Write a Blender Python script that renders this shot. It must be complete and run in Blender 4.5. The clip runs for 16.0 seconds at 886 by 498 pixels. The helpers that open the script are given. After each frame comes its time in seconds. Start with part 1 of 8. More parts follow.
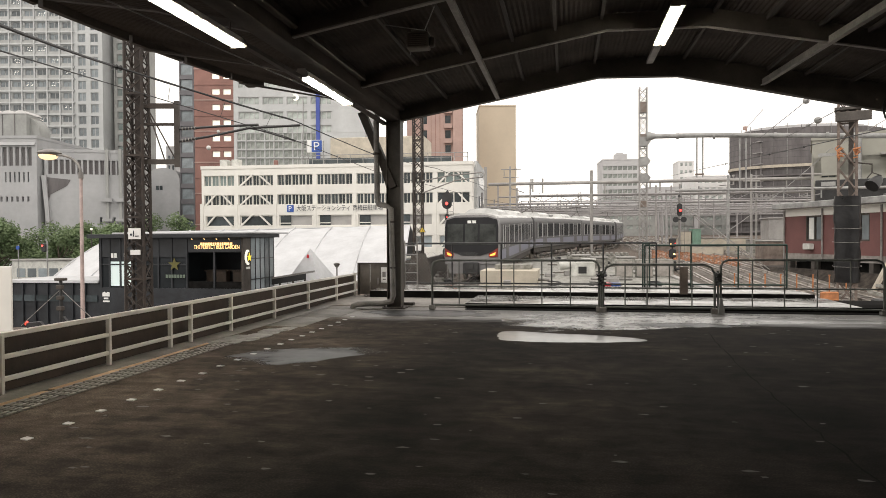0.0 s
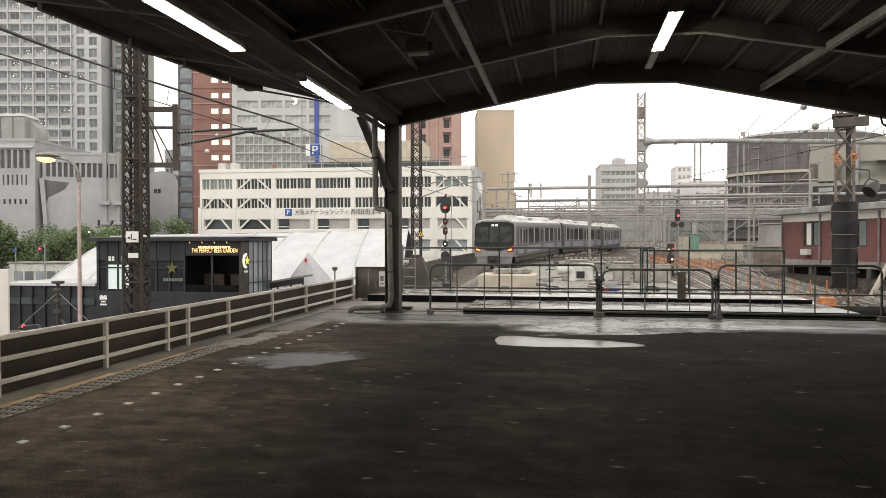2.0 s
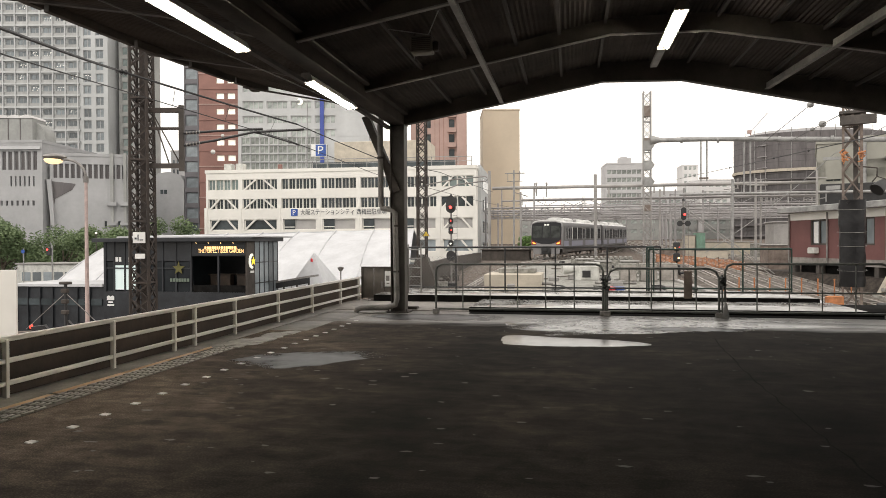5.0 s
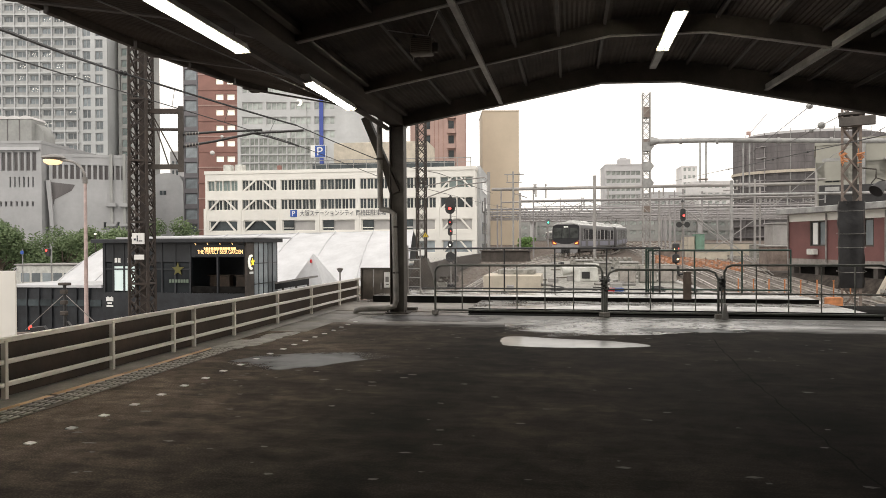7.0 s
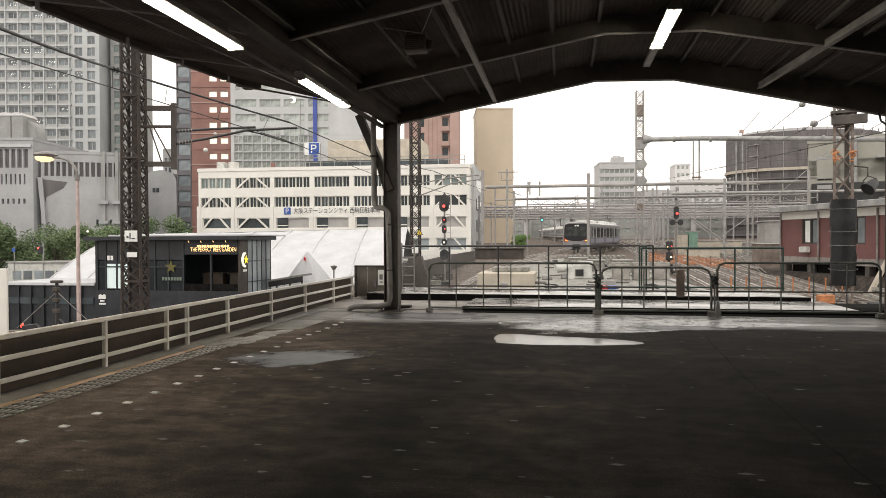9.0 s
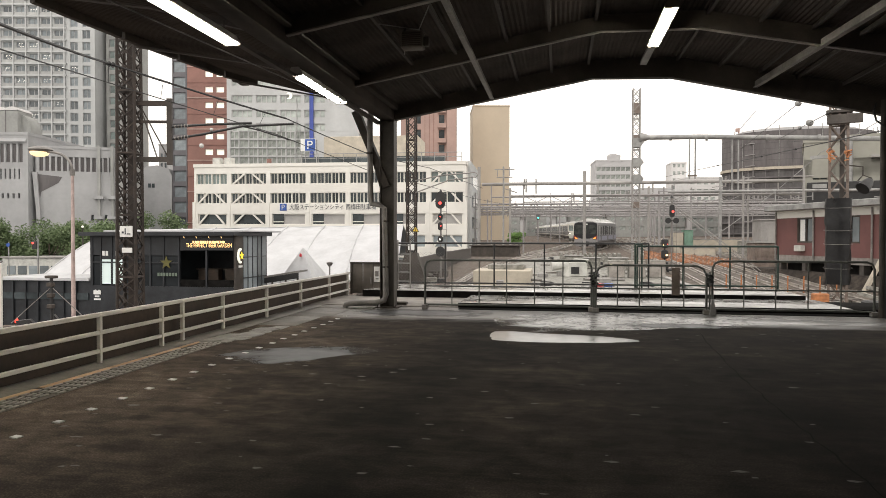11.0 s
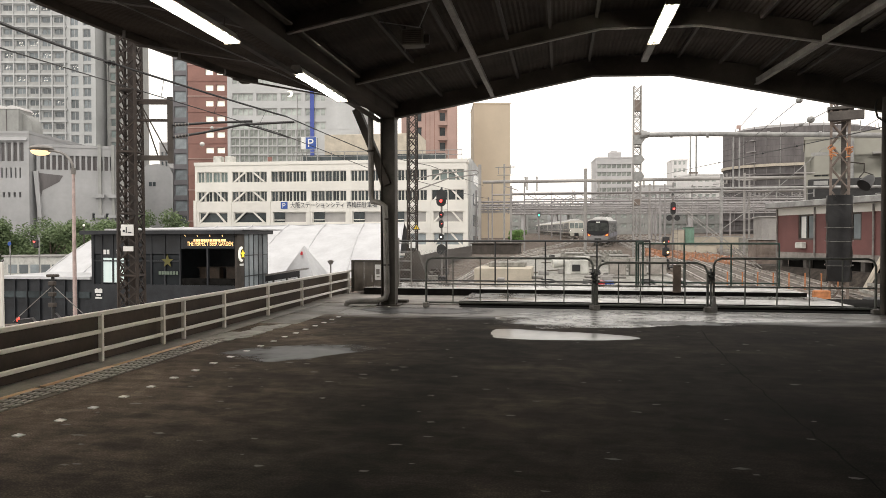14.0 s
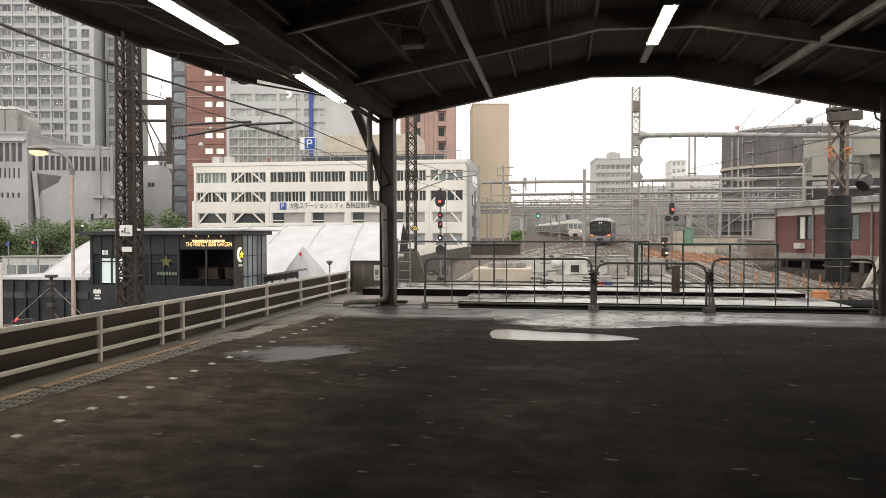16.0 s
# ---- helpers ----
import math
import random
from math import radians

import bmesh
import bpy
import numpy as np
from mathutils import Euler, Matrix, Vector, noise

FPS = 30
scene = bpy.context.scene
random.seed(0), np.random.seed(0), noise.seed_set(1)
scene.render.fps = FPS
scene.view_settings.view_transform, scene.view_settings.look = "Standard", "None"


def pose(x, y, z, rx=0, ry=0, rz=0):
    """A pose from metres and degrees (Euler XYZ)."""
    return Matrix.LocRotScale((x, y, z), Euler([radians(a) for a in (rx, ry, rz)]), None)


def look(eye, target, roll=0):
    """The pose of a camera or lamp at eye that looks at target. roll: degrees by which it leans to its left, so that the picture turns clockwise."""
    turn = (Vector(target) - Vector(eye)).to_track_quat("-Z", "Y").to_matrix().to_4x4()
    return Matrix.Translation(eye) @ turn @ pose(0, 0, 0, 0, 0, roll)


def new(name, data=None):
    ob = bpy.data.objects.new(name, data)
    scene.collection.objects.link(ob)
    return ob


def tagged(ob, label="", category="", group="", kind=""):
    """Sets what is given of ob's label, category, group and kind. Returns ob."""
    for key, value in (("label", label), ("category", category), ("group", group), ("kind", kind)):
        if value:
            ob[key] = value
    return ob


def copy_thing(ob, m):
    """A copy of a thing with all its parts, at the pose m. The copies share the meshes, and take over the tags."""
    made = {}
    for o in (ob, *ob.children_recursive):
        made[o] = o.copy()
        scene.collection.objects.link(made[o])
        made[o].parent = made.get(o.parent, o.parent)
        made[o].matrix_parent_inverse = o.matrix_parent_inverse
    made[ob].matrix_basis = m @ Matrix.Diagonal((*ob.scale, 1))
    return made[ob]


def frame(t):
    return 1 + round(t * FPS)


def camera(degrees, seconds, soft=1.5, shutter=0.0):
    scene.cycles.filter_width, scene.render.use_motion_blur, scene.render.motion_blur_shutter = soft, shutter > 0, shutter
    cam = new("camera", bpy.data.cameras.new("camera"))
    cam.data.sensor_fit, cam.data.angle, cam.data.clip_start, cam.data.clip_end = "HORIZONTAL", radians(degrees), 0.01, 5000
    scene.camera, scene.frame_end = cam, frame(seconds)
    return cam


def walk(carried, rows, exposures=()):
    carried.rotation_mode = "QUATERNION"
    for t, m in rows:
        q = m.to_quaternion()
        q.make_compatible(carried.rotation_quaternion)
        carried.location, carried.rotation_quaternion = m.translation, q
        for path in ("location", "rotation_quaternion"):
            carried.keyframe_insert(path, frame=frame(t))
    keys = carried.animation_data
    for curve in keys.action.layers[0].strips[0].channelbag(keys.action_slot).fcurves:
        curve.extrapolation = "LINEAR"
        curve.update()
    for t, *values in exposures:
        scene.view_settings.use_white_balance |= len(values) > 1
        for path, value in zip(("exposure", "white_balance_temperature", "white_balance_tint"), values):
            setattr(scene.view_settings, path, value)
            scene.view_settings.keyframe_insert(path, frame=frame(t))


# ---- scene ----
# ---------------------------------------------------------------- camera
cam = camera(66, 16.0, soft=0.8)
walk(cam, [
    (0.0, pose(0, 0, 1.55, 89.050, 0.300, 10.275)),
    (0.5, pose(0, 0, 1.55, 89.203, 0.220, 10.258)),
    (1.0, pose(0, 0, 1.55, 89.176, 0.195, 10.385)),
    (1.5, pose(0, 0, 1.55, 89.157, 0.072, 10.258)),
    (2.0, pose(0, 0, 1.55, 89.411, 0.088, 10.116)),
    (2.5, pose(0, 0, 1.55, 89.537, 0.311, 10.385)),
    (3.0, pose(0, 0, 1.55, 89.383, 0.398, 10.571)),
    (3.5, pose(0, 0, 1.55, 89.162, 0.331, 10.468)),
    (4.0, pose(0, 0, 1.55, 89.186, 0.256, 10.423)),
    (6.5, pose(0, 0, 1.55, 89.620, 0.412, 10.853)),
    (7.0, pose(0, 0, 1.55, 89.471, 0.264, 10.534)),
    (7.5, pose(0, 0, 1.55, 89.322, 0.114, 10.094)),
    (8.0, pose(0, 0, 1.55, 89.274, 0.168, 10.157)),
    (8.5, pose(0, 0, 1.55, 89.249, 0.300, 10.286)),
    (9.0, pose(0, 0, 1.55, 89.273, 0.240, 10.029)),
    (11.5, pose(0, 0, 1.55, 88.996, -0.045, 9.696)),
    (12.0, pose(0, 0, 1.55, 89.026, 0.050, 9.787)),
    (12.5, pose(0, 0, 1.55, 88.917, 0.106, 9.813)),
    (13.0, pose(0, 0, 1.55, 88.811, 0.038, 9.743)),
    (13.5, pose(0, 0, 1.55, 88.843, -0.031, 9.664)),
    (14.0, pose(0, 0, 1.55, 88.839, 0.092, 9.777)),
    (14.5, pose(0, 0, 1.55, 88.831, 0.133, 9.844)),
    (15.0, pose(0, 0, 1.55, 88.871, 0.038, 9.680)),
    (15.5, pose(0, 0, 1.55, 88.907, -0.013, 9.589)),
    (16.0, pose(0, 0, 1.55, 88.886, 0.086, 9.685))
], exposures=[(0.0, 0.0), (16.0, 0.0)])

# ---------------------------------------------------------------- light
world = bpy.data.worlds.new("overcast_sky")
scene.world = world
world.use_nodes = True
wn, wl = world.node_tree.nodes, world.node_tree.links
sky = wn.new("ShaderNodeTexSky")
sky.sky_type, sky.sun_disc = "NISHITA", False
sky.sun_elevation, sky.sun_rotation, sky.dust_density, sky.air_density = radians(50), radians(200), 6.0, 1.0
sky_gain = wn.new("ShaderNodeVectorMath")
sky_gain.operation = "SCALE"
sky_gain.inputs["Scale"].default_value = 0.10
cloud = wn.new("ShaderNodeMix")
cloud.data_type = "RGBA"
cloud.inputs["Factor"].default_value = 0.9
cloud.inputs["B"].default_value = (1.56, 1.47, 1.36, 1)
wl.new(sky.outputs["Color"], sky_gain.inputs[0])
wl.new(sky_gain.outputs["Vector"], cloud.inputs["A"])
wl.new(cloud.outputs["Result"], wn["Background"].inputs["Color"])
wn["Background"].inputs["Strength"].default_value = 1.0

sun = new("sun", bpy.data.lights.new("sun", "SUN"))
sun.data.energy, sun.data.angle, sun.data.color = 0.6, radians(25), (1.0, 0.97, 0.93)
sun.matrix_basis = look((0, 0, 50), (12, 38, 0))


# ---------------------------------------------------------------- materials
def mat(name, color, rough=0.6, metal=0.0, vary=0.18, size=1.5, grain=30.0, bump=0.15, other=None, mix=0.45,
        random_tint=0.0, stretch=(1, 1, 1), gloss_var=0.12, spec=0.5):
    """A surface with large stains and fine grain. size: metres across a stain; grain: grains a metre."""
    m = bpy.data.materials.new(name)
    m.use_nodes = True
    n, l = m.node_tree.nodes, m.node_tree.links
    b = n["Principled BSDF"]
    b.inputs["Metallic"].default_value = metal
    b.inputs["Specular IOR Level"].default_value = spec
    tc = n.new("ShaderNodeTexCoord")
    mp = n.new("ShaderNodeMapping")
    mp.inputs["Scale"].default_value = stretch
    l.new(tc.outputs["Object"], mp.inputs["Vector"])
    big = n.new("ShaderNodeTexNoise")
    big.inputs["Scale"].default_value = 1.0 / size
    big.inputs["Detail"].default_value = 6
    big.inputs["Roughness"].default_value = 0.65
    fine = n.new("ShaderNodeTexNoise")
    fine.inputs["Scale"].default_value = grain
    fine.inputs["Detail"].default_value = 3
    for t in (big, fine):
        l.new(mp.outputs["Vector"], t.inputs["Vector"])
    ramp = n.new("ShaderNodeValToRGB")
    ramp.color_ramp.elements[0].position, ramp.color_ramp.elements[1].position = mix - 0.14, mix + 0.2
    c2 = other or tuple(min(1, c * (1 + 2 * vary)) for c in color)
    c1 = tuple(c * (1 - vary) for c in color) if not other else color
    ramp.color_ramp.elements[0].color, ramp.color_ramp.elements[1].color = (*c1, 1), (*c2, 1)
    l.new(big.outputs["Fac"], ramp.inputs["Fac"])
    hv = n.new("ShaderNodeHueSaturation")
    ma = n.new("ShaderNodeMath")
    ma.operation = "MULTIPLY_ADD"
    ma.inputs[1].default_value, ma.inputs[2].default_value = 1.2 * vary, 1 - 0.6 * vary
    l.new(fine.outputs["Fac"], ma.inputs[0])
    if random_tint:
        oi = n.new("ShaderNodeObjectInfo")
        mr = n.new("ShaderNodeMath")
        mr.operation = "MULTIPLY_ADD"
        mr.inputs[1].default_value = random_tint
        l.new(oi.outputs["Random"], mr.inputs[0])
        l.new(ma.outputs[0], mr.inputs[2])
        l.new(mr.outputs[0], hv.inputs["Value"])
    else:
        l.new(ma.outputs[0], hv.inputs["Value"])
    l.new(ramp.outputs["Color"], hv.inputs["Color"])
    l.new(hv.outputs["Color"], b.inputs["Base Color"])
    rr = n.new("ShaderNodeMath")
    rr.operation = "MULTIPLY_ADD"
    rr.inputs[1].default_value, rr.inputs[2].default_value = 2 * gloss_var, max(0.03, rough - gloss_var)
    l.new(big.outputs["Fac"], rr.inputs[0])
    l.new(rr.outputs[0], b.inputs["Roughness"])
    if bump:
        bp = n.new("ShaderNodeBump")
        bp.inputs["Strength"].default_value, bp.inputs["Distance"].default_value = bump, 0.01
        l.new(fine.outputs["Fac"], bp.inputs["Height"])
        l.new(bp.outputs["Normal"], b.inputs["Normal"])
    return m


def floor_asphalt(name):
    """Worn platform asphalt: broad dark and pale areas, streaks across the platform, pale grit, painted side light."""
    m = bpy.data.materials.new(name)
    m.use_nodes = True
    n, l = m.node_tree.nodes, m.node_tree.links
    b = n["Principled BSDF"]
    b.inputs["Specular IOR Level"].default_value = 0.12
    tc = n.new("ShaderNodeTexCoord")

    def noise_at(scale, stretch, detail, rough=0.6, distort=0.0):
        mp = n.new("ShaderNodeMapping")
        mp.inputs["Scale"].default_value = stretch
        l.new(tc.outputs["Object"], mp.inputs["Vector"])
        t = n.new("ShaderNodeTexNoise")
        t.inputs["Scale"].default_value, t.inputs["Detail"].default_value = scale, detail
        t.inputs["Roughness"].default_value, t.inputs["Distortion"].default_value = rough, distort
        l.new(mp.outputs["Vector"], t.inputs["Vector"])
        return t.outputs["Fac"]

    def ramp(fac, a, ca, c, cc):
        r = n.new("ShaderNodeValToRGB")
        r.color_ramp.elements[0].position, r.color_ramp.elements[1].position = a, c
        r.color_ramp.elements[0].color, r.color_ramp.elements[1].color = (*ca, 1), (*cc, 1)
        l.new(fac, r.inputs["Fac"])
        return r.outputs["Color"]

    def mixed(kind, fac, a, c):
        x = n.new("ShaderNodeMix")
        x.data_type, x.blend_type = "RGBA", kind
        if isinstance(fac, float):
            x.inputs["Factor"].default_value = fac
        else:
            l.new(fac, x.inputs["Factor"])
        l.new(a, x.inputs["A"])
        l.new(c, x.inputs["B"])
        return x.outputs["Result"]

    base = ramp(noise_at(0.5, (0.8, 1.2, 1), 6, 0.6, 0.2), 0.30, (0.0155, 0.0122, 0.0101), 0.76, (0.069, 0.0545, 0.0440))
    streak = ramp(noise_at(0.9, (0.8, 1.3, 1), 9, 0.66, 0.3), 0.36, (0.5, 0.5, 0.5), 0.74, (1.9, 1.9, 1.9))
    blot = ramp(noise_at(3.0, (1.0, 1.1, 1), 8, 0.62, 0.4), 0.38, (0.62, 0.61, 0.60), 0.72, (1.6, 1.6, 1.56))
    grit = ramp(noise_at(70, (1, 1, 1), 2), 0.45, (0.75, 0.75, 0.75), 0.72, (1.7, 1.7, 1.7))
    ripple = ramp(noise_at(2.2, (0.45, 4.5, 1), 7, 0.7, 0.6), 0.34, (0.66, 0.66, 0.66), 0.70, (1.42, 1.42, 1.38))
    col = mixed("MULTIPLY", 1.0, mixed("MULTIPLY", 1.0, mixed("MULTIPLY", 0.6, base, streak), blot), grit)
    col = mixed("MULTIPLY", 0.7, col, ripple)
    # light from the open railing side, painted in as tones that fall off across
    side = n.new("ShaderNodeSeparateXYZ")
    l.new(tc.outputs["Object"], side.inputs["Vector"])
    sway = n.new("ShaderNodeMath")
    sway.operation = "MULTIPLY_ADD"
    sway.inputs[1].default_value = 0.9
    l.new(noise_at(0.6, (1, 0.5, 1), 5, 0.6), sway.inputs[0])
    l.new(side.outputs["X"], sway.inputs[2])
    side_light = n.new("ShaderNodeMapRange")
    side_light.inputs["From Min"].default_value, side_light.inputs["From Max"].default_value = -6.0, 6.0
    l.new(sway.outputs[0], side_light.inputs["Value"])
    light_tones = n.new("ShaderNodeValToRGB")
    stops = light_tones.color_ramp
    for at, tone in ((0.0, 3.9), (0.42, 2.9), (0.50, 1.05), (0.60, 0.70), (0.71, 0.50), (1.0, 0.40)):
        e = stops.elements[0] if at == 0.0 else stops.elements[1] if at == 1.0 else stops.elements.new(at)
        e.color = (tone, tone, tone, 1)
    l.new(side_light.outputs["Result"], light_tones.inputs["Fac"])
    col = mixed("MULTIPLY", 1.0, col, light_tones.outputs["Color"])
    # rain blown in at the open end leaves the surface damp there
    xyz = n.new("ShaderNodeSeparateXYZ")
    l.new(tc.outputs["Object"], xyz.inputs["Vector"])
    reach = n.new("ShaderNodeMapRange")
    reach.interpolation_type = "SMOOTHSTEP"
    reach.inputs["From Min"].default_value, reach.inputs["From Max"].default_value = 11.4, 13.8
    reach.inputs["To Min"].default_value, reach.inputs["To Max"].default_value = -0.34, 0.58
    l.new(xyz.outputs["Y"], reach.inputs["Value"])
    wet = n.new("ShaderNodeMath")
    l.new(noise_at(0.75, (0.7, 1.5, 1), 6, 0.6, 0.5), wet.inputs[0])
    l.new(reach.outputs["Result"], wet.inputs[1])
    damp = n.new("ShaderNodeMapRange")
    damp.inputs["From Min"].default_value, damp.inputs["From Max"].default_value = 0.5, 0.85
    l.new(wet.outputs[0], damp.inputs["Value"])
    # paler base colour over the damp part imitates the sky's sheen
    sky_sheen = n.new("ShaderNodeMix")
    sky_sheen.data_type = "RGBA"
    part_damp = n.new("ShaderNodeMath")
    part_damp.operation = "MULTIPLY"
    part_damp.inputs[1].default_value = 0.55
    l.new(damp.outputs["Result"], part_damp.inputs[0])
    l.new(part_damp.outputs[0], sky_sheen.inputs["Factor"])
    l.new(col, sky_sheen.inputs["A"])
    sky_sheen.inputs["B"].default_value = (0.23, 0.222, 0.215, 1)
    l.new(sky_sheen.outputs["Result"], b.inputs["Base Color"])
    rr = n.new("ShaderNodeMapRange")
    rr.inputs["To Min"].default_value, rr.inputs["To Max"].default_value = 0.85, 0.30
    l.new(damp.outputs["Result"], rr.inputs["Value"])
    l.new(rr.outputs["Result"], b.inputs["Roughness"])
    sp = n.new("ShaderNodeMapRange")
    sp.inputs["To Min"].default_value, sp.inputs["To Max"].default_value = 0.10, 0.75
    l.new(damp.outputs["Result"], sp.inputs["Value"])
    l.new(sp.outputs["Result"], b.inputs["Specular IOR Level"])
    bp = n.new("ShaderNodeBump")
    bp.inputs["Strength"].default_value, bp.inputs["Distance"].default_value = 0.35, 0.006
    l.new(noise_at(55, (1, 1, 1), 3), bp.inputs["Height"])
    l.new(bp.outputs["Normal"], b.inputs["Normal"])
    return m


def thin_film(m, soft, scale):
    """Lets a film of water thin out unevenly toward its shore."""
    n, l = m.node_tree.nodes, m.node_tree.links
    b = n["Principled BSDF"]
    tc = n.new("ShaderNodeTexCoord")
    mp = n.new("ShaderNodeMapping")
    mp.inputs["Location"].default_value = (-1.0, -1.0, 0.0)
    mp.inputs["Scale"].default_value = (2.0, 2.0, 0.0)
    l.new(tc.outputs["Generated"], mp.inputs["Vector"])
    far = n.new("ShaderNodeVectorMath")
    far.operation = "LENGTH"
    l.new(mp.outputs["Vector"], far.inputs[0])
    t = n.new("ShaderNodeTexNoise")
    t.inputs["Scale"].default_value, t.inputs["Detail"].default_value = scale, 7
    l.new(tc.outputs["Object"], t.inputs["Vector"])
    add = n.new("ShaderNodeMath")
    add.operation = "MULTIPLY_ADD"
    add.inputs[1].default_value = 1.6
    l.new(t.outputs["Fac"], add.inputs[0])
    l.new(far.outputs["Value"], add.inputs[2])
    r = n.new("ShaderNodeMapRange")
    r.interpolation_type = "SMOOTHSTEP"
    r.inputs["From Min"].default_value, r.inputs["From Max"].default_value = 2.03 - soft, 2.03
    r.inputs["To Min"].default_value, r.inputs["To Max"].default_value = 1.0, 0.0
    l.new(add.outputs[0], r.inputs["Value"])
    l.new(r.outputs["Result"], b.inputs["Alpha"])
    return m


def glow(name, color, strength):
    m = bpy.data.materials.new(name)
    m.use_nodes = True
    b = m.node_tree.nodes["Principled BSDF"]
    b.inputs["Base Color"].default_value = (*color, 1)
    b.inputs["Emission Color"].default_value = (*color, 1)
    b.inputs["Emission Strength"].default_value = strength
    return m


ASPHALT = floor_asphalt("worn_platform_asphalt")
# damp film; its pale patches are sky sheen put into the colour
DAMP = mat("damp_asphalt_painted_sheen", (0.06, 0.058, 0.056), 0.28, vary=0.4, size=0.32, grain=30, bump=0.03, other=(0.60, 0.595, 0.59), gloss_var=0.26, spec=0.8)
CONCRETE_DIRTY = mat("dirty_concrete", (0.27, 0.25, 0.23), 0.6, vary=0.35, size=0.6, grain=50, bump=0.3)
CONCRETE = mat("weathered_concrete", (0.12, 0.118, 0.10), 0.8, vary=0.6, size=0.22, grain=14, bump=0.5, other=(0.40, 0.39, 0.36), mix=0.47)
# wet concrete with bright and dark reflections painted as pale and dark patches
CONCRETE_WET = mat("wet_concrete_painted_sheen", (0.16, 0.155, 0.145), 0.16, vary=0.45, size=0.7, grain=20, bump=0.02, other=(0.66, 0.65, 0.63), mix=0.42, gloss_var=0.13, spec=1.0)
BALLAST = mat("brown_grey_ballast", (0.058, 0.048, 0.041), 0.95, vary=0.6, size=0.45, grain=8, bump=1.0, other=(0.24, 0.198, 0.168), mix=0.5, spec=0.2)
# darker copy of the ballast for the right side of the yard
BALLAST_DARK = mat("dark_ballast", (0.028, 0.024, 0.021), 0.9, vary=0.6, size=0.4, grain=9, bump=1.0, other=(0.10, 0.084, 0.072), mix=0.52, spec=0.2)
STREET = mat("street_asphalt", (0.07, 0.07, 0.07), 0.6, vary=0.2, size=5, grain=10)
thin_film(DAMP, 0.7, 1.6)
# pale base colour adds white sky reflection to the glossy water
WATER = mat("rain_water_painted_sky", (0.44, 0.44, 0.44), 0.20, vary=0.1, size=2, grain=3, bump=0.0, gloss_var=0.05, spec=1.0)
DULL_WATER = mat("drying_water_film", (0.030, 0.031, 0.034), 0.38, vary=0.5, size=0.35, grain=8, bump=0.0, gloss_var=0.2, spec=0.6)
thin_film(DULL_WATER, 0.85, 2.2)
ROOF_DARK = mat("sooty_roof_sheet", (0.056, 0.047, 0.041), 0.9, vary=0.3, size=1.2, grain=20, spec=0.15)
KERB_DARK = mat("grimy_kerb_concrete", (0.15, 0.141, 0.13), 0.55, vary=0.4, size=0.5, grain=40, bump=0.3, other=(0.33, 0.31, 0.285), mix=0.52, spec=0.45)
STEEL_DARK = mat("sooty_painted_steel", (0.058, 0.050, 0.044), 0.65, vary=0.3, size=0.7, grain=40, spec=0.3)
STEEL_FLANGE = mat("grey_painted_flange", (0.22, 0.205, 0.19), 0.6, vary=0.3, size=0.5, grain=40, spec=0.3)
TRAIN_TRIM = mat("pale_train_pillar", (0.50, 0.50, 0.50), 0.45, vary=0.08, size=2, grain=10, bump=0)
PATCH_PALE = mat("pale_broken_concrete", (0.17, 0.158, 0.142), 0.5, vary=0.4, size=0.22, grain=40, bump=0.5, other=(0.44, 0.42, 0.39), mix=0.48)
COLUMN = mat("grimy_column_paint", (0.085, 0.075, 0.068), 0.55, vary=0.35, size=0.5, grain=30, other=(0.15, 0.135, 0.12), mix=0.55, spec=0.3)
STEEL_MID = mat("grey_painted_pipe", (0.20, 0.19, 0.18), 0.5, vary=0.28, size=0.4, grain=40)
SCRAP_GREY = mat("worn_scrap_grey", (0.11, 0.102, 0.094), 0.75, vary=0.35, size=0.4, grain=40, bump=0.3, other=(0.17, 0.16, 0.147), mix=0.5, spec=0.3)
CREAM_PAINT = mat("chipped_cream_paint", (0.86, 0.83, 0.77), 0.35, vary=0.08, size=0.3, grain=50, other=(0.95, 0.93, 0.89), mix=0.4)
BROWN_SHEET = mat("dark_brown_hoarding", (0.0567, 0.0419, 0.0311), 0.5, vary=0.35, size=0.6, grain=15, other=(0.105, 0.074, 0.054), mix=0.55, spec=0.35)
BROWN_BOARD = mat("brown_weathered_board", (0.12, 0.105, 0.09), 0.6, vary=0.25, size=0.5, grain=20)
RUST = mat("rusty_lattice_steel", (0.11, 0.085, 0.072), 0.75, vary=0.4, size=0.5, grain=30, other=(0.27, 0.22, 0.19))
RUST_DARK = mat("dark_rusty_steel", (0.032, 0.026, 0.023), 0.75, vary=0.4, size=0.5, grain=30, other=(0.075, 0.056, 0.046), mix=0.55)
GALV = mat("galvanised_steel", (0.27, 0.27, 0.265), 0.55, metal=0.2, vary=0.25, size=0.6, grain=30)
GALV_PALE = mat("pale_weathered_steel", (0.285, 0.275, 0.265), 0.65, vary=0.2, size=2, grain=10)
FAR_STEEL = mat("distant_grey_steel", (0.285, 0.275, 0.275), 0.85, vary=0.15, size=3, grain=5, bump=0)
GATE_GREEN = mat("grey_green_gate_paint", (0.10, 0.105, 0.095), 0.5, vary=0.25, size=0.3, grain=40)
GATE_TEAL = mat("faded_green_store_paint", (0.16, 0.27, 0.21), 0.6, vary=0.2, size=0.8, grain=10)
GREEN_PAINT = mat("dark_green_paint", (0.012, 0.032, 0.024), 0.5, vary=0.25, size=0.3, grain=40)
BLACK_METAL = mat("black_painted_metal", (0.022, 0.022, 0.023), 0.45, vary=0.3, size=0.6, grain=30)
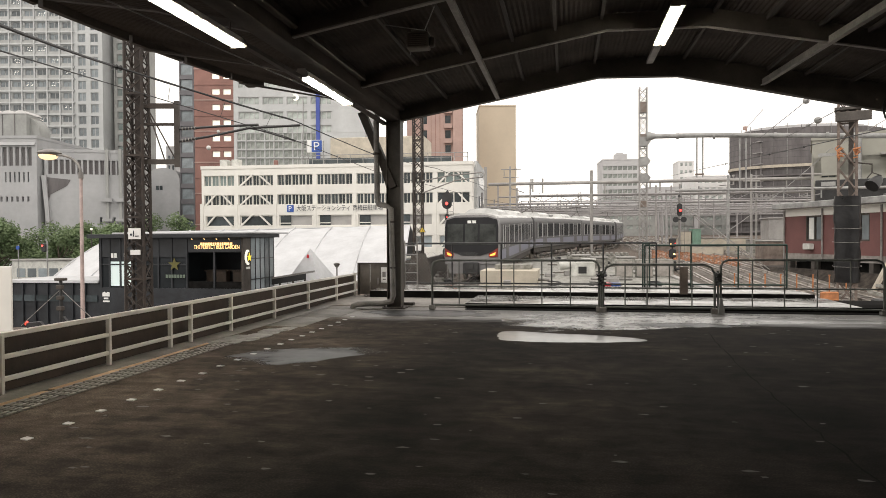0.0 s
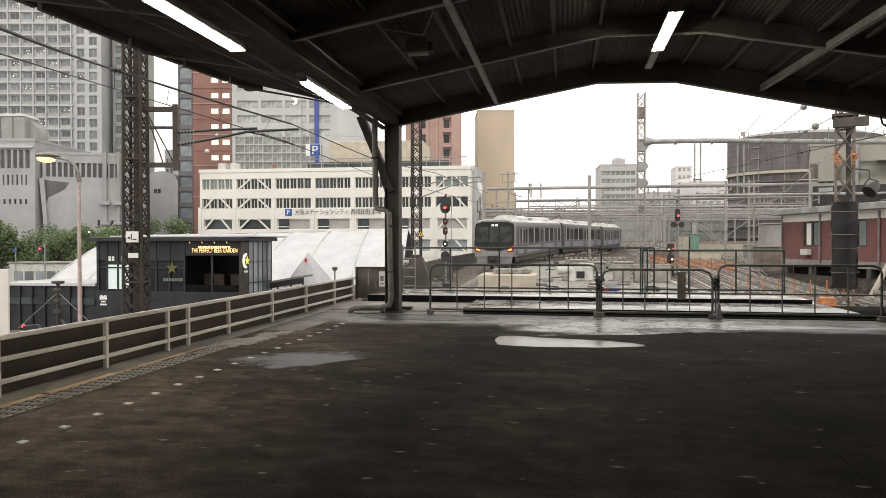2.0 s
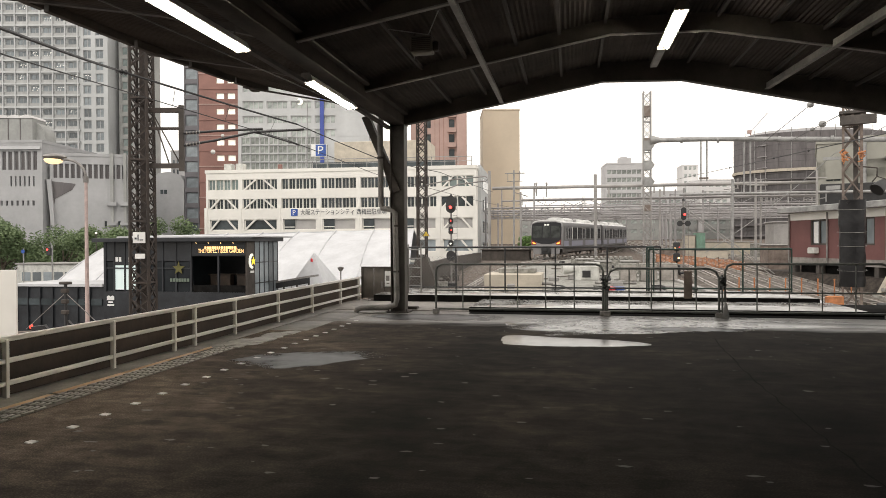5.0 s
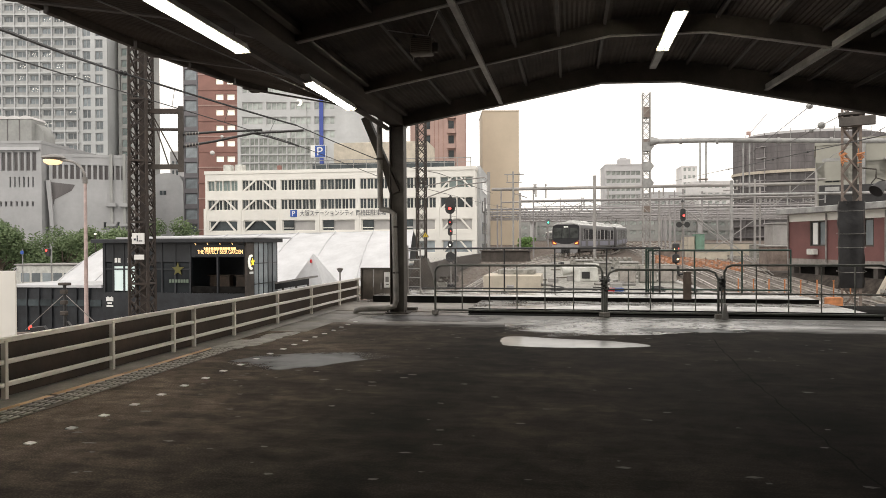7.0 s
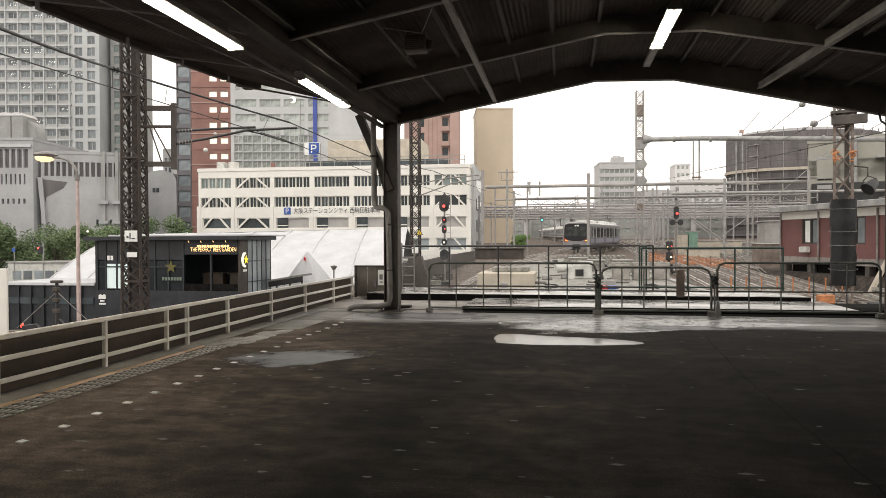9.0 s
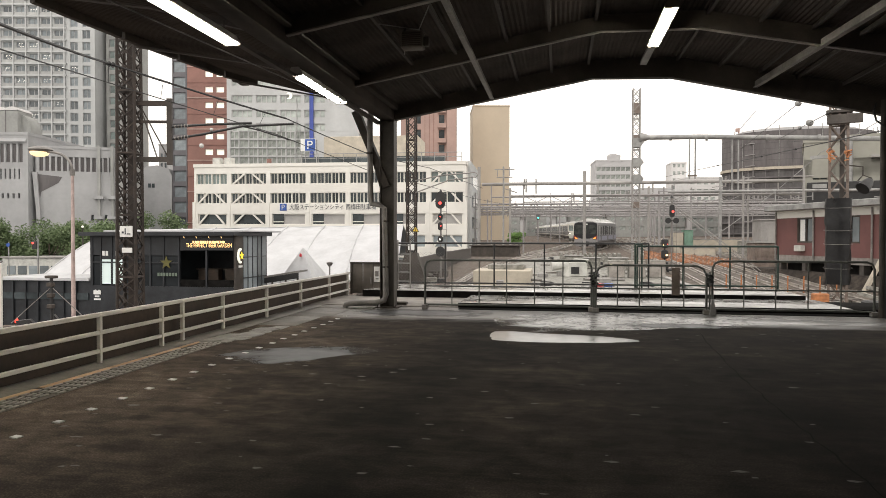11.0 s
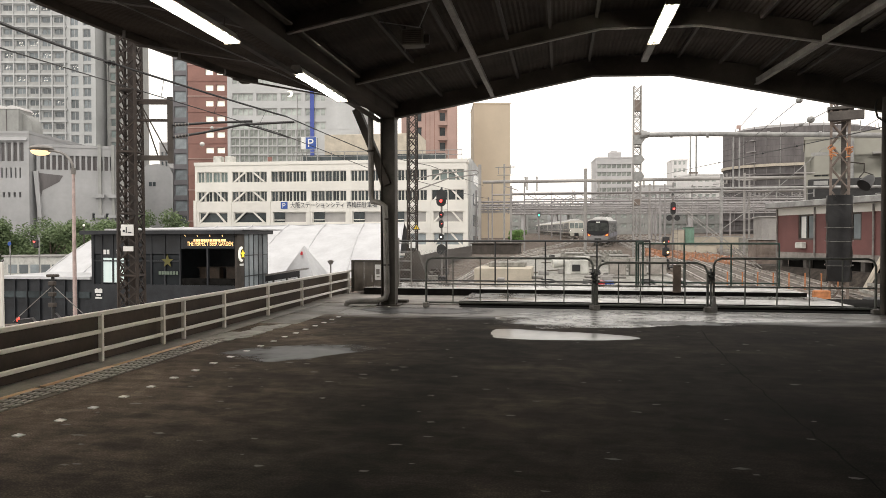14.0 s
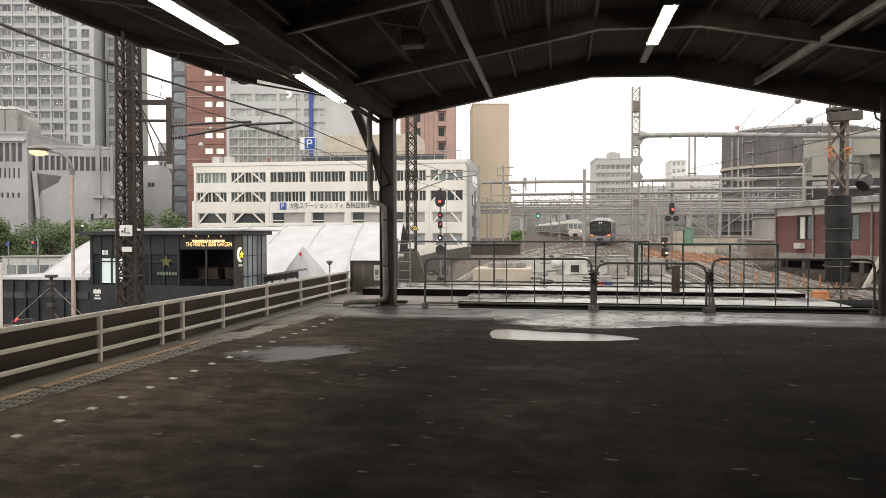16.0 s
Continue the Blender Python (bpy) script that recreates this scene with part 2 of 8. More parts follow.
MATT_BLACK = mat("sooty_black_timber", (0.010, 0.0095, 0.009), 0.95, vary=0.4, size=0.4, grain=30, bump=0.2, spec=0.05)
CABLE = mat("black_cable", (0.03, 0.03, 0.032), 0.6, vary=0.2, size=1, grain=10, bump=0)
PORCELAIN = mat("white_porcelain", (0.62, 0.62, 0.60), 0.25, vary=0.1, size=0.2, grain=10, bump=0)
ORANGE = mat("faded_orange_plastic", (0.42, 0.17, 0.07), 0.6, vary=0.3, size=0.3, grain=20)
RAIL_STEEL = mat("rail_steel", (0.47, 0.44, 0.41), 0.30, metal=0.6, vary=0.3, size=0.8, grain=20)
SLEEPER = mat("concrete_sleeper", (0.22, 0.20, 0.18), 0.85, vary=0.25, size=0.5, grain=20)
YELLOW_LINE = mat("worn_yellow_line", (0.72, 0.48, 0.27), 0.6, vary=0.2, size=0.2, grain=40, other=(0.60, 0.44, 0.30), mix=0.5)
WHITE_MARK = mat("worn_white_marker", (0.70, 0.70, 0.68), 0.6, vary=0.15, size=0.1, grain=40)
TACTILE = mat("worn_ribbed_strip", (0.27, 0.25, 0.23), 0.40, vary=0.35, size=0.25, grain=40, other=(0.50, 0.47, 0.43), mix=0.5)
WHITE_WALL = mat("cream_white_cladding", (0.78, 0.762, 0.715), 0.65, vary=0.06, size=6, grain=2, bump=0)
GREY_CLAD = mat("grey_tile_cladding", (0.31, 0.315, 0.305), 0.7, vary=0.12, size=4, grain=2, bump=0)
GREY_RENDER = mat("grey_green_render", (0.32, 0.315, 0.275), 0.75, vary=0.1, size=5, grain=2, bump=0)
# office panels lightened: haze put into their colour
OFFICE_CLAD = mat("haze_paled_blue_grey_panel", (0.475, 0.485, 0.49), 0.5, vary=0.08, size=5, grain=2, bump=0)
PALE_CLAD = mat("pale_grey_cladding", (0.43, 0.44, 0.445), 0.6, vary=0.08, size=8, grain=2, bump=0)
TOWER_CLAD = mat("tower_concrete_panel", (0.475, 0.487, 0.488), 0.65, vary=0.08, size=8, grain=2, bump=0)
GREY_STONE = mat("grey_stone_facade", (0.375, 0.378, 0.385), 0.7, vary=0.1, size=6, grain=1.5, bump=0)
BRICK = mat("red_brown_tile", (0.27, 0.142, 0.118), 0.65, vary=0.12, size=5, grain=3, bump=0.05)
PINK_BRICK = mat("faded_pink_brown_tile", (0.41, 0.285, 0.25), 0.7, vary=0.1, size=5, grain=3, bump=0)
RED_WALL = mat("maroon_siding", (0.155, 0.068, 0.064), 0.65, vary=0.15, size=2, grain=12, bump=0.1)
BEIGE = mat("beige_rendered_wall", (0.60, 0.52, 0.405), 0.8, vary=0.05, size=10, grain=1.5, bump=0)
BEIGE_BOX = mat("beige_concrete_box", (0.46, 0.415, 0.345), 0.75, vary=0.12, size=0.8, grain=20)
# HAZE colours carry the aerial haze of far things, painted in
HAZE_GREY = mat("haze_paled_grey_wall", (0.50, 0.495, 0.50), 0.9, vary=0.08, size=10, grain=1, bump=0)
DARK_HAZE = mat("haze_lifted_dark", (0.15, 0.145, 0.155), 0.9, vary=0.15, size=10, grain=1, bump=0)
GLASS_DARK = mat("dark_window_glass", (0.035, 0.042, 0.045), 0.15, vary=0.3, size=2, grain=3, bump=0, random_tint=0.8, gloss_var=0.05, spec=0.25)
GLASS_TINT = mat("grey_green_curtain_glass", (0.17, 0.185, 0.17), 0.2, vary=0.35, size=1.4, grain=2, bump=0, random_tint=0.6, gloss_var=0.06)
# pale base colour stands in for haze and soft reflections on far glass
GLASS_PALE = mat("glass_painted_haze_reflection", (0.27, 0.295, 0.28), 0.2, vary=0.3, size=1.6, grain=2, bump=0, random_tint=0.35, gloss_var=0.06)
# scaffold netting; also the painted shade of the stone hall's recesses
NET_SHADE_GREY = mat("grey_net_and_recess_shade", (0.125, 0.116, 0.118), 0.9, vary=0.3, size=2.2, grain=1.2, bump=0, other=(0.20, 0.188, 0.19), mix=0.5, stretch=(1, 1, 0.25))
NET_DARK = mat("dark_scaffold_net", (0.085, 0.08, 0.082), 0.9, vary=0.3, size=2.0, grain=1.2, bump=0, other=(0.15, 0.143, 0.143), mix=0.5, stretch=(1, 1, 0.4))
PALE_RAIL = mat("pale_balustrade_glass", (0.33, 0.335, 0.33), 0.25, vary=0.15, size=3, grain=2, bump=0, random_tint=0.3)
# palest of the far walls, haze painted into the colour
HAZE_PALE = mat("haze_paled_wall", (0.66, 0.65, 0.645), 0.9, vary=0.06, size=8, grain=1, bump=0)
TRAIN_CREAM = mat("cream_train_paint", (0.56, 0.545, 0.49), 0.5, vary=0.08, size=2, grain=10, bump=0)
WINDSCREEN_PALE = mat("grey_green_pale_windscreen", (0.14, 0.165, 0.155), 0.2, vary=0.3, size=1, grain=2, bump=0, gloss_var=0.05)
GLASS_GREEN = mat("green_tinted_glass", (0.115, 0.145, 0.14), 0.16, vary=0.2, size=3, grain=2, bump=0, random_tint=0.8, gloss_var=0.05)
GLASS_GREY = mat("grey_window_glass", (0.095, 0.108, 0.115), 0.14, vary=0.25, size=3, grain=2, bump=0, random_tint=1.6, gloss_var=0.05)
GLASS_TRAIN = mat("train_window_glass", (0.022, 0.025, 0.028), 0.15, vary=0.2, size=2, grain=3, bump=0, gloss_var=0.03, spec=0.12)
WINDSCREEN = mat("grey_green_windscreen", (0.030, 0.033, 0.031), 0.16, vary=0.5, size=0.7, grain=2, bump=0, gloss_var=0.05, spec=0.2)
SHUTTER = mat("grey_roller_shutter", (0.36, 0.35, 0.34), 0.6, vary=0.1, size=2, grain=5, bump=0)
TENT_WHITE = mat("white_tent_fabric", (0.525, 0.53, 0.545), 0.55, vary=0.08, size=1.5, grain=6, bump=0.05)
CONTAINER = mat("black_container_panel", (0.0228, 0.0246, 0.0282), 0.42, vary=0.35, size=1.4, grain=10, bump=0.03, spec=0.35)
TRAIN_SILVER = mat("brushed_train_steel", (0.125, 0.123, 0.125), 0.45, metal=0.25, vary=0.12, size=3, grain=12, bump=0.02)
TRAIN_WHITE = mat("pale_grey_train_front", (0.215, 0.21, 0.213), 0.45, vary=0.1, size=2, grain=10, bump=0)
TRAIN_BAND = mat("dull_train_band", (0.085, 0.085, 0.087), 0.5, metal=0.2, vary=0.15, size=2, grain=12, bump=0.02)
TRAIN_BLACK = mat("black_train_front", (0.016, 0.016, 0.018), 0.3, vary=0.2, size=2, grain=10, bump=0, gloss_var=0.05, spec=0.2)
TRAIN_BLUE = mat("lavender_train_stripe", (0.22, 0.225, 0.29), 0.4, vary=0.1, size=2, grain=10, bump=0)
TRAIN_ROOF = mat("grey_train_roof", (0.56, 0.56, 0.55), 0.6, vary=0.2, size=1.5, grain=10, bump=0.05)
UNDERFRAME = mat("grimy_underframe", (0.07, 0.062, 0.056), 0.75, vary=0.3, size=0.6, grain=20)
WHITE_BOX = mat("off_white_metal_cabinet", (0.50, 0.50, 0.47), 0.55, vary=0.18, size=0.5, grain=20)
BARK = mat("tree_bark", (0.10, 0.08, 0.06), 0.9, vary=0.3, size=0.4, grain=20, bump=0.5)
LEAF = mat("green_leaves", (0.085, 0.13, 0.06), 0.65, vary=0.4, size=1.3, grain=3, other=(0.165, 0.22, 0.105), bump=0, random_tint=0.3)
LEAF_BRIGHT = mat("bright_green_leaves", (0.16, 0.27, 0.09), 0.6, vary=0.3, size=1.0, grain=3, other=(0.20, 0.34, 0.09), bump=0)
BLUE_SIGN = mat("blue_sign", (0.03, 0.09, 0.36), 0.4, vary=0.06, size=1, grain=10, bump=0)
BLUE_BANNER = mat("blue_banner", (0.05, 0.08, 0.33), 0.5, vary=0.08, size=2, grain=5, bump=0)
SIGN_WHITE = mat("white_sign", (0.80, 0.80, 0.78), 0.45, vary=0.06, size=0.5, grain=20, bump=0)
SIGN_INK = mat("dark_lettering", (0.03, 0.035, 0.05), 0.5, vary=0.05, size=0.5, grain=20, bump=0)
YELLOW = mat("yellow_paint", (0.75, 0.52, 0.04), 0.45, vary=0.1, size=0.4, grain=20, bump=0)
OLIVE_STAR = mat("dull_gold_star", (0.12, 0.11, 0.025), 0.5, vary=0.1, size=0.4, grain=20, bump=0)
PALE_LETTER = mat("dull_grey_green_lettering", (0.14, 0.18, 0.14), 0.5, vary=0.1, size=0.4, grain=20, bump=0)
BLACK_WRAP = mat("black_plastic_sheet", (0.010, 0.010, 0.011), 0.34, vary=0.3, size=0.35, grain=7, bump=1.0, gloss_var=0.2, spec=0.4)
RED_PLASTIC = mat("red_plastic", (0.65, 0.03, 0.04), 0.4, vary=0.1, size=0.3, grain=20, bump=0)
LAMP_RED = mat("dark_red_lamp_housing", (0.22, 0.03, 0.025), 0.4, vary=0.1, size=0.3, grain=20, bump=0)
POLE_PINK = mat("faded_pinkish_pole_paint", (0.46, 0.36, 0.34), 0.5, vary=0.2, size=0.5, grain=20)
TUBE = glow("fluorescent_tube", (1.0, 0.91, 0.73), 64.0)
STREET_GLOW = glow("sodium_lamp", (1.0, 0.70, 0.40), 1.3)
ROOM_LAMP = glow("room_ceiling_lamp", (1.0, 0.95, 0.86), 1.1)
ROOM_GLOW = glow("lit_room", (1.0, 0.93, 0.80), 0.55)
SIGNAL_RED = glow("red_signal_lens", (1.0, 0.06, 0.05), 3.5)
SIGNAL_AMBER = glow("amber_signal_lens", (1.0, 0.62, 0.25), 4.0)
SIGNAL_GREEN = glow("green_signal_lens", (0.1, 1.0, 0.6), 2.0)
AMBER_LAMP = glow("amber_train_lamp", (1.0, 0.30, 0.05), 2.6)
HEAD_WHITE = glow("white_headlamp", (1.0, 0.97, 0.9), 3.0)
TAIL_RED = glow("red_tail_lamp", (1.0, 0.08, 0.05), 1.6)
LED_SIGN = glow("amber_led_text", (1.0, 0.62, 0.26), 1.7)
LOGO_GLOW = glow("lit_pale_disc", (1.0, 0.97, 0.85), 0.55)
LOGO_GOLD = glow("lit_gold_star", (1.0, 0.75, 0.05), 1.0)
WINDOW_DAY = glow("lit_glass_door", (0.62, 0.72, 0.70), 0.4)


# ---------------------------------------------------------------- mesh helpers
class Geo:
    """Collects faces; box, beam, tube, prism, quad add to it."""

    def __init__(self):
        self.v, self.f = [], []

    def add(self, verts, faces):
        k = len(self.v)
        self.v += [tuple(p) for p in verts]
        self.f += [tuple(i + k for i in f) for f in faces]
        return self

    def box(self, x0, y0, z0, x1, y1, z1, c=0.0):
        if not c:
            vs = [(x, y, z) for z in (z0, z1) for x, y in ((x0, y0), (x1, y0), (x1, y1), (x0, y1))]
            return self.add(vs, [(3, 2, 1, 0), (4, 5, 6, 7), (0, 1, 5, 4), (1, 2, 6, 5), (2, 3, 7, 6), (3, 0, 4, 7)])
        vs = []
        for z, k in ((z0, c), (z0 + c, 0), (z1 - c, 0), (z1, c)):
            a0, a1, b0, b1 = x0 + k, x1 - k, y0 + k, y1 - k
            e = c
            vs += [(a0 + e, b0, z), (a1 - e, b0, z), (a1, b0 + e, z), (a1, b1 - e, z), (a1 - e, b1, z), (a0 + e, b1, z), (a0, b1 - e, z), (a0, b0 + e, z)]
        fs = [tuple(range(7, -1, -1)), tuple(range(24, 32))]
        for r in range(3):
            fs += [(8 * r + i, 8 * r + (i + 1) % 8, 8 * r + 8 + (i + 1) % 8, 8 * r + 8 + i) for i in range(8)]
        return self.add(vs, fs)

    def beam(self, p, q, w, h, up=(0, 0, 1)):
        """A bar of section w x h from p to q."""
        p, q = Vector(p), Vector(q)
        d = (q - p).normalized()
        s = d.cross(Vector(up))
        if s.length < 1e-4:
            s = d.cross(Vector((0, 1, 0)))
        s.normalize()
        u = s.cross(d)
        vs = [o + s * (a * w / 2) + u * (b * h / 2) for o in (p, q) for a, b in ((-1, -1), (1, -1), (1, 1), (-1, 1))]
        return self.add(vs, [(0, 1, 2, 3), (7, 6, 5, 4), (0, 4, 5, 1), (1, 5, 6, 2), (2, 6, 7, 3), (3, 7, 4, 0)])

    def tube(self, points, r, n=8, r2=None):
        """A round bar along points; r2: its radius at the end."""
        ps = [Vector(p) for p in points]
        vs, m = [], len(ps)
        side = None
        for i, p in enumerate(ps):
            d = (ps[min(i + 1, m - 1)] - ps[max(i - 1, 0)]).normalized()
            if side is None:
                side = d.orthogonal().normalized()
            side = (side - d * side.dot(d)).normalized()
            u = d.cross(side)
            rr = r if r2 is None else r + (r2 - r) * i / (m - 1)
            vs += [p + (side * math.cos(a) + u * math.sin(a)) * rr for a in (2 * math.pi * j / n for j in range(n))]
        fs = [tuple(range(n - 1, -1, -1)), tuple(range((m - 1) * n, m * n))]
        for i in range(m - 1):
            fs += [(i * n + j, i * n + (j + 1) % n, (i + 1) * n + (j + 1) % n, (i + 1) * n + j) for j in range(n)]
        return self.add(vs, fs)

    def prism(self, outline, a, b, axis="y"):
        """An outline of (u, w) pairs drawn from a to b along an axis: y takes (x, z), x takes (y, z), z takes (x, y)."""
        put = {"y": lambda u, w, t: (u, t, w), "x": lambda u, w, t: (t, u, w), "z": lambda u, w, t: (u, w, t)}[axis]
        k = len(outline)
        vs = [put(u, w, t) for t in (a, b) for u, w in outline]
        fs = [tuple(range(k - 1, -1, -1)), tuple(range(k, 2 * k))]
        fs += [(i, (i + 1) % k, k + (i + 1) % k, k + i) for i in range(k)]
        return self.add(vs, fs)

    def ball(self, c, r, n=10, squash=1.0):
        rows = [(math.cos(math.pi * (i / 6 - 0.5)), math.sin(math.pi * (i / 6 - 0.5))) for i in range(1, 6)]
        vs = [(c[0], c[1], c[2] - r * squash)]
        for k, z in rows:
            vs += [(c[0] + r * k * math.cos(2 * math.pi * j / n), c[1] + r * k * math.sin(2 * math.pi * j / n), c[2] + r * squash * z) for j in range(n)]
        vs.append((c[0], c[1], c[2] + r * squash))
        fs = [(0, 1 + (j + 1) % n, 1 + j) for j in range(n)]
        for i in range(4):
            fs += [(1 + i * n + j, 1 + i * n + (j + 1) % n, 1 + (i + 1) * n + (j + 1) % n, 1 + (i + 1) * n + j) for j in range(n)]
        fs += [(len(vs) - 1, 1 + 4 * n + j, 1 + 4 * n + (j + 1) % n) for j in range(n)]
        return self.add(vs, fs)

    def mesh(self, name, material, smooth=True):
        me = bpy.data.meshes.new(name)
        me.from_pydata(self.v, [], self.f)
        if len(self.f) < 4000:
            bm = bmesh.new()
            bm.from_mesh(me)
            bmesh.ops.recalc_face_normals(bm, faces=bm.faces)
            bm.to_mesh(me)
            bm.free()
        if smooth:
            me.polygons.foreach_set("use_smooth", [True] * len(me.polygons))
            me.set_sharp_from_angle(angle=radians(38))
        me.materials.append(material)
        return me


def part(name, geo, material, parent=None, label=""):
    """One mesh object under a thing or a part."""
    ob = new(name, geo if isinstance(geo, bpy.types.Mesh) else geo.mesh(name, material))
    ob.parent = parent
    return tagged(ob, label)


def thing(name, label, category, at=(0, 0, 0), turn=0, group="", kind=""):
    ob = new(name)
    ob.empty_display_size = 0.2
    ob.matrix_basis = pose(*at, 0, 0, turn)
    return tagged(ob, label, category, group, kind)


def solid(name, geo, material, label, category, group="", kind="", at=None, turn=0):
    """A thing that is one mesh."""
    ob = tagged(part(name, geo, material), label, category, group, kind)
    if at:
        ob.matrix_basis = pose(*at, 0, 0, turn)
    return ob


def text_mesh(body, height, material, depth=0.01, width=None):
    """Lettering in the xz plane, its lower left corner at the origin, facing -y."""
    cu = bpy.data.curves.new("lettering", "FONT")
    cu.body, cu.size, cu.extrude = body, 1.0, 0.0
    ob = bpy.data.objects.new("lettering", cu)
    scene.collection.objects.link(ob)
    bpy.context.view_layer.update()
    me = bpy.data.meshes.new_from_object(ob.evaluated_get(bpy.context.evaluated_depsgraph_get()))
    bpy.data.objects.remove(ob)
    co = np.array([v.co for v in me.vertices])
    lo, hi = co.min(0), co.max(0)
    k = height / (hi[1] - lo[1])
    kx = k if width is None else width / (hi[0] - lo[0])
    for v in me.vertices:
        v.co = ((v.co.x - lo[0]) * kx, -depth, (v.co.y - lo[1]) * k)
    me.materials.clear()
    me.materials.append(material)
    return me


def lerp_table(table, x):
    return float(np.interp(x, [a for a, b in table], [b for a, b in table]))


# ---------------------------------------------------------------- ground and platform
GROUND_Z = [(-80, -1.15), (30, -1.15), (39, -1.1), (49, -0.66), (59, -0.4), (71, -0.25), (94, -0.15), (140, 0.7), (220, 1.5), (400, 3.0), (900, 7.5), (2500, 8.0)]
BANK_X = [(-80, -26.0), (28, -26.0), (35, -15.0), (40, -11.0), (52, -9.2), (90, -9.2), (130, -14), (300, -60), (2500, -400)]
STREET_Z = -5.0
LOW_Z = -2.6


def ground_z(y):
    return lerp_table(GROUND_Z, y)


def build_ground():
    g = Geo()
    ys = [-80, -40, 0, 15, 22, 28, 31, 34, 37, 40, 44, 48, 52, 56, 60, 66, 72, 80, 90, 100, 115, 130, 150, 180, 220, 300, 400, 600, 900, 1500, 2500]
    rows = []
    for y in ys:
        b, z = lerp_table(BANK_X, y), ground_z(y)
        xs = [(-1800, STREET_Z), (-300, STREET_Z), (b - 0.03, STREET_Z), (b, LOW_Z if y < 36 else z), (max(b + 0.5, -9.2), LOW_Z if y < 36 else z), (max(b + 1.0, -8.9), z), (0, z), (20, z), (60, z + 0.3), (300, z + 1), (1800, z + 1)]
        rows.append([(x, y, h) for x, h in xs])
    n = len(rows[0])
    g.add([p for r in rows for p in r], [(i * n + j, i * n + j + 1, (i + 1) * n + j + 1, (i + 1) * n + j) for i in range(len(rows) - 1) for j in range(n - 1)])
    ob = part("ground", g.mesh("ground", BALLAST, smooth=False), BALLAST)
    ob.data.materials.append(STREET)
    for p in ob.data.polygons:
        if p.index % (n - 1) < 2:
            p.material_index = 1
    tagged(ob, "brown-grey ballast rail yard above an asphalt street", "ground", kind="structure")


build_ground()

PLAT_END = 14.9
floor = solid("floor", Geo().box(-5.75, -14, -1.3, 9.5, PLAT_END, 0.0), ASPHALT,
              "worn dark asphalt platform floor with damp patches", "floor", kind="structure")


# added wall out of view, closing the space behind the camera
solid("unseen_wall_back", Geo().box(-6.0, -14.3, -1.2, 10.0, -14.0, 5.2), CONCRETE_DIRTY, "plain unseen wall added to close the platform behind", "wall", kind="structure")
# added wall out of view, keeps side light off the right floor
solid("unseen_wall_right", Geo().box(9.6, -14.0, -1.2, 9.9, 14.2, 5.1), BROWN_BOARD, "plain unseen wall added to block light from the right", "wall", kind="structure")


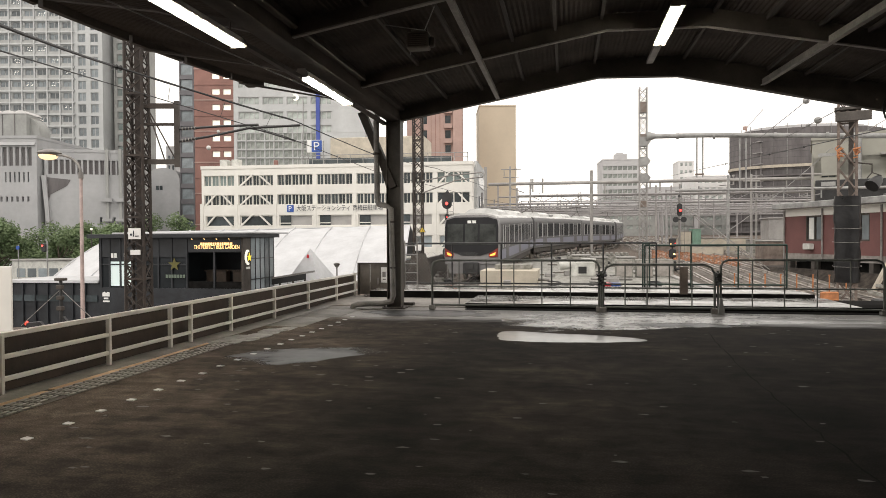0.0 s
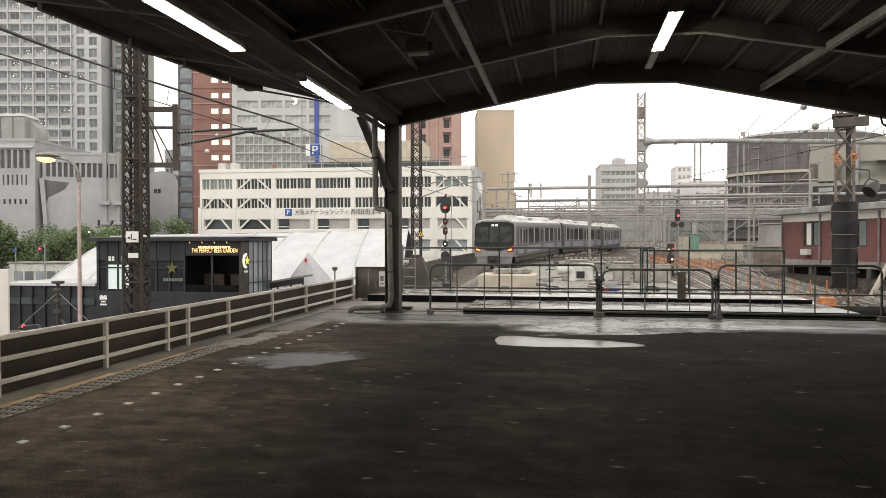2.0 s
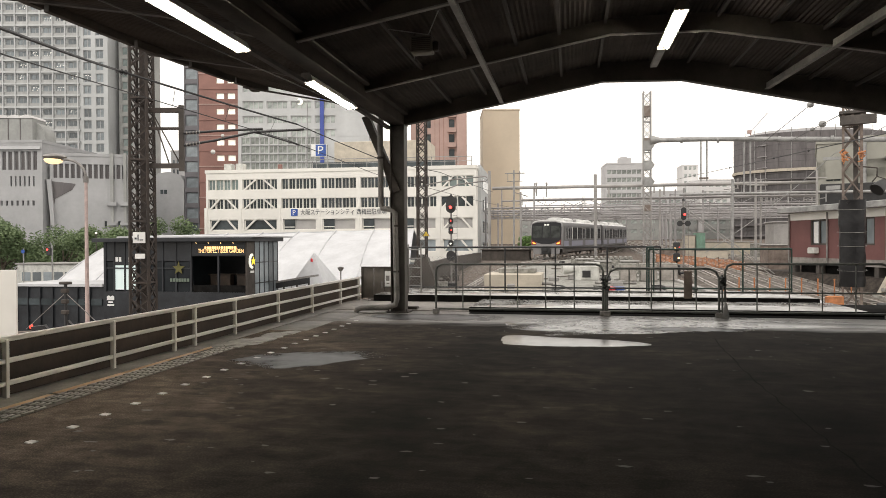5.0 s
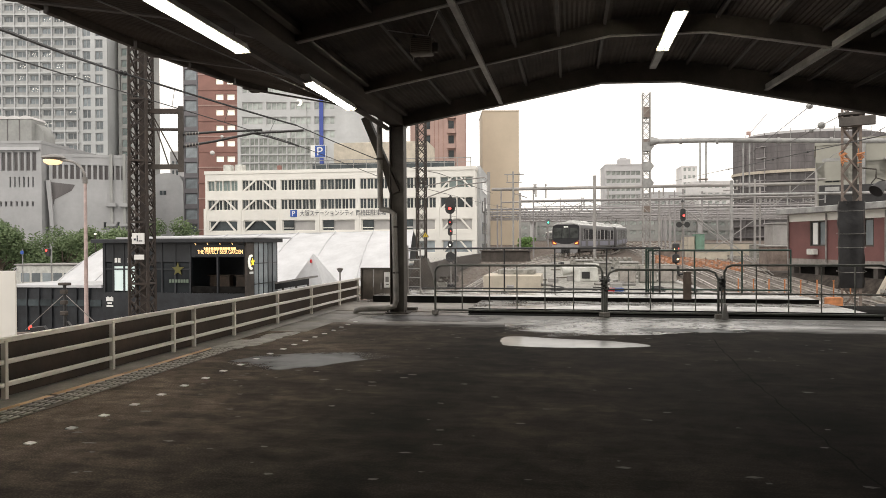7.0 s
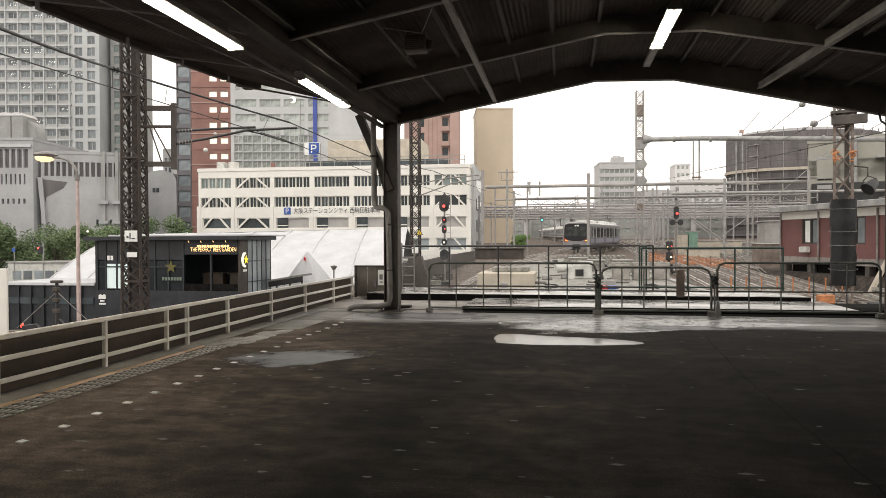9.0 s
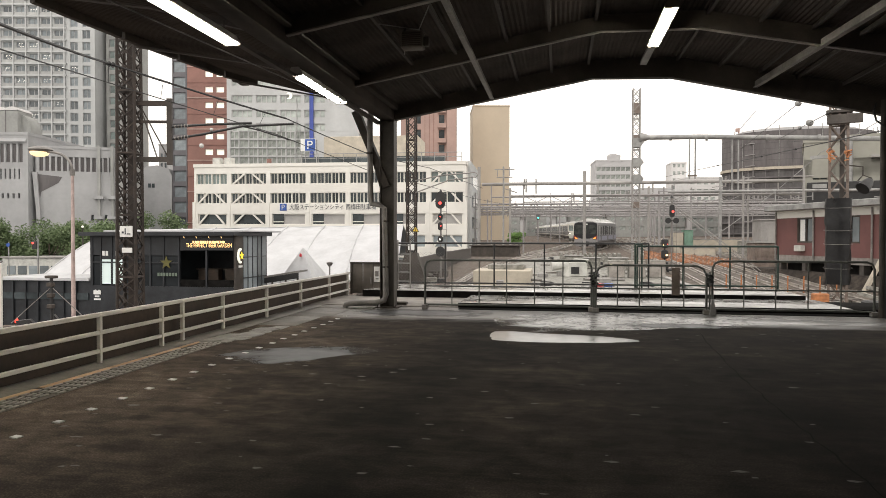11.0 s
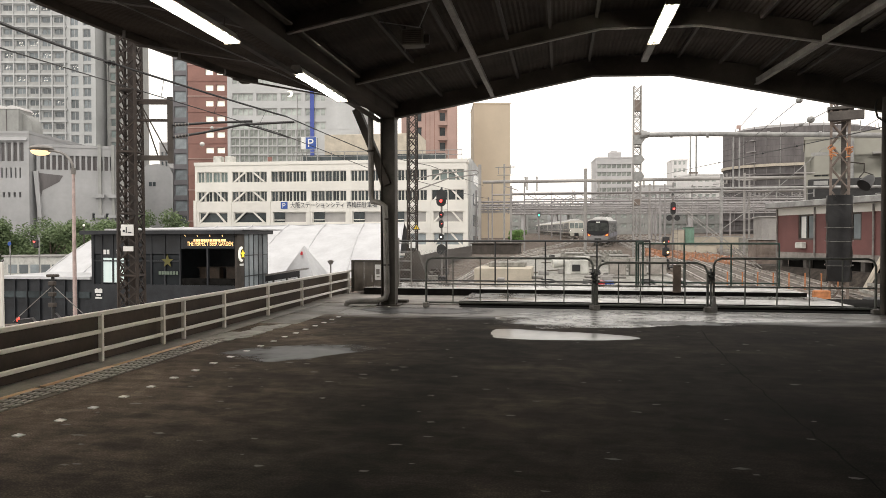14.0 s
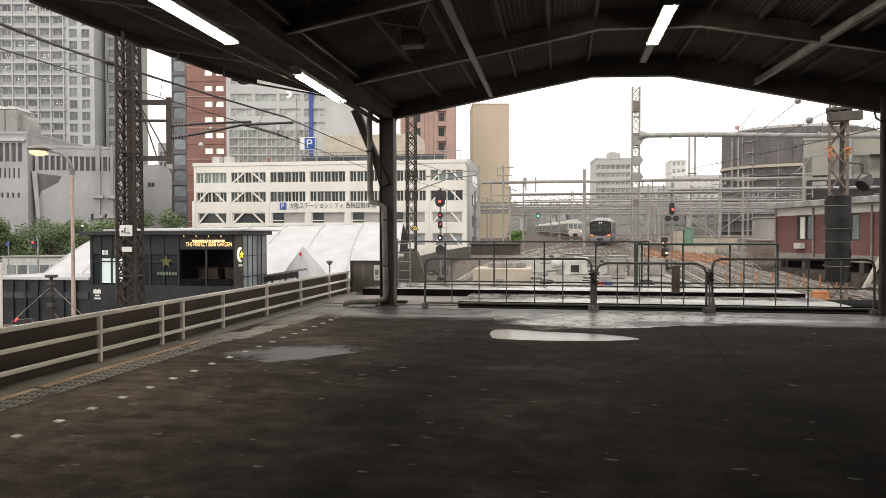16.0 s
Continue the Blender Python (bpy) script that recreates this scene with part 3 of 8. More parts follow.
def build_floor_strips():
    # pale concrete kerb by the railing, the line, and the ribbed strip
    part("kerb_strip", Geo().box(-5.72, -12, 0.002, -5.27, PLAT_END + 2.7, 0.012, 0.003), KERB_DARK, floor, "dirty grey concrete edge strip")
    rnd = random.Random(5)
    y = -2.0
    g = Geo()
    while y < 9.6:
        n = rnd.uniform(0.4, 1.5)
        g.box(-5.27 + rnd.uniform(-0.006, 0.006), y, 0.003, -5.185 + rnd.uniform(-0.01, 0.01), y + n, 0.010, 0.002)
        y += n + rnd.choice((0.004, 0.01, 0.08))
    part("yellow_line", g, YELLOW_LINE, floor, "worn orange-yellow painted line")
    rib = Geo().box(0, 0, 0.0, 0.034, 0.125, 0.012, 0.004).box(0, 0.150, 0.0, 0.034, 0.275, 0.012, 0.004).mesh("rib", TACTILE)
    base = Geo().box(-5.178, -1.2, 0.001, -4.83, 9.45, 0.005)
    part("tactile_strip", base, BROWN_SHEET, floor, "worn grey ribbed strip")
    for i in range(34):
        for j in range(5):
            if rnd.random() < 0.06:
                continue
            part("rib", rib, TACTILE, floor).location = (-5.166 + 0.069 * j, -1.0 + 0.302 * i, 0.004)
    # broken pale concrete toward the platform end
    for k in range(26):
        y = 9.3 + 1.95 * rnd.random()
        x = -5.2 + 0.46 * rnd.random() + 0.06 * (y - 9.3)
        n, r = rnd.randint(6, 9), rnd.uniform(0.10, 0.24)
        turns = [2 * math.pi * a / n + rnd.uniform(-0.2, 0.2) for a in range(n)]
        out = [(min(-4.60, max(-5.26, x + r * rnd.uniform(0.5, 0.9) * math.cos(a))), y + 1.5 * r * rnd.uniform(0.7, 1.1) * math.sin(a)) for a in turns]
        part("concrete_patch", Geo().prism(out, 0.001, 0.0055 + 0.0004 * k, "z"), PATCH_PALE, floor, "pale broken concrete patch")
    for x0, x1, y0, y1 in ((-5.25, -4.55, 11.3, 12.7), (-5.25, -4.4, 12.75, 14.2), (-5.26, -4.3, 14.25, 15.2)):
        part("concrete_slab", Geo().box(x0, y0, 0.001, x1, y1, 0.004 + 0.001 * rnd.random(), 0.001), KERB_DARK, floor, "dirty grey concrete slab")
    # old joint in the asphalt, wandering a little
    for pts, wide, m, lab in (([(1.90, 1.0), (1.91, 3.0), (1.93, 5.0), (1.95, 6.5), (2.02, 8.5), (2.12, 10.2), (2.25, 11.6)], 0.011, MATT_BLACK, "dark tarred joint in the asphalt"),):
        vs = []
        k = 60
        for i in range(k + 1):
            y = pts[0][1] + (pts[-1][1] - pts[0][1]) * i / k
            x = lerp_table([(q, p) for p, q in pts], y) + rnd.uniform(-0.02, 0.02)
            w = wide * rnd.uniform(0.3, 1.0)
            vs += [(x - w, y, 0.0022), (x + w, y, 0.0022)]
        part("joint", Geo().add(vs, [(2 * i, 2 * i + 1, 2 * i + 3, 2 * i + 2) for i in range(k)]), m, floor, lab)
    mark = Geo().prism([(-0.04, -0.024), (0.04, -0.036), (0.042, 0.028), (-0.036, 0.036)], 0.0, 0.008, "z").mesh("marker", WHITE_MARK)
    for i in range(26):
        y = 2.025 + 0.4325 * i
        ob = part("marker", mark, WHITE_MARK, floor)
        ob.matrix_basis = pose(-4.14 + rnd.uniform(-0.012, 0.012), y + rnd.uniform(-0.02, 0.02), 0.001, 0, 0, rnd.uniform(-8, 8))
    # pale worn scraps on the asphalt
    g = Geo()
    for i in range(170):
        x, y = -4.0 + 8.0 * rnd.random() ** 1.7, rnd.uniform(2.4, 12)
        n = rnd.randint(5, 8)
        r = rnd.uniform(0.010, 0.034)
        vs = [(x + r * rnd.uniform(0.6, 2.6) * math.cos(2 * math.pi * a / n), y + r * rnd.uniform(0.4, 1.0) * math.sin(2 * math.pi * a / n), 0.003) for a in range(n)]
        g.add(vs, [tuple(range(n))])
    tagged(part("worn_scraps", g, SCRAP_GREY, floor, "pale worn scraps in the asphalt"), kind="stuff")


build_floor_strips()


def pool(outline, material, label, seed, lift=0.004):
    """A thin film of water: a rough outline, smoothed and with an uneven shore."""
    rnd = random.Random(seed)
    pts = [Vector((x, y, 0)) for x, y in outline]
    for _ in range(3):
        pts = [q for a, b in zip(pts, pts[1:] + pts[:1]) for q in (a.lerp(b, 0.25), a.lerp(b, 0.75))]
    c = sum(pts, Vector()) / len(pts)
    ring = []
    for p in pts:
        k = 0.06 * noise.noise(Vector((p.x * 3.1, p.y * 6.0, seed))) + 0.03 * noise.noise(Vector((p.x * 11, p.y * 17, seed)))
        ring.append(p + (p - c).normalized() * k)
    n = len(ring)
    vs = [(p.x, p.y, lift) for p in ring] + [(c.x + (p.x - c.x) * 0.97, c.y + (p.y - c.y) * 0.97, lift + 0.0012) for p in ring]
    fs = [(i, (i + 1) % n, n + (i + 1) % n, n + i) for i in range(n)] + [tuple(range(n, 2 * n))]
    return solid("puddle", Geo().add(vs, fs), material, label, "puddle")


pool([(-1.08, 10.34), (-0.75, 10.12), (-0.02, 10.14), (0.75, 10.24), (1.35, 10.52), (0.62, 10.95), (-0.16, 11.05), (-0.5, 11.15), (-0.9, 11.3), (-1.1, 11.1)], WATER, "shallow puddle with the white sky's reflection partly painted in", 12, 0.005)
pool([(-1.15, 11.2), (-0.45, 11.2), (0.3, 11.6), (1.3, 11.7), (2.3, 12.4), (3.4, 12.8), (5.2, 13.1), (5.4, 14.4), (2.2, 14.4), (-1.3, 14.4)], DAMP, "damp patch with pale painted sheen before the gates", 51, 0.0015)
pool([(0.9, 12.2), (1.7, 12.0), (3.2, 12.3), (3.0, 12.75), (1.7, 12.8), (1.0, 12.6)], DULL_WATER, "small shallow puddle on the asphalt", 22, 0.004)
pool([(2.9, 13.3), (3.9, 12.95), (6.0, 13.0), (6.0, 13.5), (4.0, 13.7), (3.1, 13.6)], WATER, "narrow shallow puddle by the gate", 31, 0.005)
pool([(-4.4, 13.2), (-2.6, 13.0), (-1.3, 13.2), (-1.3, 14.2), (-2.2, 14.35), (-4.2, 14.3)], DULL_WATER, "drying film of water by the gate", 33, 0.003)
pool([(-4.5, 8.0), (-3.8, 7.75), (-3.35, 7.9), (-3.05, 8.2), (-2.8, 8.6), (-2.2, 9.0), (-2.5, 9.3), (-3.15, 9.25), (-3.6, 9.1), (-4.3, 8.8)], DULL_WATER, "half-dried dull puddle on the asphalt", 41, 0.003)


def build_slabs():
    # two low raised slabs past the gates and the narrow platform that goes on
    solid("pavement_1", Geo().box(-2.2, PLAT_END + 0.01, -1.2, 5.85, 17.0, 0.105, 0.015), CONCRETE_WET,
          "wet concrete slab with painted sky sheen past the gates", "pavement", kind="structure")
    solid("pavement_2", Geo().box(-5.7, PLAT_END + 0.01, -1.2, -2.21, 17.0, 0.03, 0.015), CONCRETE_DIRTY,
          "dirty concrete platform edge past the column", "pavement", kind="structure")
    solid("pavement_3", Geo().box(-5.0, 17.01, -1.2, 5.6, 19.2, 0.20, 0.015), CONCRETE_WET,
          "raised wet concrete slab under the green fence", "pavement", kind="structure")
    for x0, x1, y, z in ((-2.2, 6.95, PLAT_END - 0.05, 0.11), (-5.0, 5.62, 16.95, 0.2)):
        solid("slab_nosing", Geo().box(x0, y, 0.003 if y < 15 else 0.032, x1, y + 0.05, z - 0.004, 0.004), MATT_BLACK, "black wet slab front edge", "trim", kind="structure")
    # black wet gutter before the slab and a dark ledge beside it
    solid("gutter", Geo().box(-2.15, PLAT_END - 0.42, 0.003, 7.2, PLAT_END - 0.055, 0.011, 0.002), MATT_BLACK, "black wet gutter strip before the slab", "gutter", kind="structure")
    solid("dark_ledge", Geo().box(5.87, PLAT_END + 0.02, -0.9, 9.6, 16.6, 0.10, 0.02), MATT_BLACK, "dark wet timber ledge beside the pale slab", "ledge", kind="structure")
    left = [(-3.0, 19.25), (-2.9, 30), (-2.9, 45), (-2.2, 55), (-1.3, 60), (1.0, 68)]
    right = [(5.2, 68), (4.6, 45), (4.5, 30), (4.6, 19.25)]
    solid("pavement_4", Geo().prism(left + right, -1.3, -0.16, "z"), CONCRETE, "grey weathered concrete platform stretch between tracks", "pavement", kind="structure")
    g = Geo()
    for a, b in zip(right[:-1], right[1:]):
        g.beam((a[0] - 0.12, a[1], -0.12), (b[0] - 0.12, b[1], -0.12), 0.24, 0.07)
    solid("kerb_1", g, GALV_PALE, "pale concrete platform edge kerb", "kerb", kind="structure")



build_slabs()


# ---------------------------------------------------------------- left railing
def build_railing():
    x = -5.55
    rail = thing("railing", "cream-painted steel railing with chipped paint along the platform edge", "railing", (x, 2.0, 0), kind="structure")
    y0, y1 = -4.0, 15.6
    for z, h, n in ((0.60, 0.055, "top_rail"), (0.38, 0.048, "middle_rail"), (0.155, 0.048, "bottom_rail")):
        part(n, Geo().box(-0.02, y0, z - h / 2, 0.025, y1, z + h / 2, 0.006), CREAM_PAINT, rail)
    post = Geo().box(-0.025, -0.022, 0.0, 0.032, 0.022, 0.60, 0.006).mesh("post", CREAM_PAINT)
    for y in (-1.0, 1.2, 3.9, 5.875, 7.50, 8.82, 9.355, 10.6, 12.33, 14.08, 15.93, 17.42):
        part("post", post, CREAM_PAINT, rail).location = (0.004, y - 2.0, 0.0)
    hoarding = thing("hoarding", "dark brown corrugated hoarding behind the railing", "hoarding", (x - 0.09, 2.0, 0), kind="structure")
    g = Geo()
    y, k = y0, 0
    pts = []
    while y <= y1:
        pts.append((0.006 * (k % 4 in (1, 2)), y))
        y += 0.2
        k += 1
    prof = pts + [(a - 0.012, b) for a, b in reversed(pts)]
    g.prism(prof, -0.3, 0.585, "z")
    part("sheet", g, BROWN_SHEET, hoarding)
    part("cap", Geo().box(-0.03, y0, 0.585, 0.03, y1, 0.605, 0.004), CREAM_PAINT, hoarding, "cream cap strip")


build_railing()


def build_end_panel():
    p = thing("screen_panel", "weathered brown board screen with a paper notice", "screen", (-5.5, 17.62, 0.03), kind="structure")
    for i in range(4):
        part("board", Geo().box(0.02 + 0.30 * i, 0, 0.02, 0.31 + 0.30 * i, 0.03, 0.82, 0.006), BROWN_BOARD, p)
    part("frame", Geo().box(-0.03, -0.03, 0, 0.02, 0.05, 0.84, 0.005).box(-0.03, -0.03, 0.82, 1.24, 0.05, 0.86, 0.005), STEEL_DARK, p)
    n = part("notice", Geo().box(0.62, -0.012, 0.33, 0.80, -0.001, 0.74), SIGN_WHITE, p, "white paper notice with a grey figure")
    part("mark", Geo().box(0.66, -0.016, 0.48, 0.75, -0.013, 0.62).box(0.67, -0.016, 0.40, 0.75, -0.013, 0.43), STEEL_MID, n)
    part("latch", Geo().box(0.52, -0.03, 0.28, 0.56, 0, 0.46, 0.006), STEEL_MID, p)


build_end_panel()


# ---------------------------------------------------------------- canopy
VALLEY_L, VALLEY_R = -3.74, 6.62
ROOF = [(-7.0, 5.17), (-3.74, 4.42), (0.67, 5.28), (2.26, 5.28), (6.62, 4.42), (10.0, 5.17)]
SOFFIT = [(-3.74, 4.12), (0.67, 4.90), (2.26, 4.87), (6.62, 4.02)]
END_SOFFIT = [(-3.74, 4.12), (0.67, 4.90), (2.26, 4.855), (6.62, 3.89)]
# the eave over the railing follows the curve of the track
EAVE_L = [(-13.0, -8.7), (0.0, -8.5), (5.0, -8.34), (9.3, -8.13), (11.3, -7.99), (12.8, -7.80), (14.3, -7.58), (15.35, -7.26)]


def roof_z(x):
    return lerp_table(ROOF, x)


def build_canopy():
    # corrugated sheet, wave along the platform
    g = Geo()
    y0, y1, step = -13.0, 15.05, 0.076
    for (xa, za), (xb, zb) in zip(ROOF[1:-2], ROOF[2:-1]):
        d = Vector((xb - xa, 0, zb - za)).normalized()
        up = Vector((-d.z, 0, d.x))
        n = max(2, int((xb - xa) / (step / 2)))
        low, high = [], []
        for i in range(n + 1):
            t = i / n
            w = 0.008 * (1 if i % 2 else -1)
            p = Vector((xa + (xb - xa) * t, 0, za + (zb - za) * t)) + up * w
            low.append((p.x, p.z))
            high.append((p.x, p.z + 0.012))
        g.prism(low + high[::-1], y0, y1, "y")
    # wings: waves run down the slope, so that the eaves are scalloped
    for s_, x0 in ((-1, VALLEY_L), (1, VALLEY_R)):
        top, last = (0.90, 15.35) if s_ < 0 else (0.76, y1)
        k, n = int((last - y0) / 0.027), 5
        vs = []
        for lift in (0.0, 0.012):
            for a in range(k + 1):
                y = y0 + (last - y0) * a / k
                edge = lerp_table(EAVE_L, y) if s_ < 0 else 10.0
                w = 0.019 * math.sin(2 * math.pi * y / 0.108)
                vs += [(x0 + (edge - x0) * b / n, y, 4.43 + top * b / n + w + lift) for b in range(n + 1)]
        m, r = n + 1, k + 1
        fs = [(a * m + b, a * m + b + 1, (a + 1) * m + b + 1, (a + 1) * m + b) for a in range(k) for b in range(n)]
        fs = fs + [tuple(q + m * r for q in reversed(f)) for f in fs]
        fs += [(a * m + b, a * m + b + 1, m * r + a * m + b + 1, m * r + a * m + b) for a in (0, k) for b in range(n)]
        fs += [(a * m + n, (a + 1) * m + n, m * r + (a + 1) * m + n, m * r + a * m + n) for a in range(k)]
        g.add(vs, fs)
    for x in (0.67, 2.26, VALLEY_L, VALLEY_R):
        g.box(x - 0.2, y0, roof_z(x) + 0.02, x + 0.2, y1, roof_z(x) + 0.05)
    solid("roof", g, ROOF_DARK, "sooty dark corrugated canopy roof over the platform", "roof", kind="structure")
    # end fascia beam and rafters
    canopy = thing("canopy_frame", "sooty painted steel canopy frame with rafters and purlins", "canopy frame", (1.44, 6.0, 0), kind="structure")
    off = Vector((-1.44, -6.0, 0))
    for y, w in ((14.7, 0.14), (11.75, 0.10), (8.65, 0.10), (5.5, 0.10), (2.4, 0.10), (-0.7, 0.10), (-3.8, 0.10), (-6.9, 0.10)):
        lo = END_SOFFIT if y > 14 else [(x, z + 0.10) for x, z in SOFFIT]
        out = [(x, z) for x, z in lo] + [(x, roof_z(x) - 0.03) for x, z in reversed(lo)]
        out = [(x + off.x, z) for x, z in out]
        part("rafter", Geo().prism(out, y - w / 2 + off.y, y + w / 2 + off.y, "y"), STEEL_DARK, canopy)
        fl = Geo()
        for (xa, za), (xb, zb) in zip(lo[:-1], lo[1:]):
            fl.beam((xa + off.x, y + off.y, za - 0.012), (xb + off.x, y + off.y, zb - 0.012), 0.075 if y < 14 else 0.16, 0.02)
        part("flange", fl, STEEL_FLANGE if y < 14 else STEEL_DARK, canopy)
        for s in (-1, 1):
            xa, xb = (VALLEY_L, lerp_table(EAVE_L, y) + 0.05) if s < 0 else (VALLEY_R, 10.0)
            arm = Geo()
            mid = xa + 0.42 * (xb - xa)
            arm.prism([(xa + off.x, 4.22), (mid + off.x, 4.70), (xb + off.x, 5.12), (xb + off.x, 5.16), (xa + off.x, 4.40)], y - 0.05 + off.y, y + 0.05 + off.y, "y")
            part("wing_arm", arm, STEEL_DARK, canopy)
    for x, xn in ((-1.44, -1.42), (3.865, 5.85)):
        zz = roof_z(x) - 0.36 if x < 0 else 4.56
        a, b = Vector((x + off.x, 14.62 + off.y, zz)), Vector((xn + off.x, -13 + off.y, zz))
        g = Geo().beam(a + Vector((0, 0, 0.009)), b + Vector((0, 0, 0.009)), 0.084, 0.018)
        g.beam(a + Vector((0, 0, 0.075)), b + Vector((0, 0, 0.075)), 0.024, 0.114)
        part("purlin", g, STEEL_MID, canopy, "grey painted purlin")
    for x in (-2.55, -1.78, -0.9, -0.18, 0.58, 2.36, 3.17, 3.95, 4.65, 5.5):
        zz = roof_z(x) - 0.10
        part("small_purlin", Geo().box(x - 0.025 + off.x, -13 + off.y, zz, x + 0.025 + off.x, 15.0 + off.y, zz + 0.065), STEEL_DARK, canopy)
    for x in (7.5, 8.5):
        zz = roof_z(x) - 0.10
        part("small_purlin", Geo().box(x - 0.025 + off.x, -13 + off.y, zz, x + 0.025 + off.x, 15.0 + off.y, zz + 0.065), ROOF_DARK, canopy)
    part("eave_beam", Geo().beam((9.95 + off.x, 14.85 + off.y, 5.07), (9.95 + off.x, -13 + off.y, 5.07), 0.12, 0.17), STEEL_DARK, canopy)
    g = Geo()
    for (ya, xa), (yb, xb) in zip(EAVE_L[:-1], EAVE_L[1:]):
        g.beam((xa + 0.16 + off.x, ya + off.y, 5.21), (xb + 0.16 + off.x, yb - 0.1 + off.y, 5.21), 0.10, 0.14)
    part("eave_beam", g, STEEL_DARK, canopy)
    part("gutter_end", Geo().box(-7.44 + off.x, 15.0 + off.y, 5.13, -7.22 + off.x, 15.2 + off.y, 5.31, 0.02), STEEL_DARK, canopy)
    for x in (VALLEY_L, VALLEY_R):
        part("valley_beam", Geo().box(x - 0.15 + off.x, -13 + off.y, 4.12, x + 0.15 + off.x, 14.95 + off.y, 4.40, 0.01), ROOF_DARK, canopy)
        part("gutter", Geo().box(x - 0.25 + off.x, -13 + off.y, 4.33, x + 0.25 + off.x, 15.1 + off.y, 4.45, 0.02), ROOF_DARK, canopy)
    # diagonal ties between the rafters
    for xa, xb, ya, yb in ((-2.5, -2.05, 9.3, 9.95), (-2.5, -2.35, 10.9, 10.25), (-1.75, -2.05, 9.1, 9.9)):
        part("tie", Geo().tube([(xa + off.x, ya + off.y, roof_z(xa) - 0.13), (xb + off.x, yb + off.y, roof_z(xb) - 0.13)], 0.008, 6), STEEL_MID, canopy)


build_canopy()


def build_column(x, y, side, pipe):
    c = thing("canopy_column", "sooty steel canopy column with drain pipe and bracket", "column", (x, y, 0), group="canopy columns", kind="structure")
    g = Geo().box(-0.16, -0.14, 0.02, -0.145, 0.14, 4.13).box(0.145, -0.14, 0.02, 0.16, 0.14, 4.13).box(-0.145, -0.012, 0.02, 0.145, 0.012, 4.13)
    part("shaft", g, COLUMN, c)
    part("base_plate", Geo().box(-0.26, -0.24, 0.0, 0.26, 0.24, 0.025, 0.006), STEEL_DARK, c)
    for bx in (-0.2, 0.2):
        part("bolt", Geo().tube([(bx, -0.18, 0.02), (bx, -0.18, 0.07)], 0.018, 6), STEEL_DARK, c)
    part("knee_brace", Geo().beam((0.02 * side, 0, 2.66), (0.74 * side, 0, 4.34), 0.16, 0.22, (0, 1, 0)), STEEL_DARK, c, "riveted knee brace")
    part("gusset", Geo().prism([(0.15 * side, 2.5), (0.15 * side, 3.1), (0.34 * side, 3.15)], -0.01, 0.01, "y"), STEEL_DARK, c)
    if pipe:
        px = 0.16 * side
        r = 0.062
        pts = [(px + 0.22 * side, -0.05, 4.3), (px + 0.22 * side, -0.14, 4.1), (px + 0.20 * side, -0.17, 2.42), (px + 0.17 * side, -0.18, 2.29), (px + 0.02 * side, -0.20, 2.27), (px - 0.12 * side, -0.21, 2.19),
               (px - 0.16 * side, -0.21, 0.30), (px - 0.12 * side, -0.22, 0.17), (px + 0.05 * side, -0.24, 0.12), (px + 0.62 * side, -0.30, 0.10), (px + 0.72 * side, -0.31, 0.07), (px + 0.74 * side, -0.31, 0.005)]
        part("drain_pipe", Geo().tube(pts, r, 12), STEEL_MID, c, "grey drain pipe bent at the foot")
        for z in (0.9, 1.9, 3.4):
            xx = px - 0.14 * side if z < 2.2 else px + 0.21 * side
            part("pipe_clip", Geo().tube([(xx, -0.2, z - 0.02), (xx, -0.2, z + 0.02)], 0.075, 10), STEEL_DARK, c)
    return c


build_column(VALLEY_L, 14.7, -1, True)
build_column(VALLEY_R, 14.7, 1, False)
build_column(VALLEY_L, 2.7, -1, False)
build_column(VALLEY_R, 2.7, 1, False)
# grey pipes before the far column
solid("drain_pipe", Geo().tube([(6.15, 14.4, 0.0), (6.15, 14.4, 4.2)], 0.065, 12), STEEL_DARK, "grey vertical drain pipe beside the column", "pipe")
solid("conduit", Geo().tube([(6.17, 14.31, 0.0), (6.17, 14.31, 3.6), (6.08, 14.33, 3.72), (5.99, 14.36, 3.8), (5.96, 14.4, 4.0), (6.02, 14.45, 4.15)], 0.018, 8), CABLE, "thin black conduit on the column", "conduit")


def fluorescent(x, y0, y1, z, tail=0.0):
    f = thing("fluorescent_lamp", "lit fluorescent batten lamp hung under the canopy", "lamp", (x, y0, z), group="platform lamps")
    n = y1 - y0
    part("housing", Geo().prism([(-0.105, 0.012), (-0.105, 0.022), (-0.06, 0.10), (0.06, 0.10), (0.105, 0.022), (0.105, 0.012)], 0, n, "y"), WHITE_BOX, f, "off-white enamel reflector")
    for yy in (-0.012, n):
        part("end_cap", Geo().prism([(-0.105, -0.015), (-0.105, 0.03), (-0.06, 0.12), (0.06, 0.12), (0.105, 0.03), (0.105, -0.015)], yy, yy + 0.012, "y"), BROWN_BOARD, f)
    k = max(1, round(n / 1.22))
    for i in range(k):
        for s in (-0.055, 0.055):
            part("tube", Geo().tube([(s, i * n / k + 0.02, 0.0), (s, (i + 1) * n / k - 0.02, 0.0)], 0.017, 8), TUBE, f, "glowing tube")
    for yy in (0.2, n - 0.2):
        part("hanger", Geo().tube([(0, yy, 0.09), (0, yy, roof_z(x) - z - 0.05 if abs(x - VALLEY_L) > 0.3 else 0.24)], 0.012, 6), STEEL_DARK, f)
    if tail:
        part("raceway", Geo().box(-0.06, n, 0.03, 0.06, n + tail, 0.09), STEEL_MID, f, "grey cable raceway")


fluorescent(-3.915, 4.6, 7.74, 3.88)
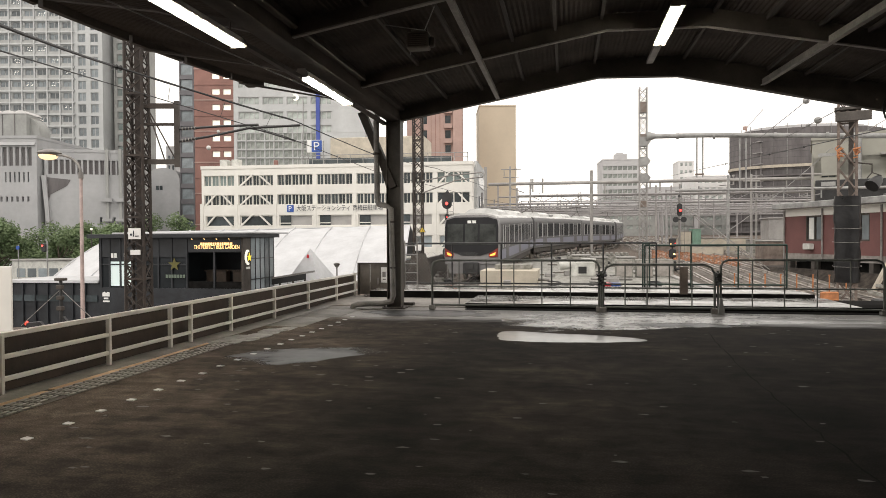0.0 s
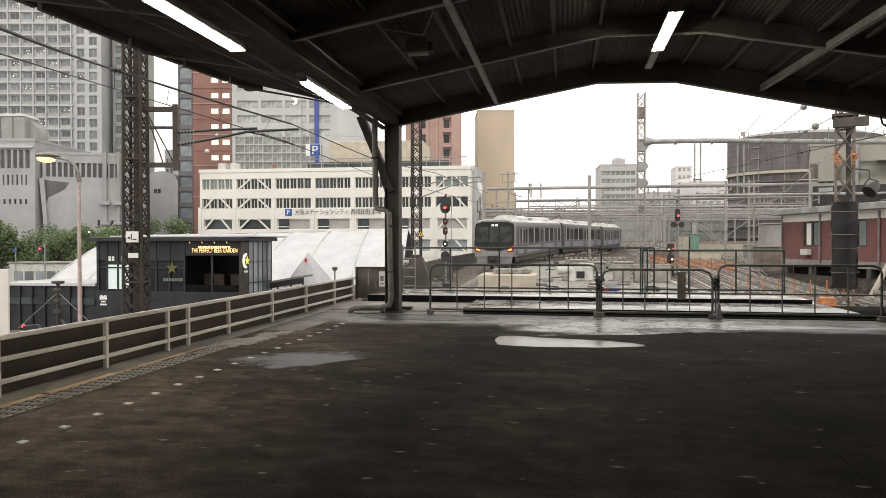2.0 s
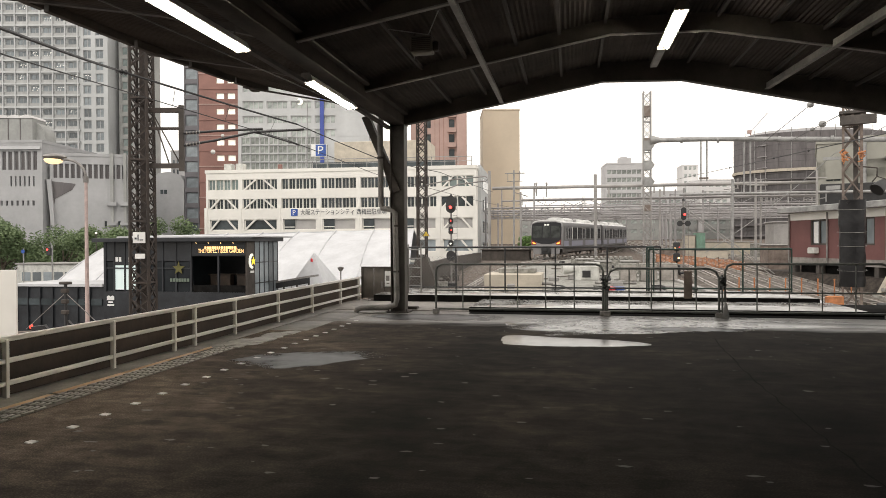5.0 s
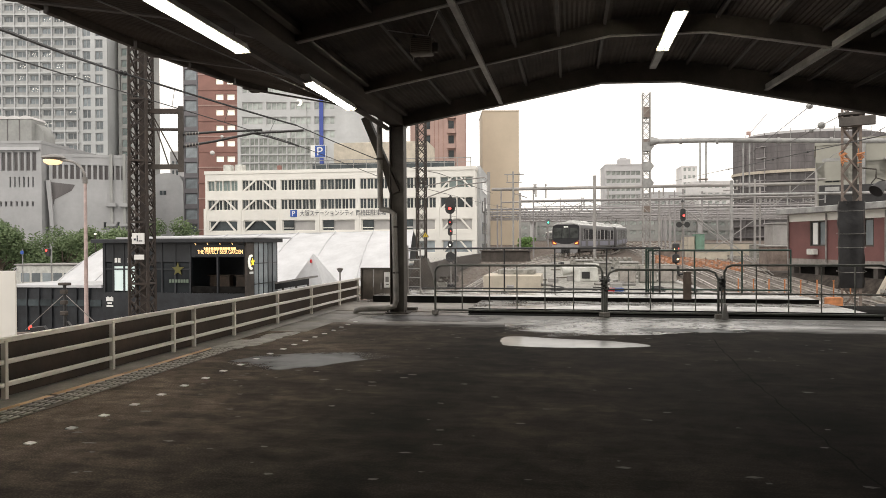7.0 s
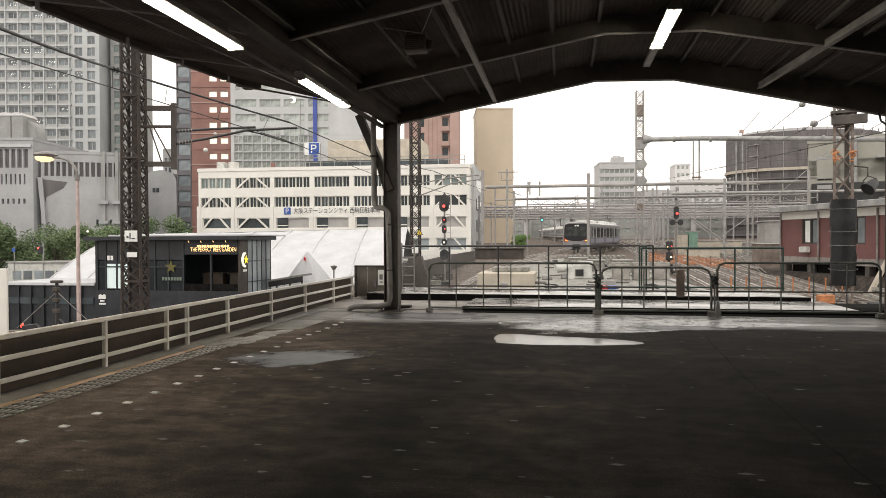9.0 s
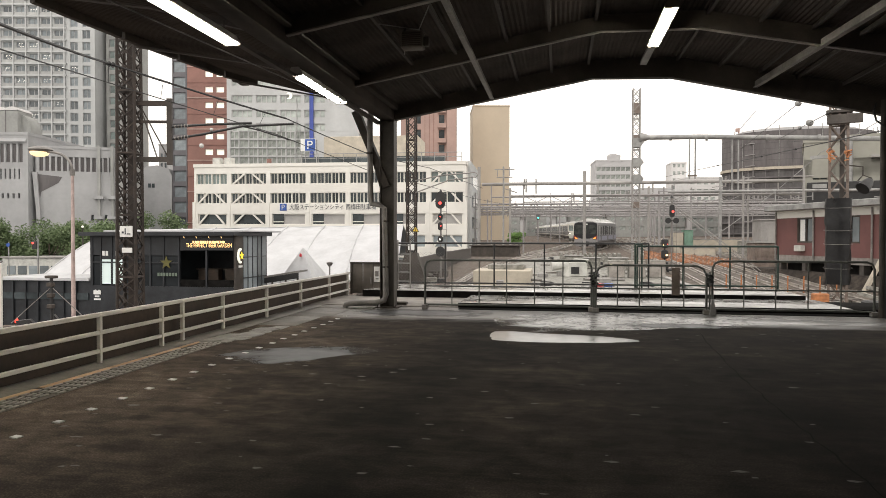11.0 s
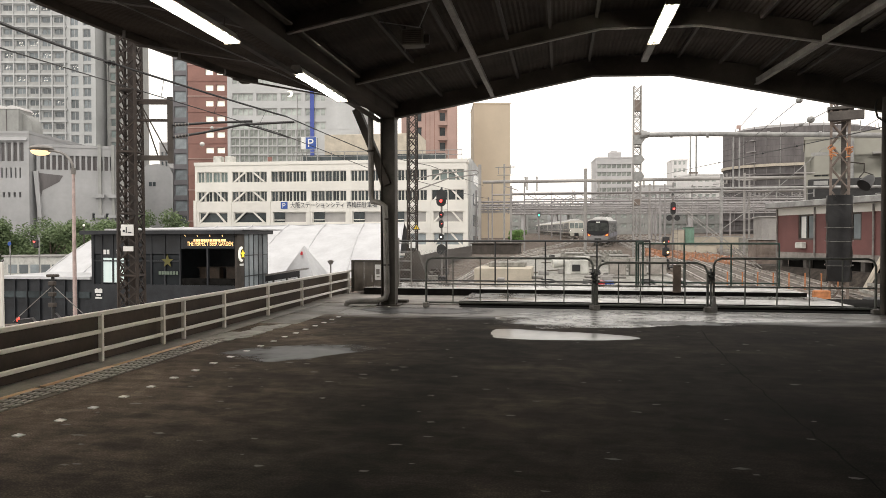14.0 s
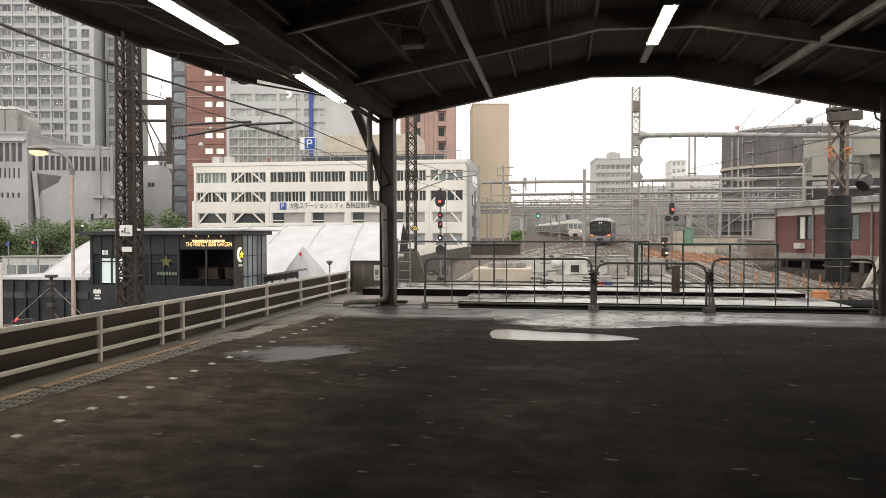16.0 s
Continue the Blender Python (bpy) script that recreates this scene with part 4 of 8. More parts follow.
fluorescent(-3.90, 9.72, 11.9, 3.975)
fluorescent(1.565, 10.13, 12.16, 4.82, 1.4)
solid("cable_tray", Geo().box(-3.98, -10, 3.96, -3.88, 4.58, 4.02), STEEL_DARK, "dark cable tray under the valley beam", "cable tray")
solid("cable_tray", Geo().box(-3.97, 7.9, 3.93, -3.89, 9.74, 3.99), STEEL_DARK, "dark cable tray under the valley beam", "cable tray")
solid("cable_tray", Geo().box(-3.97, 12.3, 4.03, -3.89, 14.6, 4.09), STEEL_DARK, "dark cable tray under the valley beam", "cable tray")


def build_speaker():
    s = thing("loudspeaker_box", "dusty grey loudspeaker box hung from the canopy rafters", "loudspeaker", (-2.19, 10.1, 4.385))
    part("cabinet", Geo().box(-0.165, -0.1, 0, 0.165, 0.12, 0.25, 0.015), BROWN_BOARD, s)
    for i in range(7):
        part("grille_slat", Geo().box(-0.14, -0.108, 0.03 + 0.029 * i, 0.14, -0.1, 0.042 + 0.029 * i), STEEL_DARK, s)
    for x in (-0.12, 0.12):
        part("strap", Geo().box(x - 0.015, -0.02, 0.25, x + 0.015, 0.02, 0.33), STEEL_DARK, s)
    part("side_bracket", Geo().box(0.17, -0.05, 0.03, 0.25, 0.05, 0.17, 0.01), STEEL_DARK, s)


build_speaker()
for pts in ([(-6.3, 4.5, 4.62), (-5.4, 8, 4.45), (-4.4, 11.8, 4.2), (-4.05, 14.6, 4.2)],):
    solid("cable", Geo().tube(pts, 0.012, 6), STEEL_MID, "thin grey cable under the canopy wing", "cable")


# ---------------------------------------------------------------- gates across the platform end
def round_bar(points, r=0.022, n=8):
    return Geo().tube(points, r, n)


def gate(x0, x1, y, h, bars, left_bend, right_bend, label, b=0.14):
    g = thing("gate", label, "gate", (x0, y, 0), group="gates across the platform")
    w = x1 - x0
    z0 = 0.10
    pts = []
    pts += [(0, 0, z0), (0, 0, h - b), (b * 0.3, 0, h - b * 0.3), (b, 0, h)] if left_bend else [(0, 0, z0), (0, 0, h)]
    pts += [(w - b, 0, h), (w - b * 0.3, 0, h - b * 0.3), (w, 0, h - b), (w, 0, z0)] if right_bend else [(w, 0, h), (w, 0, z0)]
    part("frame", round_bar(pts, 0.024, 10), GATE_GREEN, g)
    part("bottom_rail", round_bar([(0, 0, z0), (w, 0, z0)], 0.022), GATE_GREEN, g)
    part("middle_rail", round_bar([(0, 0, 0.50), (w, 0, 0.50)], 0.016), GATE_GREEN, g)
    bar = round_bar([(0, 0, z0), (0, 0, h)], 0.013, 6).mesh("bar", GATE_GREEN)
    for i in range(1, bars):
        part("bar", bar, GATE_GREEN, g).location = (w * i / bars, 0, 0)
    for x in (0.0, w):
        part("foot", Geo().box(x - 0.065, -0.07, 0.0, x + 0.065, 0.07, 0.10, 0.01), STEEL_MID, g, "grey block foot")
    return g


gate(-2.87, 0.66, 14.5, 1.06, 6, True, True, "grey-green tubular steel gate with bent corners standing on block feet")
g2 = gate(0.74, 2.92, 14.42, 0.98, 5, True, True, "lower grey-green tubular steel gate with a rusty board", 0.2)
part("rusty_board", Geo().box(1.50, -0.045, 0.38, 1.66, -0.02, 0.94, 0.006), RUST, g2, "rusty perforated board tied to the gate")
gate(3.05, 6.05, 14.5, 1.07, 5, True, True, "grey-green tubular steel gate beside the column")
for x, h in ((0.70, 0.62), (2.985, 0.66)):
    ch = thing("chain_lock", "knotted dark chain tying two gates together", "chain", (x, 14.44, 0.0), group="gate chains")
    rnd = random.Random(int(x * 100))
    for i in range(7):
        z = h - 0.08 + 0.035 * i
        part("link", Geo().tube([(rnd.uniform(-0.07, 0.07), -0.05, z), (rnd.uniform(-0.08, 0.08), 0.05, z + 0.02), (rnd.uniform(-0.04, 0.04), 0.1, z + 0.01)], 0.026, 6), BLACK_METAL, ch)
    part("post", round_bar([(0, 0, 0), (0, 0, h + 0.2)], 0.02), GATE_GREEN, ch)
solid("floor_bolt", Geo().prism([(-0.06, 0), (0.06, 0), (0.02, 0.32), (-0.02, 0.32)], 14.28, 14.34, "y"), GALV, "galvanised drop bolt at the gate foot", "bolt", at=(3.02, 0, 0))


def upper_fence(x0, x1, y, z0, h, n, material, label):
    f = thing("fence", label, "fence", (x0, y, z0), group="fences on the slab")
    w = x1 - x0
    part("top_rail", round_bar([(0, 0, h), (w, 0, h)], 0.026), material, f)
    part("bottom_rail", round_bar([(0, 0, 0.10), (w, 0, 0.10)], 0.022), material, f)
    post = round_bar([(0, 0, 0), (0, 0, h)], 0.022).mesh("post", material)
    plate = Geo().tube([(0, 0, 0), (0, 0, 0.02)], 0.10, 10).mesh("base", STEEL_DARK)
    for i in range(n + 1):
        part("post", post, material, f).location = (w * i / n, 0, 0)
        part("base", plate, STEEL_DARK, f).location = (w * i / n, 0, 0)
    return f


upper_fence(-4.45, 2.30, 18.5, 0.20, 1.19, 5, BLACK_METAL, "thin black steel fence on the raised slab")
gf = upper_fence(1.95, 2.12, 18.42, 0.20, 1.17, 1, GREEN_PAINT, "narrow dark green fence post pair")
upper_fence(2.02, 5.5, 18.6, 0.20, 1.12, 3, GREEN_PAINT, "dark green steel fence on the raised slab")
# chain-link filling beside the column
cl = thing("mesh_fence", "fine chain-link mesh panel beside the column", "fence", (-4.4, 18.45, 0.2))
g = Geo()
for i in range(40):
    a = -0.9 + 0.09 * i
    p0, p1 = (max(0, a), 0, max(0, -a)), (min(2.0, a + 0.95), 0, min(0.95, 2.0 - a) if a > 1.05 else 0.95)
    if p1[0] > p0[0]:
        part("wire", Geo().tube([p0, p1], 0.0018, 4), GALV, cl)
        part("wire", Geo().tube([(2.0 - p0[0], 0.006, p0[2]), (2.0 - p1[0], 0.006, p1[2])], 0.0018, 4), GALV, cl)
# rung ladder at the column
lad = thing("ladder", "grey steel rung ladder beside the column", "ladder", (-4.27, 17.8, 0.2))
for x in (0.0, 0.34):
    part("rail", Geo().box(x - 0.015, -0.02, 0, x + 0.015, 0.02, 1.28), STEEL_MID, lad)
for i in range(5):
    part("rung", round_bar([(0, 0, 0.18 + 0.24 * i), (0.34, 0, 0.18 + 0.24 * i)], 0.014), GALV, lad)
# loose drain cover and planks by the column foot
solid("plank", Geo().box(-4.6, 14.95, 0.03, -3.4, 15.15, 0.09, 0.008), STEEL_DARK, "dark plank lying by the column foot", "plank")
solid("drain_cover", Geo().box(-4.45, 14.2, 0.002, -3.95, 14.42, 0.02, 0.004), CONCRETE, "pale drain cover by the column foot", "drain cover")


# ---------------------------------------------------------------- tracks
TRACK_A = [(-7.6, 5), (-5.9, 18), (-5.0, 28), (-4.77, 34.7), (-4.82, 41), (-4.8, 47.5), (-4.35, 53.3), (-3.35, 59.4), (-2.1, 65), (-0.75, 70), (0.27, 75.5), (1.32, 80), (3.06, 87), (4.42, 91.5), (5.45, 95.5), (6.6, 104), (7.6, 115), (8.9, 140), (10.2, 180), (11, 230)]
RAIL_TOP = [(-50, -0.95), (30, -0.95), (35, -0.82), (41, -0.66), (47.5, -0.46), (54, -0.33), (59, -0.20), (71, -0.03), (94, 0.07), (140, 0.92), (220, 1.72), (400, 3.2)]


class Line:
    """A smooth track through plan points, run along by its length."""

    def __init__(self, plan):
        ys = np.array([b for a, b in plan], float)
        xs = np.array([a for a, b in plan], float)
        yy = np.arange(ys[0], ys[-1], 0.5)
        xx = np.interp(yy, ys, xs)
        for _ in range(3):
            pad = np.pad(xx, 10, mode="reflect", reflect_type="odd")
            xx = np.convolve(pad, np.ones(21) / 21, "valid")
        zz = np.interp(yy, [a for a, b in RAIL_TOP], [b for a, b in RAIL_TOP])
        pad = np.pad(zz, 10, mode="reflect", reflect_type="odd")
        zz = np.convolve(pad, np.ones(21) / 21, "valid")
        self.p = np.stack([xx, yy, zz], 1)
        self.s = np.concatenate([[0], np.cumsum(np.linalg.norm(np.diff(self.p, axis=0), axis=1))])

    def at(self, s):
        return Vector([float(np.interp(s, self.s, self.p[:, k])) for k in range(3)])

    def where(self, y):
        return float(np.interp(y, self.p[:, 1], self.s))


def build_track(line, s0, s1, label, step=2.0, guard=False):
    a = line.at(s0)
    t = thing("track", label, "railway track", tuple(a), group="railway tracks", kind="structure")
    n = int((s1 - s0) / step)
    pts = [line.at(s0 + (s1 - s0) * i / n) for i in range(n + 1)]
    tan = [(pts[min(i + 1, n)] - pts[max(i - 1, 0)]).normalized() for i in range(n + 1)]
    # the inner pair is added in place of a converging track's rails
    for side in (-0.5335, 0.5335, -0.36, 0.36) if guard else (-0.5335, 0.5335):
        g = Geo()
        prof = [(-0.06, -0.15), (0.06, -0.15), (0.06, -0.135), (0.012, -0.115), (0.012, -0.045), (0.034, -0.035), (0.034, 0), (-0.034, 0), (-0.034, -0.035), (-0.012, -0.045), (-0.012, -0.115), (-0.06, -0.135)]
        vs = []
        for p, d in zip(pts, tan):
            r = Vector((d.y, -d.x, 0)).normalized()
            vs += [p - a + r * (side + u) + Vector((0, 0, w)) for u, w in prof]
        k = len(prof)
        g.add(vs, [(i * k + j, i * k + (j + 1) % k, (i + 1) * k + (j + 1) % k, (i + 1) * k + j) for i in range(n) for j in range(k)])
        part("rail" if abs(side) > 0.5 else "extra_rail", g, RAIL_STEEL, t)
    g = Geo()
    s = s0
    while s < min(s1, s0 + 110):
        p, q = line.at(s), line.at(s + 0.3)
        d = (q - p).normalized()
        r = Vector((d.y, -d.x, 0))
        c = p - a - Vector((0, 0, 0.215))
        g.beam(c - r * 1.05, c + r * 1.05, 0.22, 0.13)
        s += 0.65
    tagged(part("sleepers", g, SLEEPER, t), kind="stuff")
    return t


line_a = Line(TRACK_A)
build_track(line_a, line_a.where(12), line_a.where(200), "curved railway track on brown ballast beside the platform", guard=True)
line_b = Line([(-3.3, 62), (-2.5, 78), (-0.6, 95), (1.6, 115), (3.3, 140), (0.9, 180), (-2.8, 222), (-7.6, 280), (-10.6, 322)])
build_track(line_b, 4, line_b.where(300), "railway track branching off into the distance")
for k, (x0, x1) in enumerate(((7.4, 9.6), (9.6, 12.0), (11.6, 14.6), (15.5, 17.6), (18.2, 20.6), (21.2, 24), (25, 28))):
    ln = Line([(x0 + 0.4 * k, -20), (x0, 20), (x1, 100), (x1 + 3, 200)])
    build_track(ln, ln.where(16 if k < 3 else 62), ln.where(190), "straight railway track on rusty ballast", 6.0)

# a low bank of stones along the nearest rails
rnd = random.Random(77)
g = Geo()
for i in range(5200):
    y = 19.5 + 45 * rnd.random() ** 1.6
    x = rnd.uniform(-9, -3.8) if rnd.random() < 0.45 else rnd.uniform(5.4, 24)
    z = ground_z(y) + 0.02
    r = rnd.uniform(0.03, 0.075)
    a = rnd.uniform(0, 6.28)
    c, s = math.cos(a) * r, math.sin(a) * r
    g.add([(x + c, y + s, z - 0.03), (x - s, y + c, z - 0.03), (x - c, y - s, z - 0.03), (x + s, y - c, z - 0.03), (x + 0.3 * c, y, z + r * 0.8)], [(0, 1, 4), (1, 2, 4), (2, 3, 4), (3, 0, 4)])
solid("ballast_stones", g.mesh("ballast_stones", SLEEPER, smooth=False), SLEEPER, "loose brown-grey ballast stones between the rails", "ballast", kind="stuff")


# ---------------------------------------------------------------- masts, beams and wires
def lattice_mast(x, y, z0, z1, w, material, label, pitch=0.8, extra=0, wide=None, single=False):
    """Four angle-iron legs with crossed lacing on each face. wide: width at the foot."""
    wide = wide or w
    m = thing("lattice_mast", label, "mast", (x, y, z0), turn=extra, group="overhead line masts")
    h = z1 - z0
    leg = max(0.05, w * 0.15)

    def half(z):
        return (wide + (w - wide) * z / h) / 2

    for sx in (-1, 1):
        for sy in (-1, 1):
            part("leg", Geo().beam((sx * half(0), sy * half(0), 0), (sx * half(h), sy * half(h), h), leg, leg), material, m)
    n = max(3, int(h / pitch))
    for face in range(4):
        bars = []
        for i in range(n):
            za, zb = h * i / n, h * (i + 1) / n
            s = 1 if i % 2 else -1
            bars.append(((s * half(za), -half(za), za), (-s * half(zb), -half(zb), zb), leg * 0.5))
            if not single:
                bars.append(((-s * half(za), -half(za) - 0.01, za), (s * half(zb), -half(zb) - 0.01, zb), leg * 0.5))
            if i % 4 == 0:
                bars.append(((-half(za), -half(za), za + 0.02), (half(za), -half(za), za + 0.02), leg * 0.8))
        g = Geo()
        for p, q, t in bars:
            for _ in range(face):
                p, q = (-p[1], p[0], p[2]), (-q[1], q[0], q[2])
            if pitch > 0.55 and face in (0, 1, 3):
                part("lace_bar", Geo().beam(p, q, t, t), material, m)
            else:
                g.beam(p, q, t, t)
        if g.v:
            tagged(part("lacing", g, material, m), kind="stuff")
    part("footing", Geo().box(-wide / 2 - 0.2, -wide / 2 - 0.2, -0.4, wide / 2 + 0.2, wide / 2 + 0.2, 0.12, 0.03), CONCRETE, m, "concrete footing")
    return m


def insulator(g, p, q, n=5, r=0.09):
    p, q = Vector(p), Vector(q)
    g.tube([p, q], r * 0.4, 6)
    for i in range(n):
        a = p.lerp(q, (i + 0.2) / n)
        b = p.lerp(q, (i + 0.55) / n)
        g.tube([a, b], r, 8, r * 0.5)


# the dark mast past the railing, with its bracket arm
ml = lattice_mast(-17.35, 25.4, LOW_Z, 10.6, 0.66, RUST_DARK, "dark rusty lattice mast with a wire bracket", 0.62, 12, wide=0.76)
zb = LOW_Z
part("inner_leg", Geo().beam((0.05, 0, 0), (0.05, 0, 13.1), 0.22, 0.10), RUST_DARK, ml, "dark centre channel")
for z in (7.0, 6.25, 4.72):
    part("arm", Geo().beam((0.25, -0.1, z - zb), (1.75, -0.1, z - zb), 0.12, 0.20 if z > 6.9 or z < 5 else 0.10), RUST_DARK if z > 5 else STEEL_DARK, ml)
part("upright", Geo().beam((1.66, -0.1, 4.5 - zb), (1.66, -0.1, 7.2 - zb), 0.2, 0.14), STEEL_DARK, ml)
for q in ((1.6, 6.9), (1.15, 6.9)):
    part("stay", Geo().tube([(0.45, -0.1, 6.95 - zb), (q[0], -0.1, 4.8 - zb)], 0.03, 6), STEEL_DARK, ml)
g = Geo().tube([(1.7, -0.1, 6.05 - zb), (3.2, -0.15, 6.15 - zb), (5.0, -0.2, 6.22 - zb)], 0.05, 8)
g.tube([(1.7, -0.1, 5.55 - zb), (3.0, -0.15, 5.75 - zb), (4.6, -0.2, 6.08 - zb), (6.7, -0.2, 6.20 - zb)], 0.05, 8)
g.tube([(4.5, -0.2, 6.1 - zb), (5.2, -0.2, 5.95 - zb), (6.5, -0.2, 5.55 - zb)], 0.03, 6)
part("cantilever", g, BLACK_METAL, ml, "black tubular cantilever")
for p, q in (((1.85, -0.1, 6.06 - zb), (2.5, -0.12, 6.10 - zb)), ((1.85, -0.1, 5.58 - zb), (2.5, -0.12, 5.67 - zb))):
    g = Geo()
    insulator(g, p, q, 5, 0.08)
    part("insulator", g, STEEL_FLANGE, ml, "ribbed grey-brown insulator")
part("insulator_ball", Geo().ball((3.35, -0.15, 5.95 - zb), 0.07), PORCELAIN, ml)
part("insulator_ball", Geo().ball((2.95, -0.15, 5.28 - zb), 0.10), PORCELAIN, ml)
part("number_plate_panel", Geo().box(-0.22, -0.46, 1.55 - zb, 0.28, -0.42, 2.0 - zb, 0.005), SIGN_WHITE, ml, "white plate with dark marks")
part("plate_marks", Geo().box(-0.14, -0.475, 1.7 - zb, -0.06, -0.462, 1.78 - zb).box(-0.02, -0.475, 1.66 - zb, 0.02, -0.462, 1.9 - zb).box(0.06, -0.475, 1.66 - zb, 0.2, -0.462, 1.7 - zb), SIGN_INK, ml)
part("small_plate", Geo().box(-0.14, -0.46, 0.92 - zb, 0.26, -0.42, 1.12 - zb, 0.005), SIGN_WHITE, ml)
for i in range(9):
    part("climbing_peg", Geo().tube([(0.36, -0.3, 1.2 + 1.05 * i), (0.56, -0.3, 1.2 + 1.05 * i)], 0.018, 6), RUST_DARK, ml)


def wire(points, r, label="thin black overhead line wire", sag=0.0, n=10, material=None, category="overhead wire"):
    pts = []
    for a, b in zip(points[:-1], points[1:]):
        a, b = Vector(a), Vector(b)
        for i in range(n):
            t = i / n
            p = a.lerp(b, t)
            p.z -= sag * 4 * t * (1 - t)
            pts.append(p)
    pts.append(Vector(points[-1]))
    return solid("overhead_wire", Geo().tube(pts, r, 6), material or CABLE, label, category, group="overhead wires")


wire([(-8.6, 8.0, 4.95), (-9.8, 10.48, 5.33), (-13.0, 18.06, 6.62), (-10.62, 25.5, 6.22)], 0.036, "thick black overhead messenger cable", 0.03)
wire([(-10.62, 25.5, 6.22), (-9.35, 32.93, 5.68), (-8.6, 45, 6.2), (-7.8, 69.8, 6.6)], 0.022, "black overhead messenger cable line", 0.02)
wire([(-8.6, 8.0, 4.5), (-9.8, 10.48, 4.88), (-13.0, 18.05, 6.06), (-11.0, 25.5, 5.6), (-10.3, 36, 5.2), (-7.5, 60, 5.0), (-5, 78, 5.1)], 0.016, "thin black overhead contact wire", 0.0)
g = Geo()
insulator(g, (-13.05, 17.95, 6.6), (-12.95, 18.35, 6.62), 3, 0.09)
solid("cable_clamp", g.tube([(-13.0, 18.06, 6.6), (-13.0, 18.06, 6.06)], 0.014, 6), BLACK_METAL, "black wire clamp with a dropper", "clamp")
g = Geo()
for t in (0.25, 0.55, 0.85):
    p = Vector((-13.0, 18.06, 6.62)).lerp(Vector((-10.62, 25.5, 6.22)), t)
    q = Vector((-13.0, 18.05, 6.06)).lerp(Vector((-11.0, 25.5, 5.6)), t)
    g.tube([p, q], 0.008, 5)
solid("droppers", g, CABLE, "thin droppers between the wires", "dropper")


def street_lamp():
    s = thing("street_lamp", "lit sodium street lamp on a faded pinkish pole", "street lamp", (-19.56, 24.88, LOW_Z))
    z = -LOW_Z
    part("pole", Geo().tube([(0, 0, 0), (0, 0, 4.2 + z)], 0.085, 12, 0.06), POLE_PINK, s)
    part("collar", Geo().tube([(0, 0, 4.05 + z), (0, 0, 4.3 + z)], 0.10, 12), STEEL_MID, s)
    arm = [(0, 0, 4.2 + z)] + [(-0.95 + 0.95 * math.cos(a), -0.05 * math.sin(a), 4.3 + z + 0.72 * math.sin(a)) for a in (0.2, 0.5, 0.8, 1.1, 1.4)] + [(-1.05, -0.08, 5.02 + z)]
    part("arm", Geo().tube(arm, 0.05, 10), STEEL_MID, s)
    h = part("head", Geo().ball((-1.38, -0.08, 5.12 + z), 0.46, 16, 0.32), STEEL_MID, s, "oval grey lamp head")
    part("bowl", Geo().ball((-1.42, -0.10, 5.0 + z), 0.36, 16, 0.48), STREET_GLOW, h, "glowing amber bowl")


street_lamp()

# mast behind the column and its bracket
mm = lattice_mast(-7.28, 33.3, ground_z(33), 9.2, 0.42, RUST_DARK, "narrow rusty lattice mast behind the column", 0.45)
part("base_cone", Geo().prism([(-0.75, 0), (0.95, 0), (0.3, 1.9), (-0.3, 1.9)], -0.25, 0.25, "y"), STEEL_DARK, mm, "dark flared base")
part("warning_plate", Geo().prism([(0.08, 2.95), (0.44, 2.95), (0.26, 3.26)], -0.3, -0.27, "y"), BLACK_METAL, mm, "black-edged triangular warning plate")
part("warning_face", Geo().prism([(0.13, 2.98), (0.39, 2.98), (0.26, 3.20)], -0.306, -0.301, "y"), YELLOW, mm, "yellow triangle")
part("warning_mark", Geo().box(0.245, -0.312, 3.01, 0.275, -0.307, 3.12), BLACK_METAL, mm)
part("white_plate", Geo().box(-0.12, -0.3, 2.05, 0.2, -0.26, 2.35), SIGN_WHITE, mm)
zb = -ground_z(33)
g = Geo().tube([(0.2, -0.2, 4.35 + zb), (1.6, -0.2, 4.6 + zb), (3.2, -0.2, 4.72 + zb)], 0.03, 8).tube([(0.2, -0.2, 3.75 + zb), (1.9, -0.2, 4.35 + zb), (3.2, -0.2, 4.5 + zb)], 0.03, 8)
g.tube([(3.2, -0.2, 4.72 + zb), (3.35, -0.2, 4.6 + zb), (3.2, -0.2, 4.45 + zb)], 0.025, 8)
part("cantilever", g, STEEL_MID, mm)

# the lattice mast with a long pipe beam, and the wrapped mast
m2 = lattice_mast(4.97, 46.75, -0.7, 11.35, 0.46, GALV_PALE, "weathered pale lattice mast carrying a pipe beam", 0.5)
for z0, z1 in ((8.5, 9.0), (10.4, 11.1), (4.2, 4.6)):
    part("rust_plate", Geo().box(-0.25, -0.25, z0, 0.25, 0.25, z1, 0.01), RUST, m2, "rusty plate band")
for z in (8.2, 6.9, 5.8):
    part("collar", Geo().prism([(-0.24, z), (0.25, z), (0.46, z + 0.3), (0.25, z + 0.6), (-0.24, z + 0.6)], -0.3, 0.3, "y"), GALV, m2)
pb = thing("pipe_beam", "long grey pipe beam spanning the tracks", "beam", (5.2, 46.6, 8.12), group="overhead beams")
part("pipe", Geo().tube([(0, 0, 0.0), (3.5, -0.7, -0.12), (14.5, -2.6, -0.78)], 0.15, 12), GALV, pb)
part("flange", Geo().tube([(0.0, 0, 0), (0.55, -0.1, 0)], 0.36, 10, 0.16), GALV, pb)
for x in (1.8, 3.95, 7.4, 10.2):
    part("clamp", Geo().tube([(x, -0.19 * x, -0.05 * x), (x + 0.14, -0.19 * x - 0.03, -0.05 * x)], 0.2, 10), GALV, pb)
